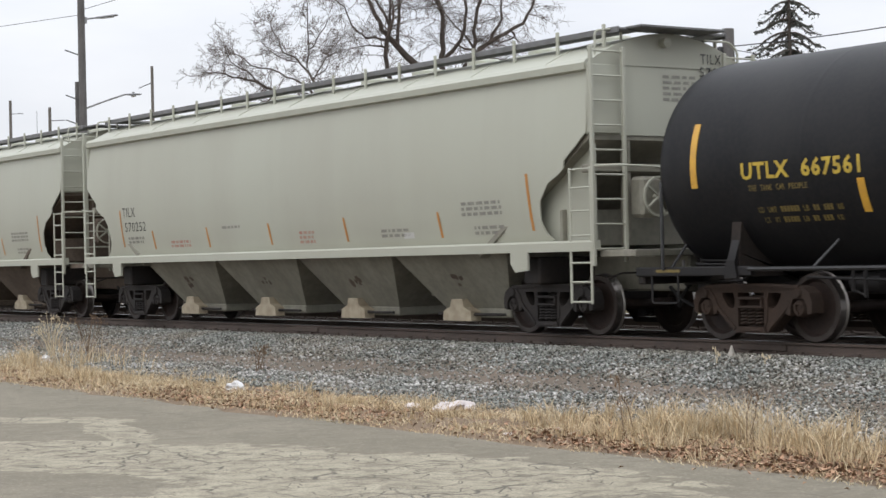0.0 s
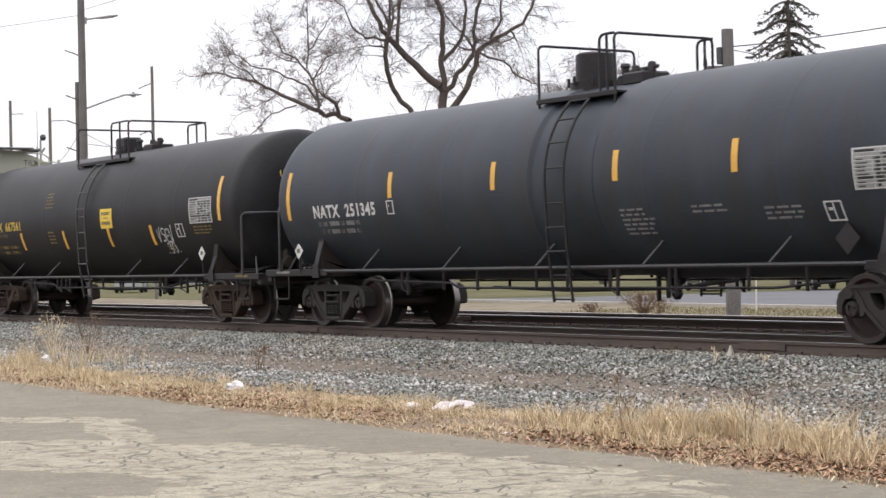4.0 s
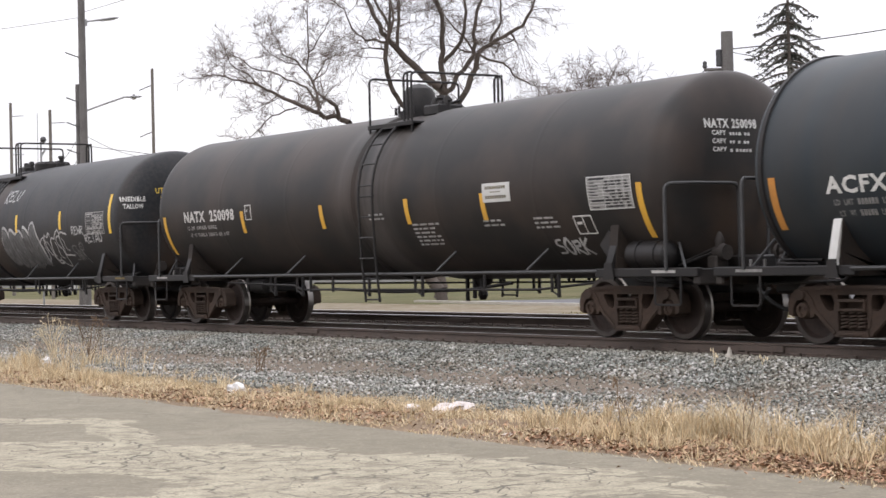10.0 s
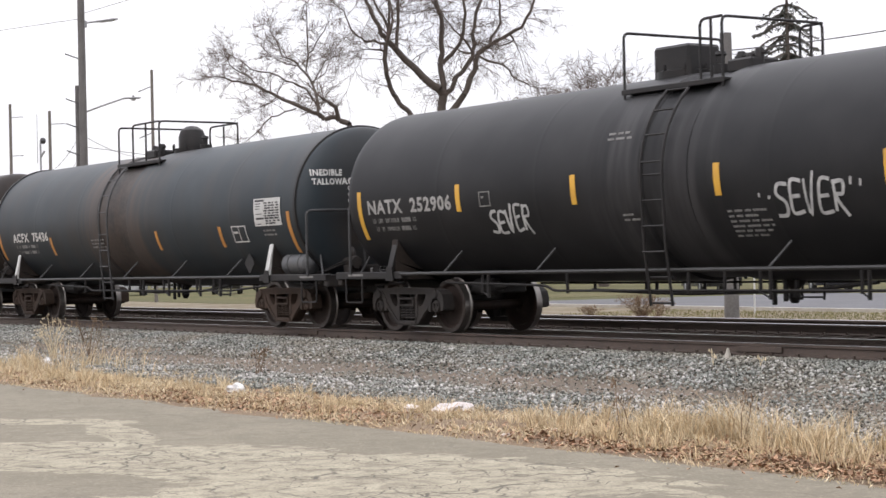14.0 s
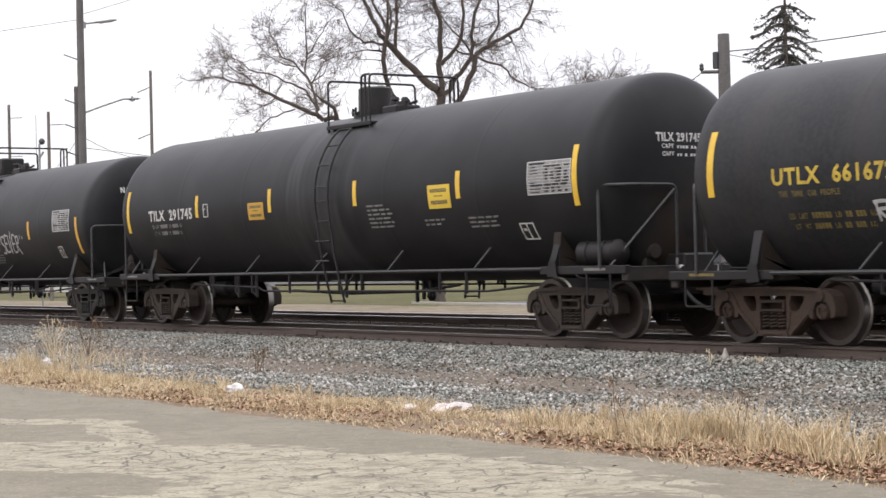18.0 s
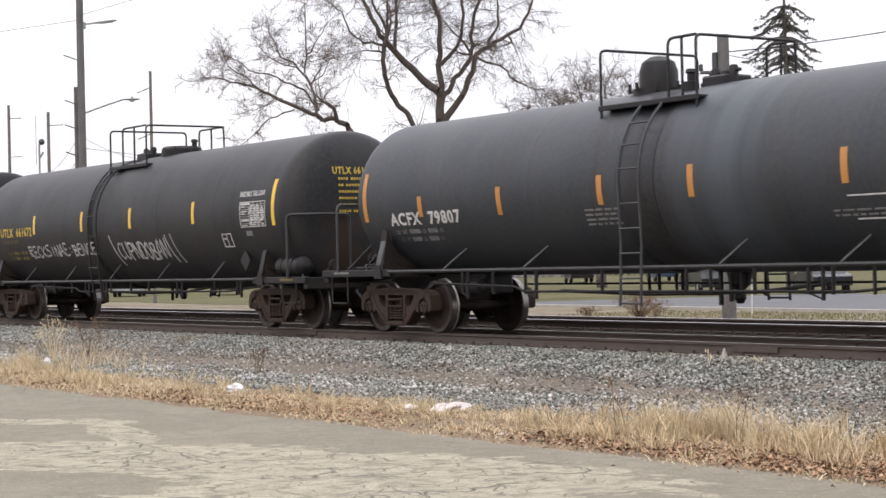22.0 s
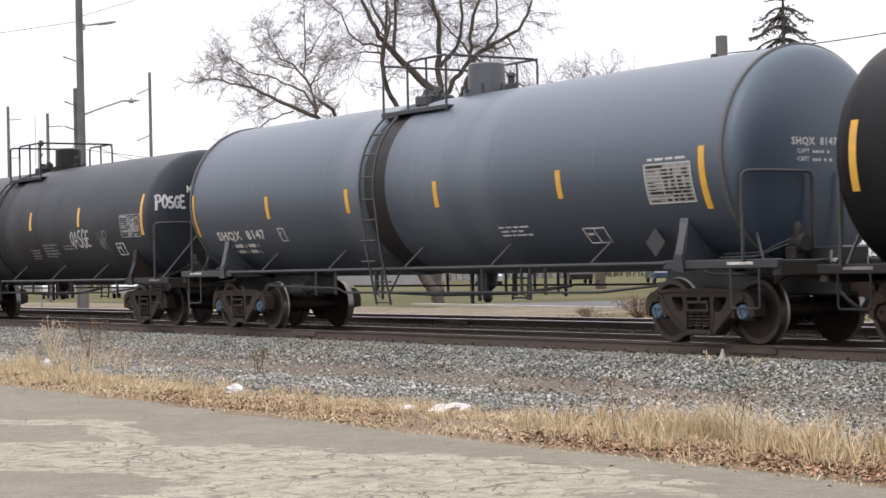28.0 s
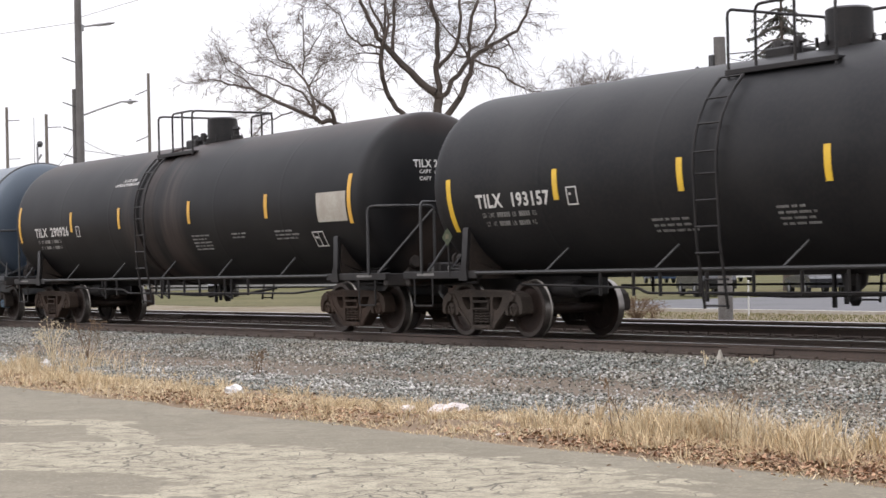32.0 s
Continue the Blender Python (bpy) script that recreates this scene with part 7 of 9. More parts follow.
    if spec.get("reservoir"):
        x = L / 2 + spec["reservoir"]
        s = Shape().lathe([(-0.5, 0.0), (-0.46, 0.14), (-0.40, 0.2), (0.40, 0.2), (0.46, 0.14), (0.5, 0.0)], "x", 18, (x, -1.12, sill + 0.23))
        for q in (-0.2, 0.2):
            s.lathe([(q - 0.03, 0.2), (q - 0.03, 0.212), (q + 0.03, 0.212), (q + 0.03, 0.2)], "x", 18, (x, -1.12, sill + 0.23))
        part("air_reservoir", s, spec.get("res_mat", frame_mat), car, "strapped air reservoir on the end deck")
    # air-brake valve, pipes and cocks on the end decks
    for k in (-1, 1):
        xv = k * (spec.get("deck_end", 8.85) - 0.55)
        s = Shape().lathe([(-0.2, 0.0), (-0.2, 0.11), (-0.12, 0.13), (-0.1, 0.09), (0.1, 0.09), (0.12, 0.13), (0.2, 0.11), (0.2, 0.0)], "x", 12, (xv, -0.55, sill + 0.24))
        s.box(xv - 0.1, xv + 0.1, -0.68, -0.42, sill, sill + 0.2, 0.03).lathe([(-0.12, 0.06), (0.0, 0.075), (0.1, 0.03), (0.12, 0.0)], "z", 10, (xv + 0.04, -0.55, sill + 0.42))
        part("brake_valve", s, M_truck_dark, car, "cast air-brake valve on the end deck")
        for q, up in ((0.0, 0.0), (0.09, 0.05)):
            run = [(xv - k * 1.0, -1.02 + q, sill + 0.06 + up), (xv - k * 0.25, -1.02 + q, sill + 0.07 + up), (xv - k * 0.1, -0.7, sill + 0.2 + up), (xv, -0.55, sill + 0.26 + up)]
            part("valve_pipe", Shape().tube(bent(run, 0.08), 0.019, 6), frame_mat, car, "thin air pipe to the brake valve")
        xc = k * (spec.get("coupler", 9.15) - 0.28)
        part("angle_cock", Shape().lathe([(-0.07, 0.03), (-0.05, 0.05), (0.05, 0.05), (0.07, 0.03)], "x", 10, (xc, -0.42, sill - 0.02)).box(xc - 0.015, xc + 0.015, -0.48, -0.44, sill + 0.02, sill + 0.13, 0.005),
             M_silver, car, "worn bright angle cock")
        stir = [(xv - k * 0.35, -1.43, sill - 0.05), (xv - k * 0.35, -1.43, 0.52), (xv + k * 0.2, -1.43, 0.52), (xv + k * 0.2, -1.43, sill - 0.05)]
        part("stirrup", Shape().tube(bent(stir, 0.05), 0.016, 6), frame_mat, car, "bent bar stirrup below the deck")
    if spec.get("brake_wheel"):
        k = spec["brake_wheel"]
        m, x = spec.get("brake_mat", frame_mat), (xa - depth + 0.25 if k < 0 else xb + depth + 0.12)
        s = Shape().lathe([(-0.02, 0.26), (-0.02, 0.29), (0.02, 0.29), (0.02, 0.26)], "x", 20, (x, -0.75, sill + 0.75), closed=True)
        for q in range(5):
            a = q * 1.2566
            s.tube([(x, -0.75, sill + 0.75), (x, -0.75 + 0.27 * math.cos(a), sill + 0.75 + 0.27 * math.sin(a))], 0.014, 5)
        s.tube([(x, -0.75, sill + 0.75), (x - k * 0.3, -0.75, sill + 0.75)], 0.03, 6)
        part("brake_wheel", s, m, car, "spoked hand-brake wheel")
        q0, q1 = sorted((x - k * 0.05, x - k * 0.3))
        part("brake_gear_box", Shape().box(q0, q1, -0.9, -0.55, sill + 0.45, sill + 0.95, 0.04).box(q0 + 0.06, q1 - 0.06, -0.8, -0.66, sill, sill + 0.5, 0.01), m, car, "hand-brake gear housing on its post")

    # ladder: up the side, then over the shoulder
    for e in (-1, 1):
        lad = Shape()
        for dx in (-0.23, 0.23):
            foot = xl + dx + (0.22 if spec.get("splay") else 0.0)
            pts = [(foot, e * 1.47, 0.52), (xl + dx + (0.12 if spec.get("splay") else 0), e * (r + 0.05), sill + 0.35), (xl + dx, e * (r + 0.09), zc - 0.1)]
            pts += [(xl + dx, e * (r + 0.09) * math.cos(radians(d)), zc + (r + 0.09) * math.sin(radians(d))) for d in range(0, 56, 8)]
            lad.tube(pts, 0.022, 6)
        part("ladder_rail", lad, spec.get("ladder_mat", M_frame), car, "pair of ladder rails following the shell")
        z = 0.56
        rungs = []
        while z < zc:
            rungs.append((e * (r + 0.07 if z > sill else 1.46), z, 0.22 if (spec.get("splay") and z < sill) else 0.0))
            z += 0.36
        for d in (6, 20, 34, 48):
            rungs.append((e * (r + 0.09) * math.cos(radians(d)), zc + (r + 0.09) * math.sin(radians(d)), 0.0))
        for y, z, o in rungs:
            part("rung", Shape().tube([(xl - 0.24 + o, y, z), (xl + 0.24 + o, y, z)], 0.016, 6), spec.get("ladder_mat", M_frame), car)
        if spec.get("splay"):
            part("ladder_stay", Shape().tube([(xl + 0.45, e * 1.47, 0.75), (xl + 0.75, e * 1.42, sill)], 0.016, 6), frame_mat, car, "ladder stay")

    # platform, railing and fittings on top
    pz = top - 0.24
    (x0, x2), x1 = spec["plat"], xl + 0.36
    for e in (-1, 1):
        part("platform", Shape().box(x0 - 0.05, x2 + 0.05, e * 0.98 - 0.02 if e > 0 else -1.0, 1.0 if e > 0 else -0.96, pz - 0.06, pz + 0.02, 0.01)
             .box(x0, x2, min(e * 0.62, e * 0.97), max(e * 0.62, e * 0.97), pz - 0.02, pz + 0.015, 0.005), frame_mat, car, "grated steel platform beside the manway")
    rz = top + spec.get("rail_up", 0.62)
    tubes = []
    for x in (x0, x2):
        tubes.append(bent([(x, -0.97, pz - 0.2), (x, -0.97, rz), (x, 0.97, rz), (x, 0.97, pz - 0.2)], 0.1))
    for e in (-1, 1):
        tubes.append(bent([(x1, e * 0.97, pz - 0.05), (x1, e * 0.97, rz), (x2, e * 0.97, rz)], 0.12))
        tubes.append([((x1 + x2) / 2, e * 0.97, pz - 0.05), ((x1 + x2) / 2, e * 0.97, rz)])
    for t in tubes:
        part("railing", Shape().tube(t, 0.022, 7), frame_mat, car, "tube safety railing on top")
    mx = spec["manway_x"]
    kind = spec.get("manway", "drum")
    if kind == "drum":
        s = Shape().lathe([(top - 0.12, 0.42), (top + 0.06, 0.42), (top + 0.06, 0.33), (top + 0.5, 0.32), (top + 0.53, 0.27), (top + 0.53, 0.0)], "z", 24, (mx, 0, 0))
    elif kind == "dome":
        s = Shape().lathe([(top - 0.12, 0.40), (top + 0.05, 0.40), (top + 0.05, 0.30), (top + 0.32, 0.30), (top + 0.46, 0.25), (top + 0.54, 0.13), (top + 0.56, 0.0)], "z", 24, (mx, 0, 0))
    elif kind == "box":
        q = spec.get("box_size", 0.40)
        s = Shape().box(mx - q, mx + q, -q * 0.8, q * 0.8, top - 0.1, top + 0.20 + 0.6 * q, 0.04).lathe([(top - 0.1, q * 1.15), (top + 0.05, q * 1.15), (top + 0.07, q)], "z", 20, (mx, 0, 0))
    else:
        s = Shape().lathe([(top - 0.12, 0.46), (top + 0.1, 0.46), (top + 0.16, 0.40), (top + 0.18, 0.0)], "z", 24, (mx, 0, 0))
    house = part("manway_housing", s, spec.get("manway_mat", frame_mat), car, "manway housing on top of the tank")
    s = Shape()
    for k in range(8):
        a = k * 0.785
        s.tube([(mx + 0.44 * math.cos(a), 0.44 * math.sin(a), top), (mx + 0.44 * math.cos(a), 0.44 * math.sin(a), top + 0.14)], 0.025, 5)
    tagged(part("eye_bolts", s, frame_mat, house, "hinged eye bolts", 0), kind="stuff")
    s = Shape().lathe([(top - 0.08, 0.12), (top + 0.08, 0.12), (top + 0.09, 0.06), (top + 0.2, 0.06), (top + 0.22, 0.09), (top + 0.27, 0.07), (top + 0.28, 0.0)], "z", 14, (spec.get("valve_x", mx + 0.85), -0.1, 0))
    part("safety_valve", s, frame_mat, car, "small relief valve")
    s = Shape().lathe([(top - 0.08, 0.24), (top + 0.06, 0.24), (top + 0.1, 0.2), (top + 0.1, 0.0)], "z", 16, ((x0 + x2) / 2 + 0.1, 0.3, 0)).tube([((x0 + x2) / 2 - 0.15, 0.3, top + 0.14), ((x0 + x2) / 2 + 0.35, 0.3, top + 0.2)], 0.03, 6)
    part("fill_cover", s, frame_mat, car, "hinged fill-hole cover")
    fx = x0 + 0.3 if abs(mx - x0) > 0.75 else x2 - 0.35
    s = Shape().box(fx - 0.26, fx + 0.26, -0.34, 0.2, top - 0.1, top + 0.1, 0.03)
    for q, h_ in ((-0.18, 0.22), (0.02, 0.17), (0.2, 0.24)):
        s.lathe([(top, 0.07), (top + h_ - 0.03, 0.07), (top + h_, 0.05), (top + h_, 0.0)], "z", 10, (fx + q, -0.12, 0))
    s.tube([(fx - 0.3, -0.12, top + 0.14), (fx + 0.34, -0.12, top + 0.16)], 0.03, 6)
    part("valve_manifold", s, frame_mat, car, "low valve manifold with a pipe")
    if spec.get("second_valve"):
        s = Shape().lathe([(top - 0.08, 0.1), (top + 0.2, 0.1), (top + 0.21, 0.15), (top + 0.3, 0.15), (top + 0.31, 0.0)], "z", 14, (x0 + 0.1, 0, 0))
        part("vent_valve", s, spec.get("manway_mat", M_truck), car, "rusty vent valve")

    # marks
    tape = spec.get("tape", M_yellow)
    for x, d1, d0 in spec["stripes"]:
        part("reflective_stripe", patch(Shape(), skin, x - 0.06, x + 0.06, d0, d1, 0.006, 6), tape, car, "yellow reflective stripe", 20)
    ink = spec.get("ink", M_white)
    dim = spec.get("dim", M_white_dim)
    tx0, tx1, td = spec["text_at"]
    body = spec["text"].replace(" ", "  ")
    write(car, skin, body, tx0, tx1, td, spec.get("text_h", 0.235), ink, "large stencilled car number")
    gap = math.degrees(0.15 / r)
    lines = spec.get("lines") or [("LD", "LMT", 6, "LB", 5, "KG"), ("LT", "WT", 5, "LB", 5, "KG")]
    for k, words in enumerate(lines):
        data_line(car, skin, tx0 + 0.1 + 0.05 * k, td - math.degrees(0.07 / r) - gap * k, 0.08, words, dim)
    for k, a in enumerate(spec.get("texts", ())):
        write(car, skin, *a)
    for k, a in enumerate(spec.get("small", ())):
        bars(car, skin, *a, dim, "block of small stencilled lettering", spec["seed"] + 10 + k)
    for a in spec.get("charts", ()):
        data_table(car, skin, a[0], a[1], a[2], a[3], a[4], spec["seed"] + 5, "stencilled test-data chart", a[5] if len(a) > 5 else None)
    for a in spec.get("boxes", ()):
        boxed_mark(car, skin, *a)
    for x0_, x1_, d0_, d1_, m in spec.get("outlines", ()):
        s = patch(patch(Shape(), skin, x0_, x1_, d0_, d0_ + 0.8, 0.006, 1), skin, x0_ - 0.05, x1_, d1_ - 0.8, d1_, 0.006, 1)
        part("boxed_mark", s, m, car, "pair of white ruled lines", 0)
    for x0_, x1_, d0_, d1_, m, lb in spec.get("panels", ()):
        p = part("panel", patch(Shape(), skin, x0_, x1_, d0_, d1_, 0.008, 4), m, car, lb, 20)
        if "blank" not in lb and d1_ - d0_ > 6:
            ink, wd, hg = Shape(), x1_ - x0_, d1_ - d0_
            for v, hh, u0, u1, n_ in ((0.68, 0.16, 0.12, 0.88, 9), (0.50, 0.06, 0.3, 0.7, 4), (0.18, 0.17, 0.12, 0.88, 9)):
                for q in range(n_):
                    ua = u0 + (u1 - u0) * q / n_
                    patch(ink, skin, x0_ + wd * ua, x0_ + wd * (ua + (u1 - u0) / n_ * 0.7), d0_ + hg * v, d0_ + hg * (v + hh), 0.011, 1)
            tagged(part("small_print", ink, M_worn_ink, p, "worn dark lines of print", 0), kind="stuff")
    for x, d in spec.get("placards", ()):
        q = skin.at(x, d, 0.05)
        q = (x, -math.sqrt(r * r - (q[2] + 0.16 - zc) ** 2) - 0.02, q[2])
        s = Shape().prism([(x - 0.21, q[2]), (x, q[2] + 0.21), (x + 0.21, q[2]), (x, q[2] - 0.21)], "y", q[1] - 0.015, q[1])
        part("placard", s, spec.get("placard_mat", frame_mat), car, "diamond placard plate", 0)
    for x, z, *own in spec.get("white_placards", ()):
        s = Shape().prism([(x - 0.15, z), (x, z + 0.15), (x + 0.15, z), (x, z - 0.15)], "y", -1.475, -1.465)
        pl = part("placard", s, own[0] if own else M_panel_white, car, "dull green diamond placard" if own else "white diamond hazard placard", 0)
        part("placard_mark", Shape().box(x - 0.05, x + 0.05, -1.479, -1.4755, z - 0.03, z + 0.05), M_worn_ink, pl, "dark mark on the placard", 0)
        part("placard_holder", Shape().tube([(x, -1.455, z - 0.14), (x, -1.43, sill - 0.05)], 0.018, 6), frame_mat, car, "thin placard stem", 0)
    for a in spec.get("tags", ()):
        tag(car, skin, *a)
    for a in spec.get("head_tags", ()):
        tag(car, Head(r, zc, xb, depth, power), *a)
    for a in spec.get("pieces", ()):
        bubble_piece(car, skin, *a)
    for a in spec.get("head_texts", ()):
        head_write(car, skin, a[0], xb, depth, power, *a[1:])
    for k in (-1, 1):
        add_bogie(car, k * L / 2, truck, spec.get("cap"))
    train.append((car, place))
    return car


# ---- the covered hopper
def hopper_half():
    """Half section of the body, from the sill up to the ridge: (y, z)."""
    return [(1.45, 1.30), (1.51, 1.5), (1.575, 1.9), (1.612, 2.35), (1.618, 2.75), (1.595, 3.2), (1.555, 3.6), (1.51, 3.93)]


def hopper_car(place, number, label, seed, dark_mat=M_cream_dark):
    car = thing("covered_hopper", label, "railway car", (place, 0, 0), group="cars of the freight train")
    H = 9.16
    half = hopper_half()
    # body sheets: each side is a curved sheet whose ends are cut back below the end wall
    cut = [(1.30, 7.75), (1.45, 8.22), (1.55, 8.06), (1.75, 7.96), (2.05, 8.0), (2.30, 8.22), (2.42, 8.50), (2.50, 8.62), (2.62, 8.64), (2.80, 8.9), (2.97, 9.12), (3.0, H), (3.93, H)]
    zs = sorted({1.30, 1.38, 1.45, 1.5, 1.55, 1.65, 1.75, 1.9, 2.05, 2.2, 2.30, 2.42, 2.5, 2.62, 2.8, 2.97, 3.0, 3.3, 3.6, 3.8, 3.93})
    for e in (-1, 1):
        s = Shape()
        v, k = [], 2
        cols = 15
        for z in zs:
            y = float(np.interp(z, [p[1] for p in half], [p[0] for p in half]))
            xe = float(np.interp(z, [c[0] for c in cut], [c[1] for c in cut]))
            for i in range(cols):
                x = -xe + 2 * xe * i / (cols - 1)
                v.append((x, e * y, z))
        n0 = len(v)
        v += [(x, y - e * 0.02, z) for x, y, z in v]
        f = []
        for j in range(len(zs) - 1):
            for i in range(cols - 1):
                a = j * cols + i
                f += [(a, a + 1, a + cols + 1, a + cols), (n0 + a, n0 + a + cols, n0 + a + cols + 1, n0 + a + 1)]
            for a in (j * cols, j * cols + cols - 1):
                f.append((a, a + cols, n0 + a + cols, n0 + a))
        s.add(v, f)
        part("side_sheet", s, M_cream, car, "curved cream side sheet", 40)
        # top chord and side sill
        part("top_chord", Shape().prism([(e * 1.50, 3.90), (e * 1.60, 3.92), (e * 1.61, 4.02), (e * 1.55, 4.08), (e * 1.44, 4.08)], "x", -H, H), M_cream, car, "rolled top chord")
        part("side_sill", Shape().prism([(e * 1.48, 1.27), (e * 1.64, 1.27), (e * 1.64, 1.40), (e * 1.60, 1.43), (e * 1.48, 1.43)], "x", -9.3, 9.3), M_cream, car, "cream side sill channel")
        for k in (-1, 1):
            x = k * 7.5
            part("jacking_pad", Shape().prism([(x - 0.22, 1.28), (x + 0.22, 1.28), (x + 0.22, 1.0), (x - 0.1, 0.97), (x - 0.22, 1.1)], "y", e * 1.60, e * 1.64), M_cream, car, "jacking plate below the sill")
    # roof
    prof = [(y, 4.05 + 0.46 * (1 - (y / 1.52) ** 2)) for y in np.linspace(-1.52, 1.52, 17)]
    s = Shape()
    s.prism(prof + [(1.5, 4.0), (-1.5, 4.0)], "x", -H - 0.02, H + 0.02)
    part("roof", s, M_cream, car, "arched cream roof", 30)
    for i in range(9):
        x = -8.0 + 2.0 * i
        pr = [(y, z + 0.012) for y, z in prof]
        part("roof_rib", Shape().prism(pr + [(p[0], p[1] - 0.02) for p in pr[::-1]], "x", x - 0.04, x + 0.04), M_cream, car, "roof rib", 30)
    # end walls, slopes and end frames
    end = [(-1.59, 2.97), (-1.575, 3.6), (-1.55, 3.95)] + [(y, 4.05 + 0.46 * (1 - (y / 1.52) ** 2)) for y in np.linspace(-1.52, 1.52, 13)] + [(1.55, 3.95), (1.575, 3.6), (1.59, 2.97)]
    for k in (-1, 1):
        part("end_wall", Shape().prism(end, "x", min(k * H, k * (H - 0.03)), max(k * H, k * (H - 0.03))), M_cream, car, "cream end wall", 30)
        s = Shape()
        s.prism([(k * (H - 0.02), 3.0), (k * 6.3, 1.30), (k * 6.3, 1.20), (k * (H - 0.02), 2.9)], "y", -1.54, 1.54)
        part("slope_sheet", s, dark_mat, car, "shaded end slope sheet", 0)
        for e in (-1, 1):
            part("end_post", Shape().prism([(k * 8.95, 1.35), (k * 9.13, 1.35), (k * 9.13, 3.0), (k * 8.95, 3.0)], "y", e * 0.75, e * 0.8), dark_mat, car, "upright end post", 0)
        part("cross_brace", Shape().box(min(k * 8.9, k * 9.15), max(k * 8.9, k * 9.15), -1.5, 1.5, 2.42, 2.55, 0.02), dark_mat, car, "cross brace between the end posts", 0)
        part("cross_plate", Shape().box(min(k * 8.3, k * 8.36), max(k * 8.3, k * 8.36), -1.45, 1.45, 1.35, 1.9, 0.01), dark_mat, car, "low cross plate", 0)
        part("end_platform", Shape().box(min(k * 9.2, k * 10.0), max(k * 9.2, k * 10.0), -1.42, 1.42, 1.18, 1.28, 0.01), dark_mat, car, "end platform over the coupler")
        part("draft_sill", Shape().box(min(k * 6.2, k * 9.9), max(k * 6.2, k * 9.9), -0.33, 0.33, 0.66, 1.2, 0.03), dark_mat, car, "boxed draft sill")
        part("bolster_web", Shape().box(k * 7.49 - 0.2, k * 7.49 + 0.2, -1.4, 1.4, 0.78, 1.2, 0.03), M_truck_dark, car, "dark body bolster")
        # corner panel and ladders
        for e in (-1, 1):
            ye = e * 1.60
            part("corner_panel", Shape().box(min(k * 9.16, k * 9.2), max(k * 9.16, k * 9.2), min(e * 0.98, e * 1.58), max(e * 0.98, e * 1.58), 2.99, 4.0, 0.01), M_cream, car, "flat corner panel behind the ladder")
            s = Shape()
            for y in (e * 1.0, e * 1.6):
                s.box(min(k * 9.27, k * 9.33), max(k * 9.27, k * 9.33), y - 0.03, y + 0.03, 1.05 if abs(y) > 1.2 else 1.1, 4.25, 0.01)
            part("end_ladder", s, M_cream, car, "cream end ladder stiles")
            for z in np.arange(1.3, 4.2, 0.36):
                part("rung", Shape().tube([(k * 9.3, e * 1.0, z), (k * 9.3, e * 1.6, z)], 0.017, 6), M_cream, car)
            s = Shape()
            s.box(k * 8.77 - 0.025, k * 8.77 + 0.025, ye - 0.03 if e < 0 else ye, ye if e < 0 else ye + 0.03, 0.5, 2.5, 0.01)
            s.box(k * 9.25 - 0.025, k * 9.25 + 0.025, ye - 0.03 if e < 0 else ye, ye if e < 0 else ye + 0.03, 0.5, 2.5, 0.01)
            part("side_ladder", s, M_cream, car, "cream side ladder stiles")
            for z in (0.53, 0.82, 1.1, 1.5, 1.86, 2.2, 2.47):
                part("rung", Shape().tube([(k * 8.75, ye * 1.01, z), (k * 9.27, ye * 1.01, z)], 0.017, 6), M_cream, car)
        part("grab_rail", Shape().tube(bent([(k * 9.35, -1.6, 2.5), (k * 9.75, -1.5, 2.5), (k * 9.85, -0.3, 2.45), (k * 9.85, -0.3, 1.3)], 0.15), 0.02, 6), M_cream, car, "grab rail across the end")
        part("grab_rail", Shape().tube(bent([(k * 9.22, 1.35, 4.1), (k * 9.22, 1.35, 4.3), (k * 9.3, 1.1, 4.42), (k * 9.3, 0.6, 4.42)], 0.1), 0.02, 6), M_cream, car, "roof corner grab rail")
        part("roof_handle", Shape().tube(bent([(k * 9.1, -1.35, 4.12), (k * 9.1, -1.35, 4.5), (k * 9.1, -0.85, 4.56), (k * 9.1, -0.85, 4.36)], 0.08), 0.018, 6), M_cream, car, "bent roof handhold")
        add_coupler(car, k * 9.75, k, M_truck_dark)
    s = Shape().lathe([(-0.02, 0.27), (-0.02, 0.3), (0.02, 0.3), (0.02, 0.27)], "x", 20, (9.62, -0.62, 2.05), closed=True)
    for j in range(5):
        a = j * 1.2566
        s.tube([(9.62, -0.62, 2.05), (9.62, -0.62 + 0.28 * math.cos(a), 2.05 + 0.28 * math.sin(a))], 0.022, 5)
    s.tube([(9.62, -0.62, 2.05), (9.2, -0.62, 2.05)], 0.035, 8)
    part("brake_wheel", s, M_cream, car, "cream spoked hand-brake wheel")
    part("brake_gear_box", Shape().box(9.2, 9.5, -0.85, -0.45, 1.75, 2.35, 0.05), dark_mat, car, "hand-brake gear housing")
    part("vent_cap", Shape().lathe([(9.15, 0.075), (9.3, 0.075), (9.32, 0.0)], "x", 16, (0, -0.12, 4.36)), M_cream, car, "round vent cap")
    # running boards along the roof edges, their brackets, and hatches
    for e in (-1, 1):
        part("running_board", Shape().box(-9.3, 9.3, min(e * 0.62, e * 1.04), max(e * 0.62, e * 1.04), 4.50, 4.545, 0.01).box(-9.3, 9.3, min(e * 1.04, e * 1.07), max(e * 1.04, e * 1.07), 4.47, 4.56, 0.006),
             M_board, car, "grated running board along the roof")
        for i in range(17):
            x = -9.0 + 18.0 * i / 16
            part("board_bracket", Shape().box(x - 0.03, x + 0.03, min(e * 1.075, e * 1.11), max(e * 1.075, e * 1.11), 4.18, 4.62, 0.006), M_cream, car, "cream board bracket")
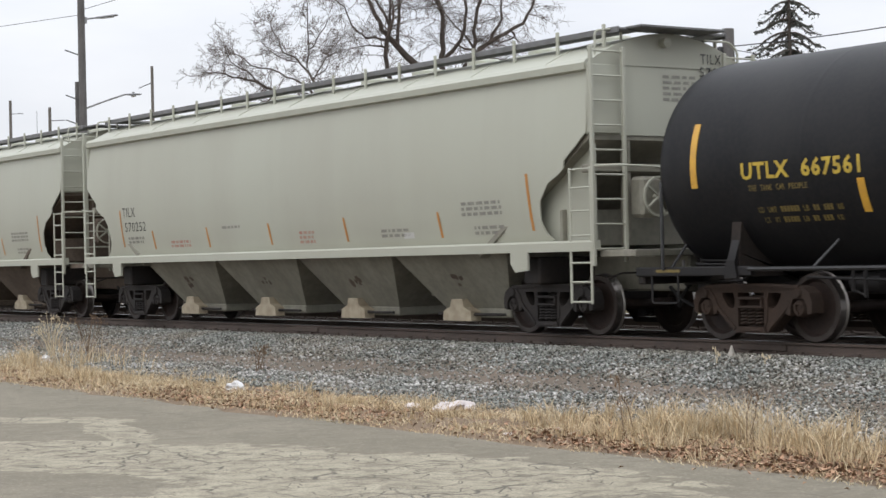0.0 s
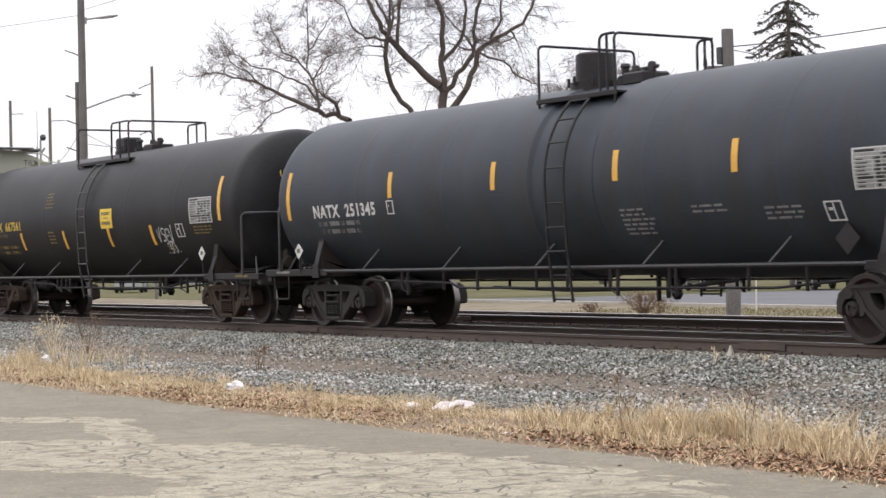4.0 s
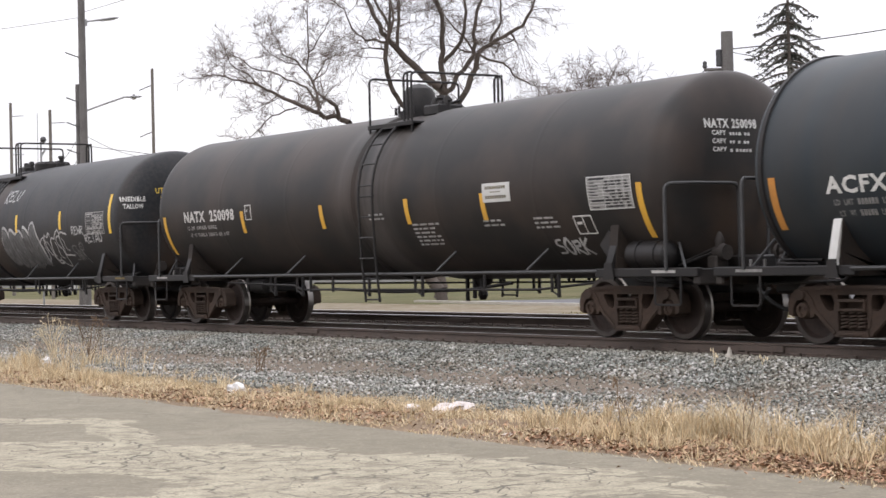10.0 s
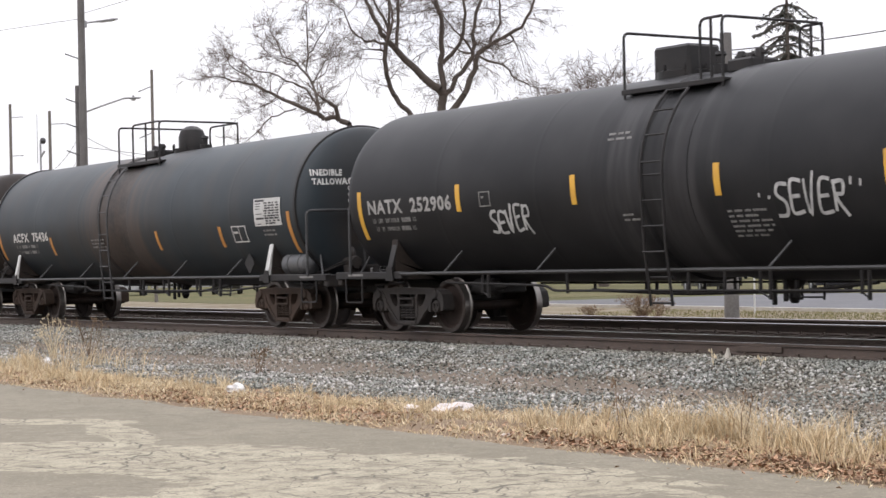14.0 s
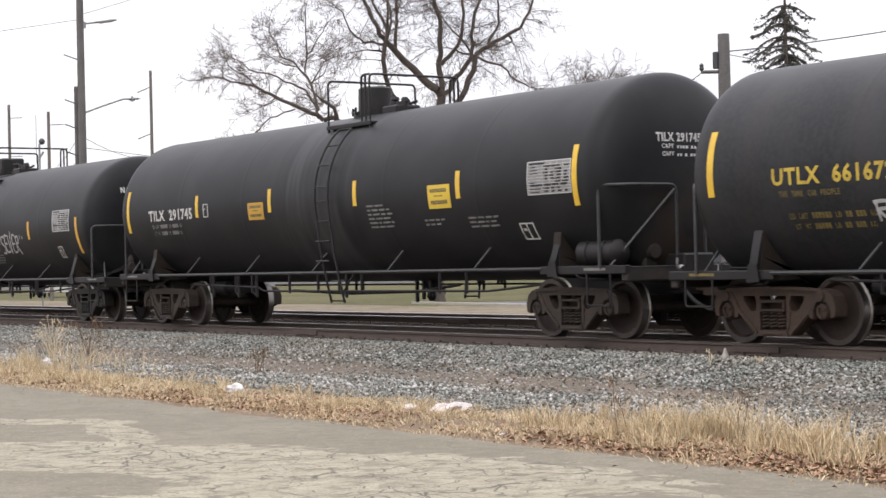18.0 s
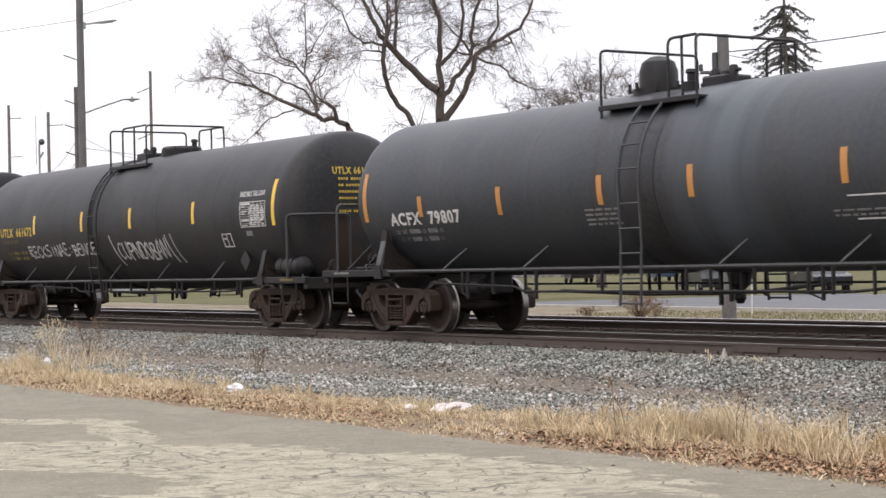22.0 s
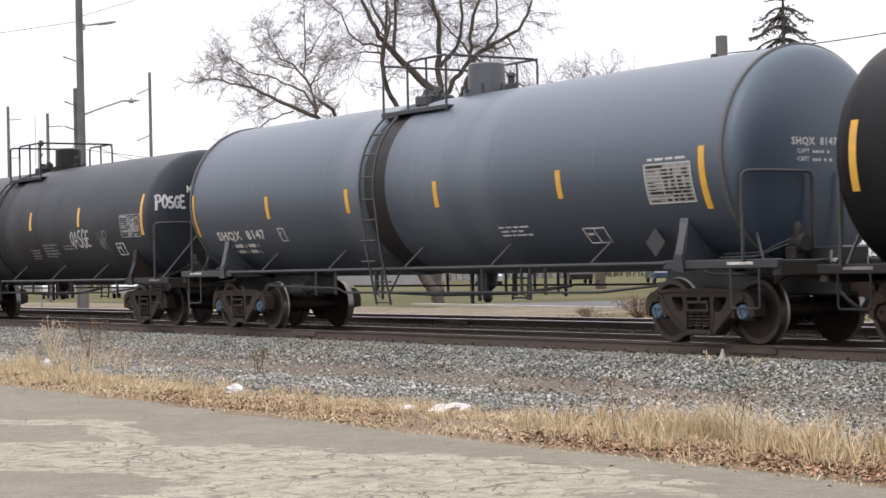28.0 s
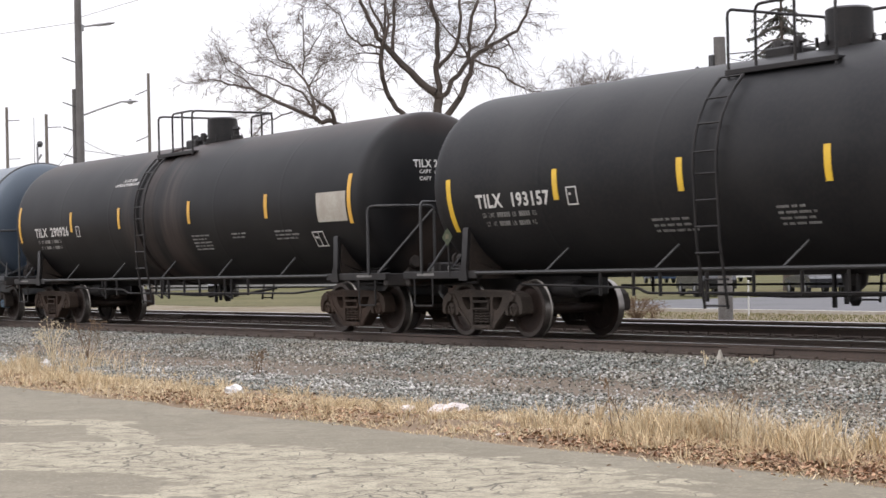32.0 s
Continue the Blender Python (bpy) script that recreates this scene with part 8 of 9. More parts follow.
    for k in (-1, 1):
        part("running_board_end", Shape().box(min(k * 9.05, k * 9.62), max(k * 9.05, k * 9.62), -0.9, 0.75, 4.52, 4.56, 0.01), M_board, car, "grated end platform of the running board")
        if k > 0 and dark_mat is M_cream_dark:
            part("end_web", Shape().prism([(7.35, 1.30), (9.05, 1.30), (9.05, 2.9), (8.2, 2.35), (7.35, 1.85)], "y", -1.36, -1.33), M_cream, car, "upright plate below the slope sheet")
    for i in range(10):
        x = -7.9 + 15.8 * i / 9
        part("hatch_lid", Shape().lathe([(4.45, 0.3), (4.56, 0.3), (4.6, 0.26), (4.62, 0.0)], "z", 18, (x, 0, 0)), M_cream, car, "round loading hatch")
    # outlet bays
    edges = [-6.5, -3.16, 0.19, 3.53, 6.91]
    for a, b in zip(edges, edges[1:]):
        m, w = (a + b) / 2 - 0.1, 0.92
        s = Shape()
        t = [(a + 0.03, -1.42, 1.30), (b - 0.03, -1.42, 1.30), (b - 0.03, 1.42, 1.30), (a + 0.03, 1.42, 1.30)]
        u = [(m - w, -0.75, 0.36), (m + w, -0.75, 0.36), (m + w, 0.75, 0.36), (m - w, 0.75, 0.36)]
        s.add(t + u, [(0, 1, 5, 4), (1, 2, 6, 5), (2, 3, 7, 6), (3, 0, 4, 7), (4, 5, 6, 7), (0, 3, 2, 1)])
        bay = part("outlet_bay", s, dark_mat, car, "dusty sloping outlet bay", 0)
        part("outlet_gate", Shape().box(m - w - 0.03, m + w + 0.03, -0.78, 0.78, 0.22, 0.38, 0.02), dark_mat, bay, "grey sliding outlet gate", 0)
        g = m - w + 0.62
        part("gate_frame", Shape().prism([(g - 0.42, 0.17), (g + 0.42, 0.17), (g + 0.40, 0.33), (g + 0.2, 0.40), (g + 0.16, 0.53), (g - 0.16, 0.53), (g - 0.2, 0.40), (g - 0.40, 0.33)], "y", -0.98, -0.78), M_gate, bay, "pale gate rack housing", 20)
        part("gate_shaft", Shape().tube([(m - w * 1.05, -0.9, 0.28), (m + w * 1.05, -0.9, 0.28)], 0.024, 8), M_truck_dark, bay, "thin dark gate shaft", 20)
        # oily smudges where the vibrator brackets sit
        ring, smear = random.Random(int(a * 100) + seed), Shape()
        for _ in range(5):
            cx, cz, q = g + 0.3 + ring.uniform(-0.17, 0.17), 0.84 + ring.uniform(-0.08, 0.08), ring.uniform(0.04, 0.1)
            pts = []
            for u in range(9):
                f = q * ring.uniform(0.6, 1.2)
                z = cz + f * 0.8 * math.sin(u * 0.698)
                pts.append((cx + f * math.cos(u * 0.698), -1.42 + (1.30 - z) * 0.7128 - 0.006, z))
            smear.add(pts, [tuple(range(9))])
        part("oil_smudge", smear, M_grime, bay, "dark brown oily smudge", 0)
    part("center_sill", Shape().box(-7, 7, -0.2, 0.2, 0.55, 0.95, 0.02), dark_mat, car, "centre sill")

    # marks
    class Side:
        r = 1.6

        @staticmethod
        def at(x, z, lift=0.006):
            z_ = z
            return (x, -(float(np.interp(z_, [p[1] for p in half], [p[0] for p in half])) + lift), z_)

    def sheet(s, x0, x1, z0, z1, tilt=0.0, n=4):
        v = []
        for i in range(n + 1):
            z = z0 + (z1 - z0) * i / n
            o = tilt * (1 - i / n)
            v += [Side.at(x0 + o, z), Side.at(x1 + o, z)]
        return s.add(v, [(2 * i, 2 * i + 1, 2 * i + 3, 2 * i + 2) for i in range(n)])

    def letters(body, x0, x1, z, h, m, lb):
        v, f = lettering(body, 0.0)
        part("lettering", Shape().add([Side.at(x0 + p[0] * (x1 - x0), z + p[1] * h) for p in v], f), m, car, lb, 0)
    for x, z0, z1 in ((-7.33, 1.62, 2.42), (-5.75, 1.55, 1.95), (-3.2, 1.55, 1.95), (-0.6, 1.55, 1.95), (2.2, 1.55, 1.97), (5.2, 1.55, 1.97), (7.7, 1.60, 2.47)):
        part("reflective_stripe", sheet(Shape(), x - 0.033, x + 0.033, z0, z1, 0.06), M_orange, car, "orange-yellow reflective stripe", 20)
    if number:
        letters("TILX", -7.2, -6.55, 2.27, 0.2, M_dark_paint, "dark stencilled reporting mark")
        letters(number, -7.12, -6.05, 1.95, 0.2, M_dark_paint, "dark stencilled car number")
    rng = random.Random(seed)

    def tiny(x0, x1, z, rows, h, m, lb):
        s = Shape()
        for k in range(rows):
            x, zz = x0, z - k * h * 1.7
            while x < x1:
                w = rng.uniform(0.05, 0.2)
                sheet(s, x, min(x + w, x1), zz, zz + h, 0, 1)
                x += w + 0.05
        tagged(part("small_lettering", s, m, car, lb, 0), kind="stuff")
    tiny(-7.0, -6.2, 1.78, 2, 0.05, M_faint_paint, "small faded lettering")
    tiny(-4.9, -4.0, 1.66, 2, 0.05, M_red_faint, "faded red lettering")
    tiny(-2.5, -1.7, 1.9, 1, 0.05, M_faint_paint, "small faded lettering")
    tiny(0.55, 1.1, 1.72, 3, 0.05, M_red_faint, "faded red lettering")
    tiny(3.4, 4.3, 1.68, 2, 0.05, M_faint_paint, "small faded lettering")
    tiny(5.9, 7.0, 2.05, 3, 0.05, M_faint_paint, "small faded lettering")
    tiny(6.2, 7.0, 1.66, 2, 0.05, M_faint_paint, "small faded lettering")
    part("sticker", sheet(Shape(), 4.1, 4.42, 1.56, 1.66), M_panel_white, car, "small white sticker", 0)
    # end lettering
    if number:
        for body, w, h, z, y in (("TILX", 0.42, 0.15, 4.08, 0.62), (number, 0.75, 0.15, 3.88, 0.6)):
            v, f = lettering(body, 0.0)
            part("lettering", Shape().add([(9.19, y + p[0] * w, z + p[1] * h) for p in v], f), M_dark_paint, car, "dark stencilled end number", 0)
    s = Shape()
    for k in range(5):
        y = -0.12
        while y < 0.55:
            w = rng.uniform(0.06, 0.18)
            z = 3.84 - 0.085 * k
            s.add([(9.168, y, z), (9.168, y + w, z), (9.168, y + w, z + 0.045), (9.168, y, z + 0.045)], [(0, 1, 2, 3)])
            y += w + 0.05
    tagged(part("small_lettering", s, M_faint_paint, car, "lines of small faded lettering", 0), kind="stuff")
    for k in (-1, 1):
        add_bogie(car, k * 7.49, M_truck_dark)
    train.append((car, place))
    return car


W, Wd, Y = M_white, M_white_dim, M_yellow_paint
LETTER = "large stencilled lettering"


UT = [('THE', 'TANK', 'CAR', 'PEOPLE'), (), ('LD', 'LMT', 6, 'LB', 2, 3, 'KG'), ('LT', 'WT', 5, 'LB', 2, 3, 'KG')]
CARS = []
CARS.append(dict(place=-11.98, L=12.72, r=1.53, top=3.9, half=7.45, off=-0.04, depth=0.55, ladder=0.1, sill=0.98, paint=M_black_new, truck=M_truck, seed=1, ladder_mat=M_rail, box_size=0.28, rail_up=0.6, 
         label='weathered black tank car with yellow lettering and stripes', text='UTLX 667561', lines=UT, text_at=(-6.05, -3.95, -8.5), ink=Y, dim=M_yellow_dim, manway='box', 
         plat=(-1.5, 1.4), manway_x=-0.75, 
         stripes=[(-6.98, 22.3, -10.9), (-3.97, -10.9, -27.4), (-1.27, -11.2, -28.1), (1.34, -11.3, -27.9), (3.59, -11.2, -27.9), (6.89, 22.8, -10.9)], tape=M_yellow, 
         panels=[(1.01, 1.64, -11.4, 5.1, M_panel_yellow, 'yellow notice panel with small writing')], 
         small=[(-2.34, -1.85, 24.2, 5, 0.05), (-2.2, -1.75, -11.3, 4, 0.05), (4.11, 4.51, -29.1, 2, 0.04), (5.64, 6.54, -14.1, 3, 0.04)], 
         charts=[(5.55, 6.56, -11.9, 7.7, W, M_chart)], boxes=[(4.81, 5.16, -22.2, -11.3, W, 2)], 
         tags=[('VSEV', 3.85, 4.62, -25.5, -14.0, 0.036, M_spray_white, 'white painted tag', 3), ('.30.', 3.95, 4.72, -36.0, -27.0, 0.034, M_spray_white, 'white painted tag', 4)], white_placards=[(5.99, 1.43)], 
         head_texts=[('UTLX 667561', -0.2, 2.9, 0.95, 0.14, Y, 'yellow stencilled end number', 6)], coupler=8.72, deck_end=8.35))
CARS.append(dict(place=5.51, L=13.76, r=1.52, top=3.88, half=7.95, off=-0.06, ladder=0.54, sill=1.035, paint=M_slate, truck=M_truck_dark, seed=2, band=(-0.75, 0.75), 
         band_mat=M_slate, manway='drum', plat=(-0.62, 1.25), manway_x=-0.4, label='slate-black tank car with white lettering', text='NATX 251345', 
         text_at=(-6.85, -4.71, -13.9), 
         stripes=[(-7.76, 19.7, -14.1), (-4.2, 13.4, -3.4), (-1.16, 13.4, -3.4), (1.87, 13.4, -3.4), (4.36, 13.4, -3.4), (7.53, 19.7, -14.1)], tape=M_yellow, 
         boxes=[(-4.33, -4.12, -14.0, -4.9, W, 1), (5.86, 6.16, -31.2, -20.6, W, 2)], 
         small=[(1.85, 2.55, -19.1, 6, 0.045), (3.39, 4.08, -19.1, 2, 0.045), (4.79, 5.48, -21.8, 3, 0.045)], charts=[(6.46, 7.37, -16.0, 3.4, M_white_dim, M_chart)], 
         reservoir=0.55, placards=[(6.14, -39.91)], white_placards=[(-7.48, 1.41)], head_texts=[('NATX 251345', -0.2, 2.9, 0.9, 0.14, W, 'white stencilled end number', 2)], brake_wheel=False))
CARS.append(dict(place=23.83, L=14.09, r=1.53, top=3.86, half=8.0, off=0.06, ladder=0.35, sill=1.0, paint=M_black, truck=M_truck, seed=3, manway='low', plat=(-0.89, 1.05), 
         manway_x=0.76, band=(-0.45, 0.5), band_mat=M_stain, depth=0.5, label='black tank car with large grey and white sprayed pieces', text='UTLX 661674', lines=UT, 
         text_at=(-6.51, -4.43, -7.7), ink=Y, dim=M_yellow_dim, tape=M_yellow_bright, 
         stripes=[(-7.71, 20.9, -12.5), (-4.2, 9.9, -6.5), (-1.07, 9.9, -6.5), (2.09, 9.9, -6.5), (4.92, 9.9, -6.5), (7.82, 20.9, -12.5)], 
         charts=[(6.47, 7.49, -12.5, 6.7, M_white_soft)], 
         tags=[('EDITR', -7.59, -6.7, -20.0, -9.0, 0.036, M_spray_white, 'small white painted tag', 5, 0.1, 1.5), ('WLOSD', -5.57, -4.4, -19.0, -8.5, 0.03, M_spray_pale, 'faint grey painted tag', 6), ('WSB', -4.5, -3.9, -31.0, -23.0, 0.03, M_spray_white, 'small white painted tag', 7), ('EDITR', -1.06, -0.05, -16.5, -3.0, 0.036, M_spray_white, 'white painted tag', 8, 0.1), ('SREWQ', -0.95, -0.1, -27.0, -18.0, 0.03, M_spray_pale, 'faint painted tag', 9), ('WESRS', -0.9, -0.1, -38.0, -28.5, 0.028, M_spray_pale, 'faint painted tag', 10), ('KELU', 0.98, 2.0, 24.0, 36.0, 0.04, M_spray_white, 'white painted tag', 11, 0.25), ('REWR', 5.6, 6.3, -11.5, -4.5, 0.03, M_spray_white, 'white painted tag', 12), ('RETAU', 6.3, 7.3, -19.5, -12.0, 0.032, M_spray_white, 'white painted tag', 13), ('SWR', 5.35, 6.1, -36.0, -20.0, 0.03, M_spray_pale, 'faint painted tag', 14)], 
         pieces=[(-4, -2.18, -47.0, -4.0, 4, 41, 'grey sprayed shapes low on the tank'), (-2.13, -1.32, -34.0, -8.0, 1, 44, 'small grey sprayed shape'), (1.15, 3.45, -43.0, -3.5, 5, 43, 'grey sprayed shapes low on the tank'), (3.4, 5.25, -38.0, -5.0, 4, 47, '')], 
         small=[(-6.09, -4.19, -23.0, 3, 0.05)], 
         head_texts=[('INEDIBLE', -1.19, 2.69, 0.5, 0.11, W, 'white stencilled contents mark', 0), ('TALLOW', -1.2, 2.53, 0.42, 0.11, W, 'white stencilled contents mark', 0), ('UTLX 661674', -0.25, 2.86, 0.9, 0.14, Y, 'yellow stencilled end number', 6)]))
CARS.append(dict(place=42.33, L=13.92, r=1.5, top=3.88, half=7.95, off=-0.04, ladder=0.45, sill=1.0, paint=M_rust_spill, truck=M_truck, seed=4, manway='dome', plat=(-0.33, 1.05), 
         manway_x=-0.18, band=(-0.6, 0.7), band_mat=M_rust_spill, label='rust-brown stained black tank car with white lettering', text='NATX 250098', lines=[('LD', 'LMT', '187400LB', '85000KG'), ('LT', 'WT', '75600LB', '34300KG', 'NEW', '6-97')], dim=M_white_soft, 
         text_at=(-6.92, -4.69, -10.5), 
         stripes=[(-7.86, -4.6, -37.2), (-4.36, -4.2, -21.0), (-1.28, -4.2, -21.0), (1.59, -4.2, -21.0), (3.84, -4.2, -21.0), (7.71, -4.6, -37.2)], tape=M_yellow, 
         boxes=[(-4.22, -3.97, -11.1, 0.2, W, 1), (6.06, 6.5, -33.3, -21.3, W, 2)], 
         panels=[(3.87, 4.61, -10.1, 1.4, M_panel_white, 'white notice panel with small print')], 
         small=[(1.65, 2.45, -21.0, 6, 0.045), (0.34, 0.83, -12.7, 2, 0.045), (3.74, 4.33, -21.0, 2, 0.045), (5.08, 5.73, -21.0, 3, 0.045)], 
         charts=[(6.54, 7.55, -18.6, 0.3, W, M_chart)], tags=[('SORK', 5.3, 6.15, -47.0, -36.0, 0.045, M_spray_white, 'white painted tag', 12, 0.15)], reservoir=0.6, 
         placards=[(6.76, -39.83)], head_texts=[('NATX 250098', -0.3, 3.0, 0.95, 0.14, W, 'white stencilled end number', 3)]))
CARS.append(dict(place=60.35, L=13.27, r=1.5, top=3.83, half=7.85, off=0.03, ladder=-0.82, sill=1.0, paint=M_slate_spill, truck=M_truck, seed=5, ladder_mat=M_rail, manway='dome', plat=(-1.23, 0.92), 
         manway_x=0.57, band=(-0.5, 1.0), band_mat=M_stain, depth=0.4, rim=True, rim_mat=M_frame, label='slate-black tank car with a rust-stained middle band', 
         text='ACFX 75436', text_at=(-6.71, -4.39, -15.5), 
         stripes=[(-7.64, -5.6, -33.1), (-4.27, -12.4, -29.8), (1.69, -12.5, -29.0), (4.68, -12.0, -29.0), (7.58, -3.9, -35.9)], tape=M_orange, 
         boxes=[(5.21, 5.79, -25.4, -12.3, W, 2)], charts=[(6.25, 7.31, -13.5, 6.8, M_slate, M_panel_white)], placards=[(5.53, -43.19)], reservoir=0.75, 
         res_mat=M_frame_grey, post_mat=M_panel_white, post_label='leaning bracket painted white', post_h=0.62, post_w=0.9, 
         small=[(6.51, 7.0, -16.4, 2, 0.05), (-1.86, -1.06, -16.4, 3, 0.05)], 
         head_texts=[('INEDIBLE', -0.98, 2.87, 0.6, 0.12, W, 'worn white stencilled contents mark', 0), ('TALLOW', -0.98, 2.70, 0.58, 0.12, W, 'white stencilled contents mark', 0), ('ACFX 75436', -0.2, 2.70, 1.0, 0.14, W, 'white stencilled end number', 3)], 
         second_valve=False))
CARS.append(dict(place=78.42, L=13.98, r=1.53, top=3.9, half=7.95, off=-0.12, ladder=0.17, sill=1.02, paint=M_black_spill, truck=M_truck_dark, seed=6, manway='box', plat=(-1.14, 0.98), 
         manway_x=-0.85, band=(-0.35, 0.6), band_mat=M_black_spill, label='black tank car with white painted scrawls', text='NATX 252906', lines=[('LD', 'LMT', '207100LB', 5, 'KG'), ('LT', 'WT', '78900LB', 5, 'KG')], text_at=(-7.56, -4.97, -12.1), 
         text_h=0.26, ink=M_white_soft, stripes=[(-7.83, 3.5, -29.1), (-4.77, 3.2, -13.4), (-1.73, 3.2, -13.4), (1.41, 3.2, -13.4), (4.45, 3.2, -13.4), (7.46, 3.5, -29.1)], 
         tape=M_yellow, boxes=[(-4.17, -3.87, -11.3, -2.1, M_white_dim, 1), (6.1, 6.36, -33.0, -21.7, W, 2)], 
         tags=[('SEVER', -4, -2.91, -28.0, -13.0, 0.05, M_spray_white, 'white painted tag', 21, 0.2), ('SEVER', 2.42, 3.7, -26.0, -9.5, 0.05, M_spray_white, 'white painted tag', 22, 0.2), ("''", 2.1, 2.45, -20.0, -15.0, 0.04, M_spray_white, 'white painted strokes', 23), ("''", 3.75, 4.05, -20.0, -10.0, 0.04, M_spray_white, 'white painted strokes', 24)], 
         small=[(-1.0, -0.4, 25.2, 2, 0.05), (-0.68, -0.29, -20.4, 2, 0.045), (1.5, 2.29, -21.3, 6, 0.045)], charts=[(6.03, 7.06, -7.9, 11.1, W, M_chart)], 
         head_texts=[('NATX 252906', -0.25, 3.0, 0.95, 0.14, W, 'white stencilled end number', 2)]))
CARS.append(dict(place=96.98, L=14.3, r=1.57, top=4.02, half=8.15, off=-0.07, ladder=0.56, sill=1.07, paint=M_black_spill, truck=M_truck_grey, seed=7, manway='drum', plat=(-0.27, 1.2), 
         manway_x=-0.16, splay=True, depth=0.52, label='clean black tank car with yellow notice panels', long_brace=True, text='TILX 291745', text_at=(-6.96, -4.88, -8.5), 
         stripes=[(-8.04, 17.1, -16.4), (-4.66, 8.6, -7.7), (-1.56, 8.6, -7.7), (1.58, 8.6, -7.7), (4.81, 8.6, -7.7), (7.88, 17.1, -16.4)], tape=M_yellow_bright, 
         boxes=[(-4.37, -4.16, -7.9, 2.0, W, 1), (6.28, 6.64, -35.7, -24.8, W, 2)], 
         panels=[(-2.43, -1.81, -12.3, -0.1, M_panel_orange, 'orange-yellow notice panel'), (3.93, 4.58, -12.9, 1.4, M_panel_yellow, 'yellow notice panel with small writing')], 
         small=[(1.96, 2.75, -7.9, 6, 0.045), (3.7, 4.29, -19.3, 2, 0.045), (4.98, 5.87, -19.3, 3, 0.045)], charts=[(6.71, 7.8, -9.0, 9.7, W, M_chart)], 
         reservoir=0.8, post_h=0.5, cap=M_truck_grey, head_texts=[('TILX 291745', -0.13, 2.93, 0.87, 0.14, W, 'white stencilled end number', 2)]))
CARS.append(dict(place=115.62, L=14.25, r=1.53, top=3.82, half=8.0, off=-0.0, ladder=-0.62, sill=0.97, paint=M_black, truck=M_truck, seed=8, manway='low', plat=(-0.95, 1), 
         manway_x=0.8, band=(-0.35, 0.45), band_mat=M_black, depth=0.52, label='grey-black tank car with white painted scrawls', text='UTLX 661672', lines=UT, 
         text_at=(-6.66, -4.56, -7.4), ink=Y, dim=M_yellow_dim, tape=M_yellow_bright, 
         stripes=[(-7.84, 22.8, -10.9), (-4.39, 11.2, -5.8), (-1.45, 11.0, -6.0), (1.25, 10.6, -6.2), (4.38, 11.0, -6.0), (7.82, 22.8, -10.9)], 
         charts=[(6.47, 7.51, -11.2, 7.5, W)], texts=[('INEDIBLE TALLOW', 6.45, 7.48, 11.3, 0.11, W, LETTER)], boxes=[(5.57, 5.97, -25.9, -15.0, W, 2)], 
         tags=[('RECKSINAE:BENEE', -4.96, -0.8, -27.5, -16.5, 0.045, M_spray_white, 'long white painted tag', 61, -0.1), ('/CUPNDOBAN//', 0.08, 3.5, -33.0, -17.5, 0.05, M_spray_white, 'long white painted tag', 62, -0.15)], 
         reservoir=0.75, placards=[(6.33, -36.66)], panels=[(6.65, 6.89, -17.7, -14.0, M_white_dim, 'small pale sticker')], 
         head_texts=[('UTLX 661672', -0.1, 2.95, 0.95, 0.15, Y, 'yellow stencilled end number', 6)], brake_wheel=-1))
CARS.append(dict(place=133.66, L=13.16, r=1.38, top=3.73, half=7.2, off=0.02, depth=0.8, knuckle=2.0, ladder=0.29, sill=1.075, paint=M_slate_pale, truck=M_truck, seed=9, ladder_mat=M_rail, manway='dome', 
         plat=(-0.89, 1.25), manway_x=-0.69, band=(-0.35, 0.4), band_mat=M_slate_pale, label='slate-black tank car with rounded ends and orange stripes', text='ACFX 79807', 
         text_at=(-6.34, -4.19, -20.8), 
         stripes=[(-7.1, 19.2, -16.5), (-5.34, -0.5, -14.9), (-3.05, 1.9, -16.8), (-0.49, 4.0, -14.2), (1.52, 6.0, -12.9), (4.41, 8.1, -10.8), (7.16, 20.3, -17.9)], 
         tape=M_orange, boxes=[(5.12, 5.6, -31.4, -17.1, W, 2)], charts=[(5.82, 7.0, -10.6, 13.6, M_slate, M_panel_white)], placards=[(5.75, -46.79)], 
         small=[(-0.92, -0.12, -16.5, 4, 0.045), (4.09, 5.09, -25.0, 2, 0.04)], post_mat=M_frame_grey, brake_wheel=1, brake_mat=M_truck, outlines=[(4.45, 5.08, -31.4, -17.1, W)], post_label='leaning grey bracket', post_h=0.66, second_valve=True, 
         head_texts=[('ACFX 79807', -0.1, 2.85, 0.85, 0.13, W, 'white stencilled end number', 2)], coupler=8.87, deck_end=8.55))
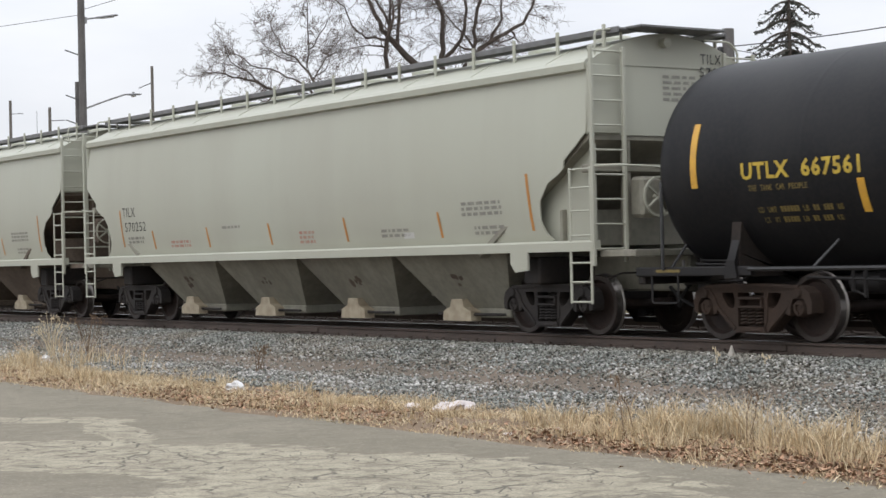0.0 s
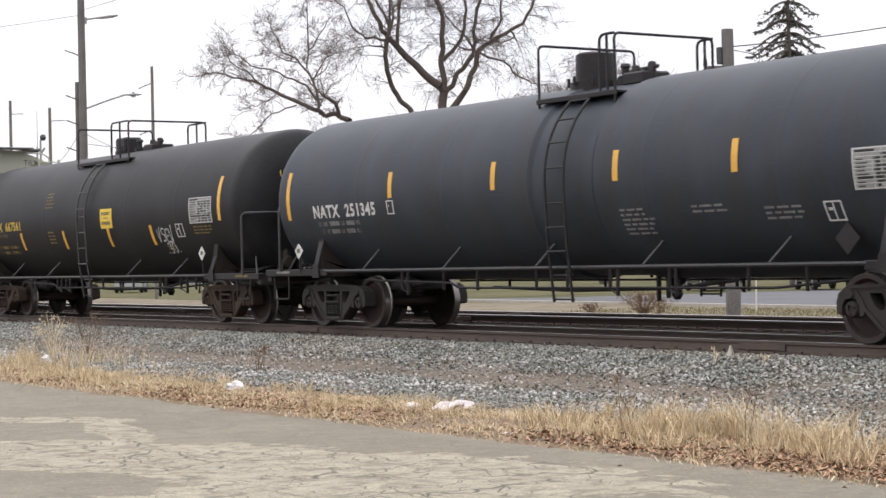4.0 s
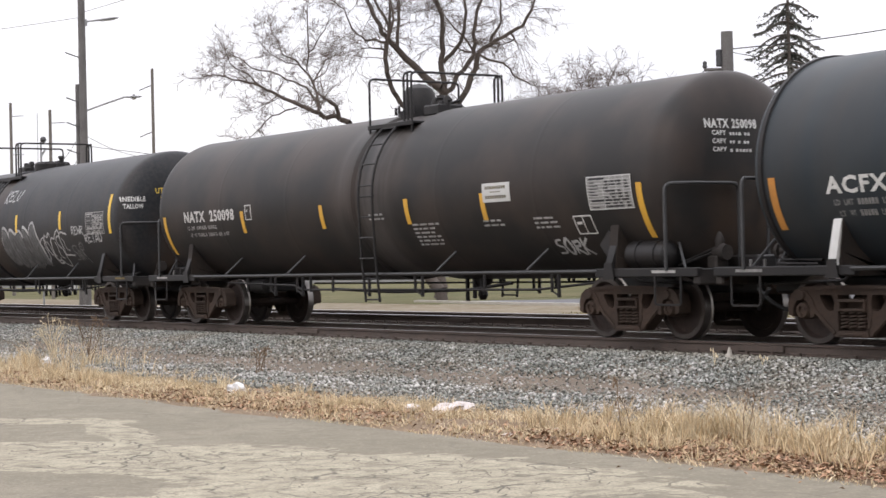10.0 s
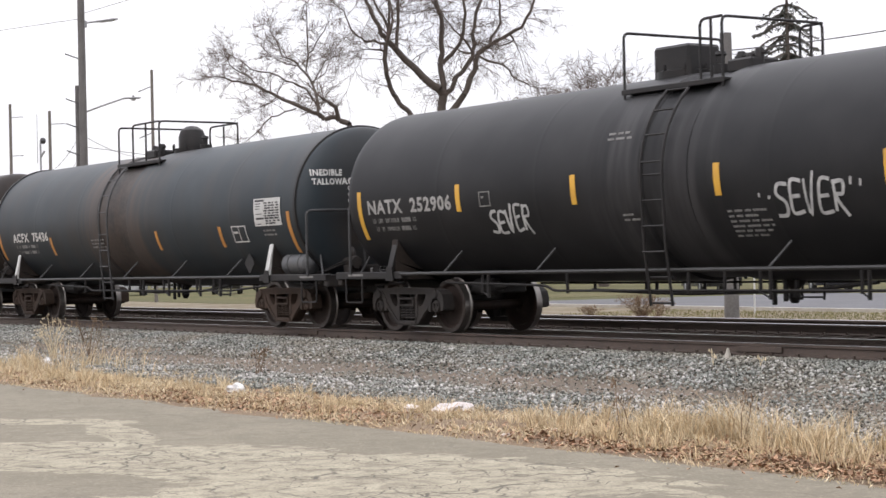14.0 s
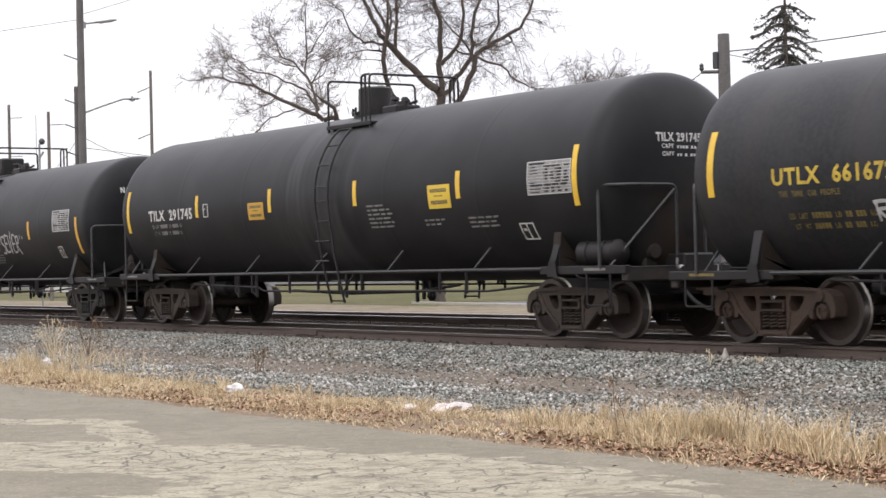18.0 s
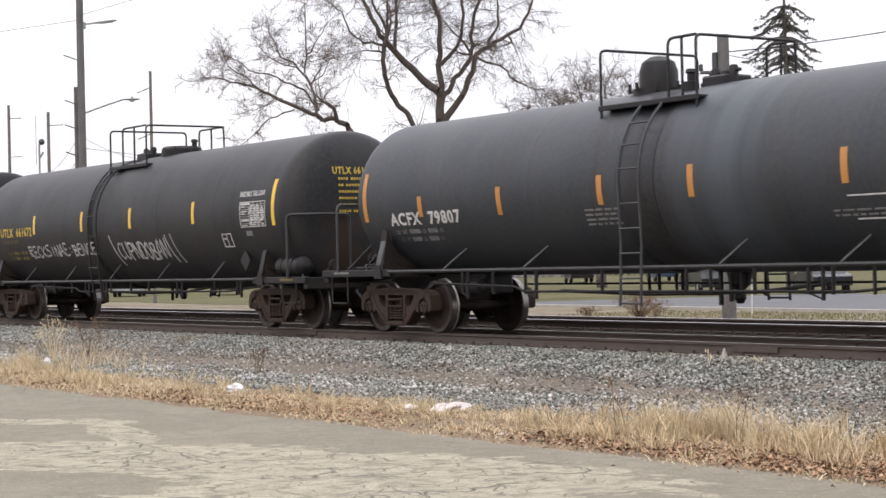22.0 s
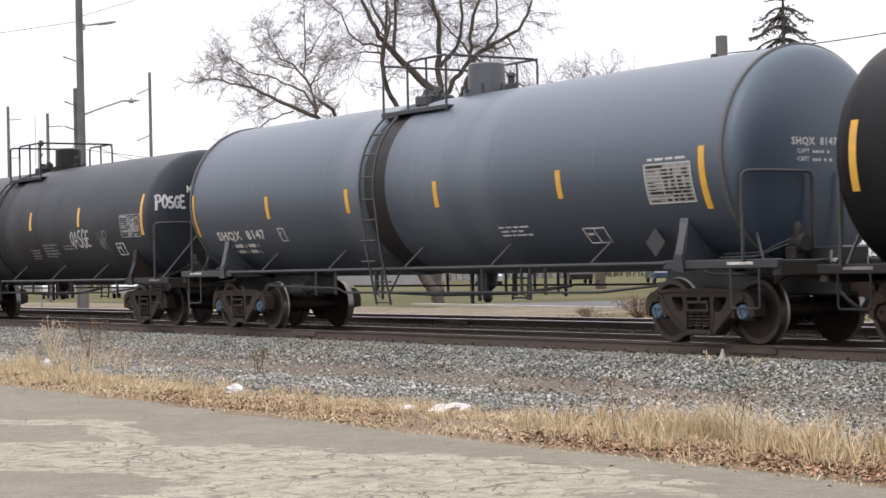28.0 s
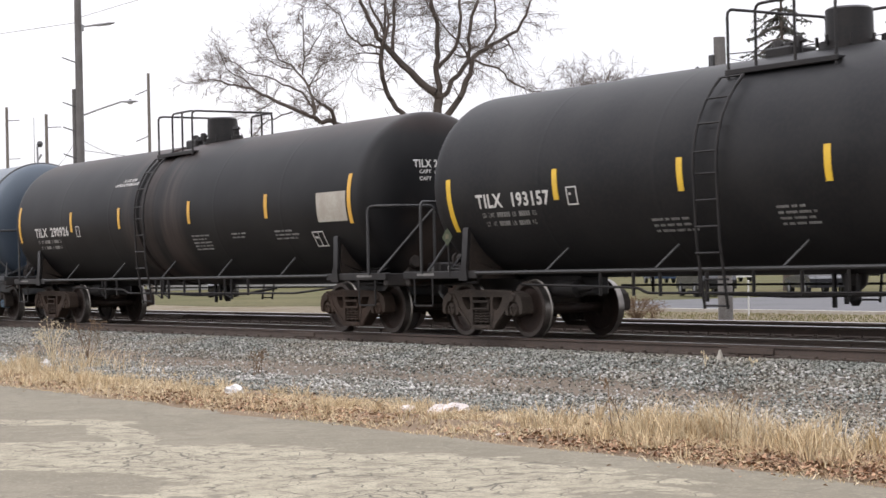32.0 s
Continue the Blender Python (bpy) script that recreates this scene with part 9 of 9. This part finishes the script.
CARS.append(dict(place=151.65, L=13.88, r=1.49, top=3.87, half=7.95, off=-0.12, ladder=-1.2, sill=1.02, paint=M_slate_dark_spill, truck=M_truck_grey, seed=10, manway='drum', 
         plat=(-1.47, 0.6), manway_x=0.04, band=(-0.3, 0.75), band_mat=M_slate_dark_spill, label='black tank car with white scrawls and lettering', long_brace=True, text='NATX 251338', white_placards=[(-7.75, 1.66, M_placard_green)], 
         text_at=(-6.88, -4.8, -15.0), 
         stripes=[(-7.94, 19.8, -14.8), (-4.63, 13.0, -4.2), (-2.09, 13.0, -4.2), (1.14, 13.0, -4.2), (4.15, 13.0, -4.2), (7.64, 19.8, -14.8)], tape=M_yellow, 
         boxes=[(-4.43, -4.21, -15.1, -6.1, W, 1), (6.05, 6.47, -32.6, -20.8, W, 2)], charts=[(6.5, 7.51, -16.2, 3.4, M_white_soft)], 
        
         small=[(0.84, 1.43, -23.4, 4, 0.045), (1.72, 2.61, -18.8, 5, 0.045), (3.02, 3.61, -20.6, 2, 0.045)], 
         tags=[('IM A SMOKE WEED FOR', -3.54, -1.64, -21.5, -17.0, 0.022, M_spray_white, 'hand-painted white words', 75, 0.0, 2.5), ('THE REST OF MY', -3.36, -1.9, -28.0, -23.5, 0.022, M_spray_white, 'hand-painted white words', 76, 0.0, 2.0), ('LIFE.', -2.9, -2.33, -35.5, -31.0, 0.022, M_spray_white, 'hand-painted white words', 77, 0.0, 1.0), ('MEEE', -4.27, -3.72, -22.5, -16.5, 0.028, M_spray_white, 'small white painted tag', 72), ('QASGE', 3.55, 4.7, -22.5, -7.5, 0.05, M_spray_white, 'white painted tag', 71, 0.05), ('WR', 5.2, 5.7, -26.0, -9.0, 0.03, M_white_dim, 'worn faint painted tag', 73)],
         head_tags=[('POSGE', -1.36, -0.72, 7.0, 17.0, 0.05, M_spray_white, 'white painted tag on the tank end', 74), ('SMSK', -0.6, -0.02, 5.0, 14.5, 0.05, M_spray_white, 'white painted tag on the tank end', 78, 0.1)], placards=[], 
         head_texts=[('NATX 251338', -0.2, 2.9, 0.95, 0.15, W, 'white stencilled end number', 2)]))
CARS.append(dict(place=169.97, L=13.85, r=1.56, top=4.14, half=8.0, off=-0.04, depth=0.34, rim=True, rim_mat=M_frame_grey, ladder=-1.01, sill=1.14, paint=M_blue_spill, 
         frame=M_frame_blue, truck=M_truck_grey, cap=M_cap_blue, seed=11, ladder_mat=M_rail, manway='drum', plat=(-1.45, 0.55), manway_x=0.38, manway_mat=M_bluegrey, splay=True, 
         band=(-0.3, 0.4), band_mat=M_frame, label='blue-grey tank car with a dark stained band', text='SHQX 8147', text_at=(-7.2, -5.22, -32.1), 
         stripes=[(-7.98, 5.7, -26.7), (-4.83, -0.1, -16.0), (-1.85, -0.1, -16.0), (1.0, -0.1, -16.0), (4.35, -0.1, -16.0), (7.56, 5.7, -26.7)], tape=M_yellow, 
         boxes=[(-4.66, -4.43, -33.6, -23.2, W, 1), (4.57, 5.09, -45.6, -34.5, W, 2)], charts=[(6.35, 7.34, -22.5, -1.3, W, M_chart)], placards=[(6.21, -44.87)], 
         small=[(2.49, 3.28, -31.1, 3, 0.045), (6.43, 7.22, 1.5, 1, 0.05)], dim=M_white, 
         head_texts=[('SHQX  8147', -0.15, 2.7, 0.86, 0.13, W, 'white stencilled end number', 2)], post_mat=M_frame_grey, post_h=0.6))
CARS.append(dict(place=188.38, L=14.33, r=1.56, top=4.0, half=8.15, off=-0.04, ladder=-0.82, sill=1.05, paint=M_new_spill, truck=M_truck, seed=12, manway='drum', 
         plat=(-1.16, 0.5), manway_x=0.01, band=(-0.3, 0.5), band_mat=M_new_spill, depth=0.5, label='glossy black tank car with a weathered white panel', 
         post_h=0.72, long_brace=True, text='TILX 290926', text_at=(-7.08, -5, -13.0), 
         stripes=[(-8.08, 16.0, -16.9), (-4.81, 7.4, -9.7), (-2.09, 7.4, -9.7), (1.42, 7.4, -9.7), (4.76, 7.4, -9.7), (7.87, 16.0, -16.9)], tape=M_yellow, 
         boxes=[(-4.55, -4.35, -14.3, -4.9, W, 1), (6.35, 6.75, -32.7, -21.2, W, 2)], panels=[(6.71, 7.75, -14.9, 4.9, M_panel_tan, 'weathered blank white panel')], 
         texts=[('DO NOT ENTER', -2.2, -1.5, 29.3, 0.075, W, 'white warning words'), ('CAUTION NITROGEN BLANKET', -2.56, -1.25, 25.6, 0.075, W, 'white warning words')],
         small=[(1.39, 2.18, -18.9, 5, 0.045), (3.17, 3.86, -18.9, 2, 0.045), (4.95, 5.84, -18.9, 3, 0.045)], dim=M_white_dim, 
         head_texts=[('TILX 290926', -0.15, 2.95, 0.95, 0.15, W, 'white stencilled end number', 2)]))
CARS.append(dict(place=206.65, L=14.0, r=1.54, top=4.03, half=8.0, off=0.46, ladder=-0.94, sill=1.06, paint=M_black_new, truck=M_truck_grey, seed=13, manway='drum', 
         plat=(-1.13, 0.9), manway_x=0.22, depth=0.5, label='glossy black tank car with white lettering', post_h=0.74, white_placards=[(-7.42, 1.66, M_placard_green)], long_brace=True, text='TILX 193157', text_at=(-6.51, -4.57, -15.3), 
         stripes=[(-7.26, 3.9, -29.2), (-4.4, 4.7, -12.8), (-1.56, 4.7, -12.8), (1.25, 4.7, -12.8), (4.4, 4.7, -12.8), (7.69, 3.9, -29.2)], tape=M_yellow_bright, 
         boxes=[(-4.14, -3.89, -16.3, -5.8, W, 1)], small=[(-2.36, -1.47, -26.9, 3, 0.055), (0.19, 0.89, -23.4, 4, 0.05), (2.15, 2.85, -18.1, 4, 0.045)], dim=M_white_dim, 
         head_texts=[]))



def build_train():
    hopper_car(-30.35 - 19.9, "", "cream covered hopper car with grimy ends", 2, M_grime)
    hopper_car(-30.35, "570252", "cream covered hopper car with orange stripes", 1)
    for spec in CARS:
        tank_car(spec, spec["place"])


def travel(t):
    """How far the train has gone, in metres."""
    return 0.0345 + 6.979579 * t + 0.00688794 * t ** 2 - 3.72899e-4 * t ** 3 + 5.64563e-6 * t ** 4


def motions():
    """The train rolls by at an even pace, and every wheelset turns."""
    for car, place in train:
        walk(car, [(t, pose(place - travel(t), 0, 0)) for t in range(0, 33)])
    steps = [i / 10 for i in range(321)]
    turns = [(t, -math.degrees(travel(t) / WHEEL_R)) for t in steps]
    for ws in wheelsets:
        x, y, z = ws.location
        walk(ws, [(t, pose(x, y, z, 0, a, 0)) for t, a in turns])


build_ground()
build_far()
build_poles()
build_trees()
build_spruce((-69.24, 49.9, -0.5), 18.9, 4)
build_train()
build_verge()
build_weed(-32.3, -5.4, 0.85, 16, 3, 0.4, M_grass_pale, "tall bleached weed with drooping heads")
build_weed(-30.9, -5.3, 0.8, 12, 5, 0.35)
build_weed(-25.2, -4.9, 0.45, 9, 7, 0.3)
build_weed(-39.8, 15.0, 0.7, 100, 9, 1.2, None, "low brown weed bush beside the far track")
build_weed(-41.2, 14.3, 0.4, 40, 10, 1.0, None, "low brown weed bush beside the far track")
build_weed(-38.9, 14.8, 0.45, 30, 15, 1.1, None, "low brown weed bush beside the far track")
build_weed(-13.3, -7.4, 0.6, 2, 12, 0.5, None, "single dark weed stalk")
build_weed(-12.0, -7.2, 0.5, 2, 13, 0.2, None, "single dark weed stalk")
build_weed(-18.1, -2.0, 0.2, 2, 17, 0.15, M_grass_pale, "pale dry stalk on the ballast")
build_weed(-17.2, -2.0, 0.16, 2, 18, 0.4, M_grass_pale, "pale dry stalk on the ballast")
crumpled("plastic_bag", -21.7, -7.15, 0.15, 0.11, 0.1, M_plastic, "crumpled white plastic bag on the verge", 3)
crumpled("plastic_sheet", -17.1, -6.8, 0.32, 0.16, 0.07, M_paper, "crumpled pale plastic sheet on the verge", 5)
crumpled("plastic_sheet", -17.5, -7.1, 0.2, 0.1, 0.05, M_paper, "torn pale plastic sheet on the verge", 6)
crumpled("paper_scrap", -30.9, -6.1, 0.1, 0.09, 0.1, M_plastic, "white crumpled paper on the verge", 7)
crumpled("paper_scrap", -28.7, -6.75, 0.14, 0.07, 0.03, M_plastic, "flat white paper scrap on the verge", 9)
crumpled("paper_scrap", -13.8, -7.65, 0.09, 0.05, 0.03, M_paper, "small pale scrap among the leaves", 11)
crumpled("paper_scrap", -14.3, -7.5, 0.07, 0.05, 0.02, M_paper, "small pale scrap among the leaves", 12)
crumpled("paper_scrap", -14.4, -8.0, 0.07, 0.05, 0.02, M_paper, "small pale scrap among the leaves", 14)
post = thing("track_marker", "small pale cone-shaped marker beside the rail", "marker", (-18.4, -1.45, -0.2))
part("cone", Shape().lathe([(0.0, 0.05), (0.06, 0.045), (0.16, 0.015), (0.17, 0.0)], "z", 12), M_marker, post)
build_track(0.0, -110, 16, "near railway track with rusty rails on wooden ties")
build_track(3.55, -110, 16, "second railway track behind the first", 0.09)
build_ballast()
motions()
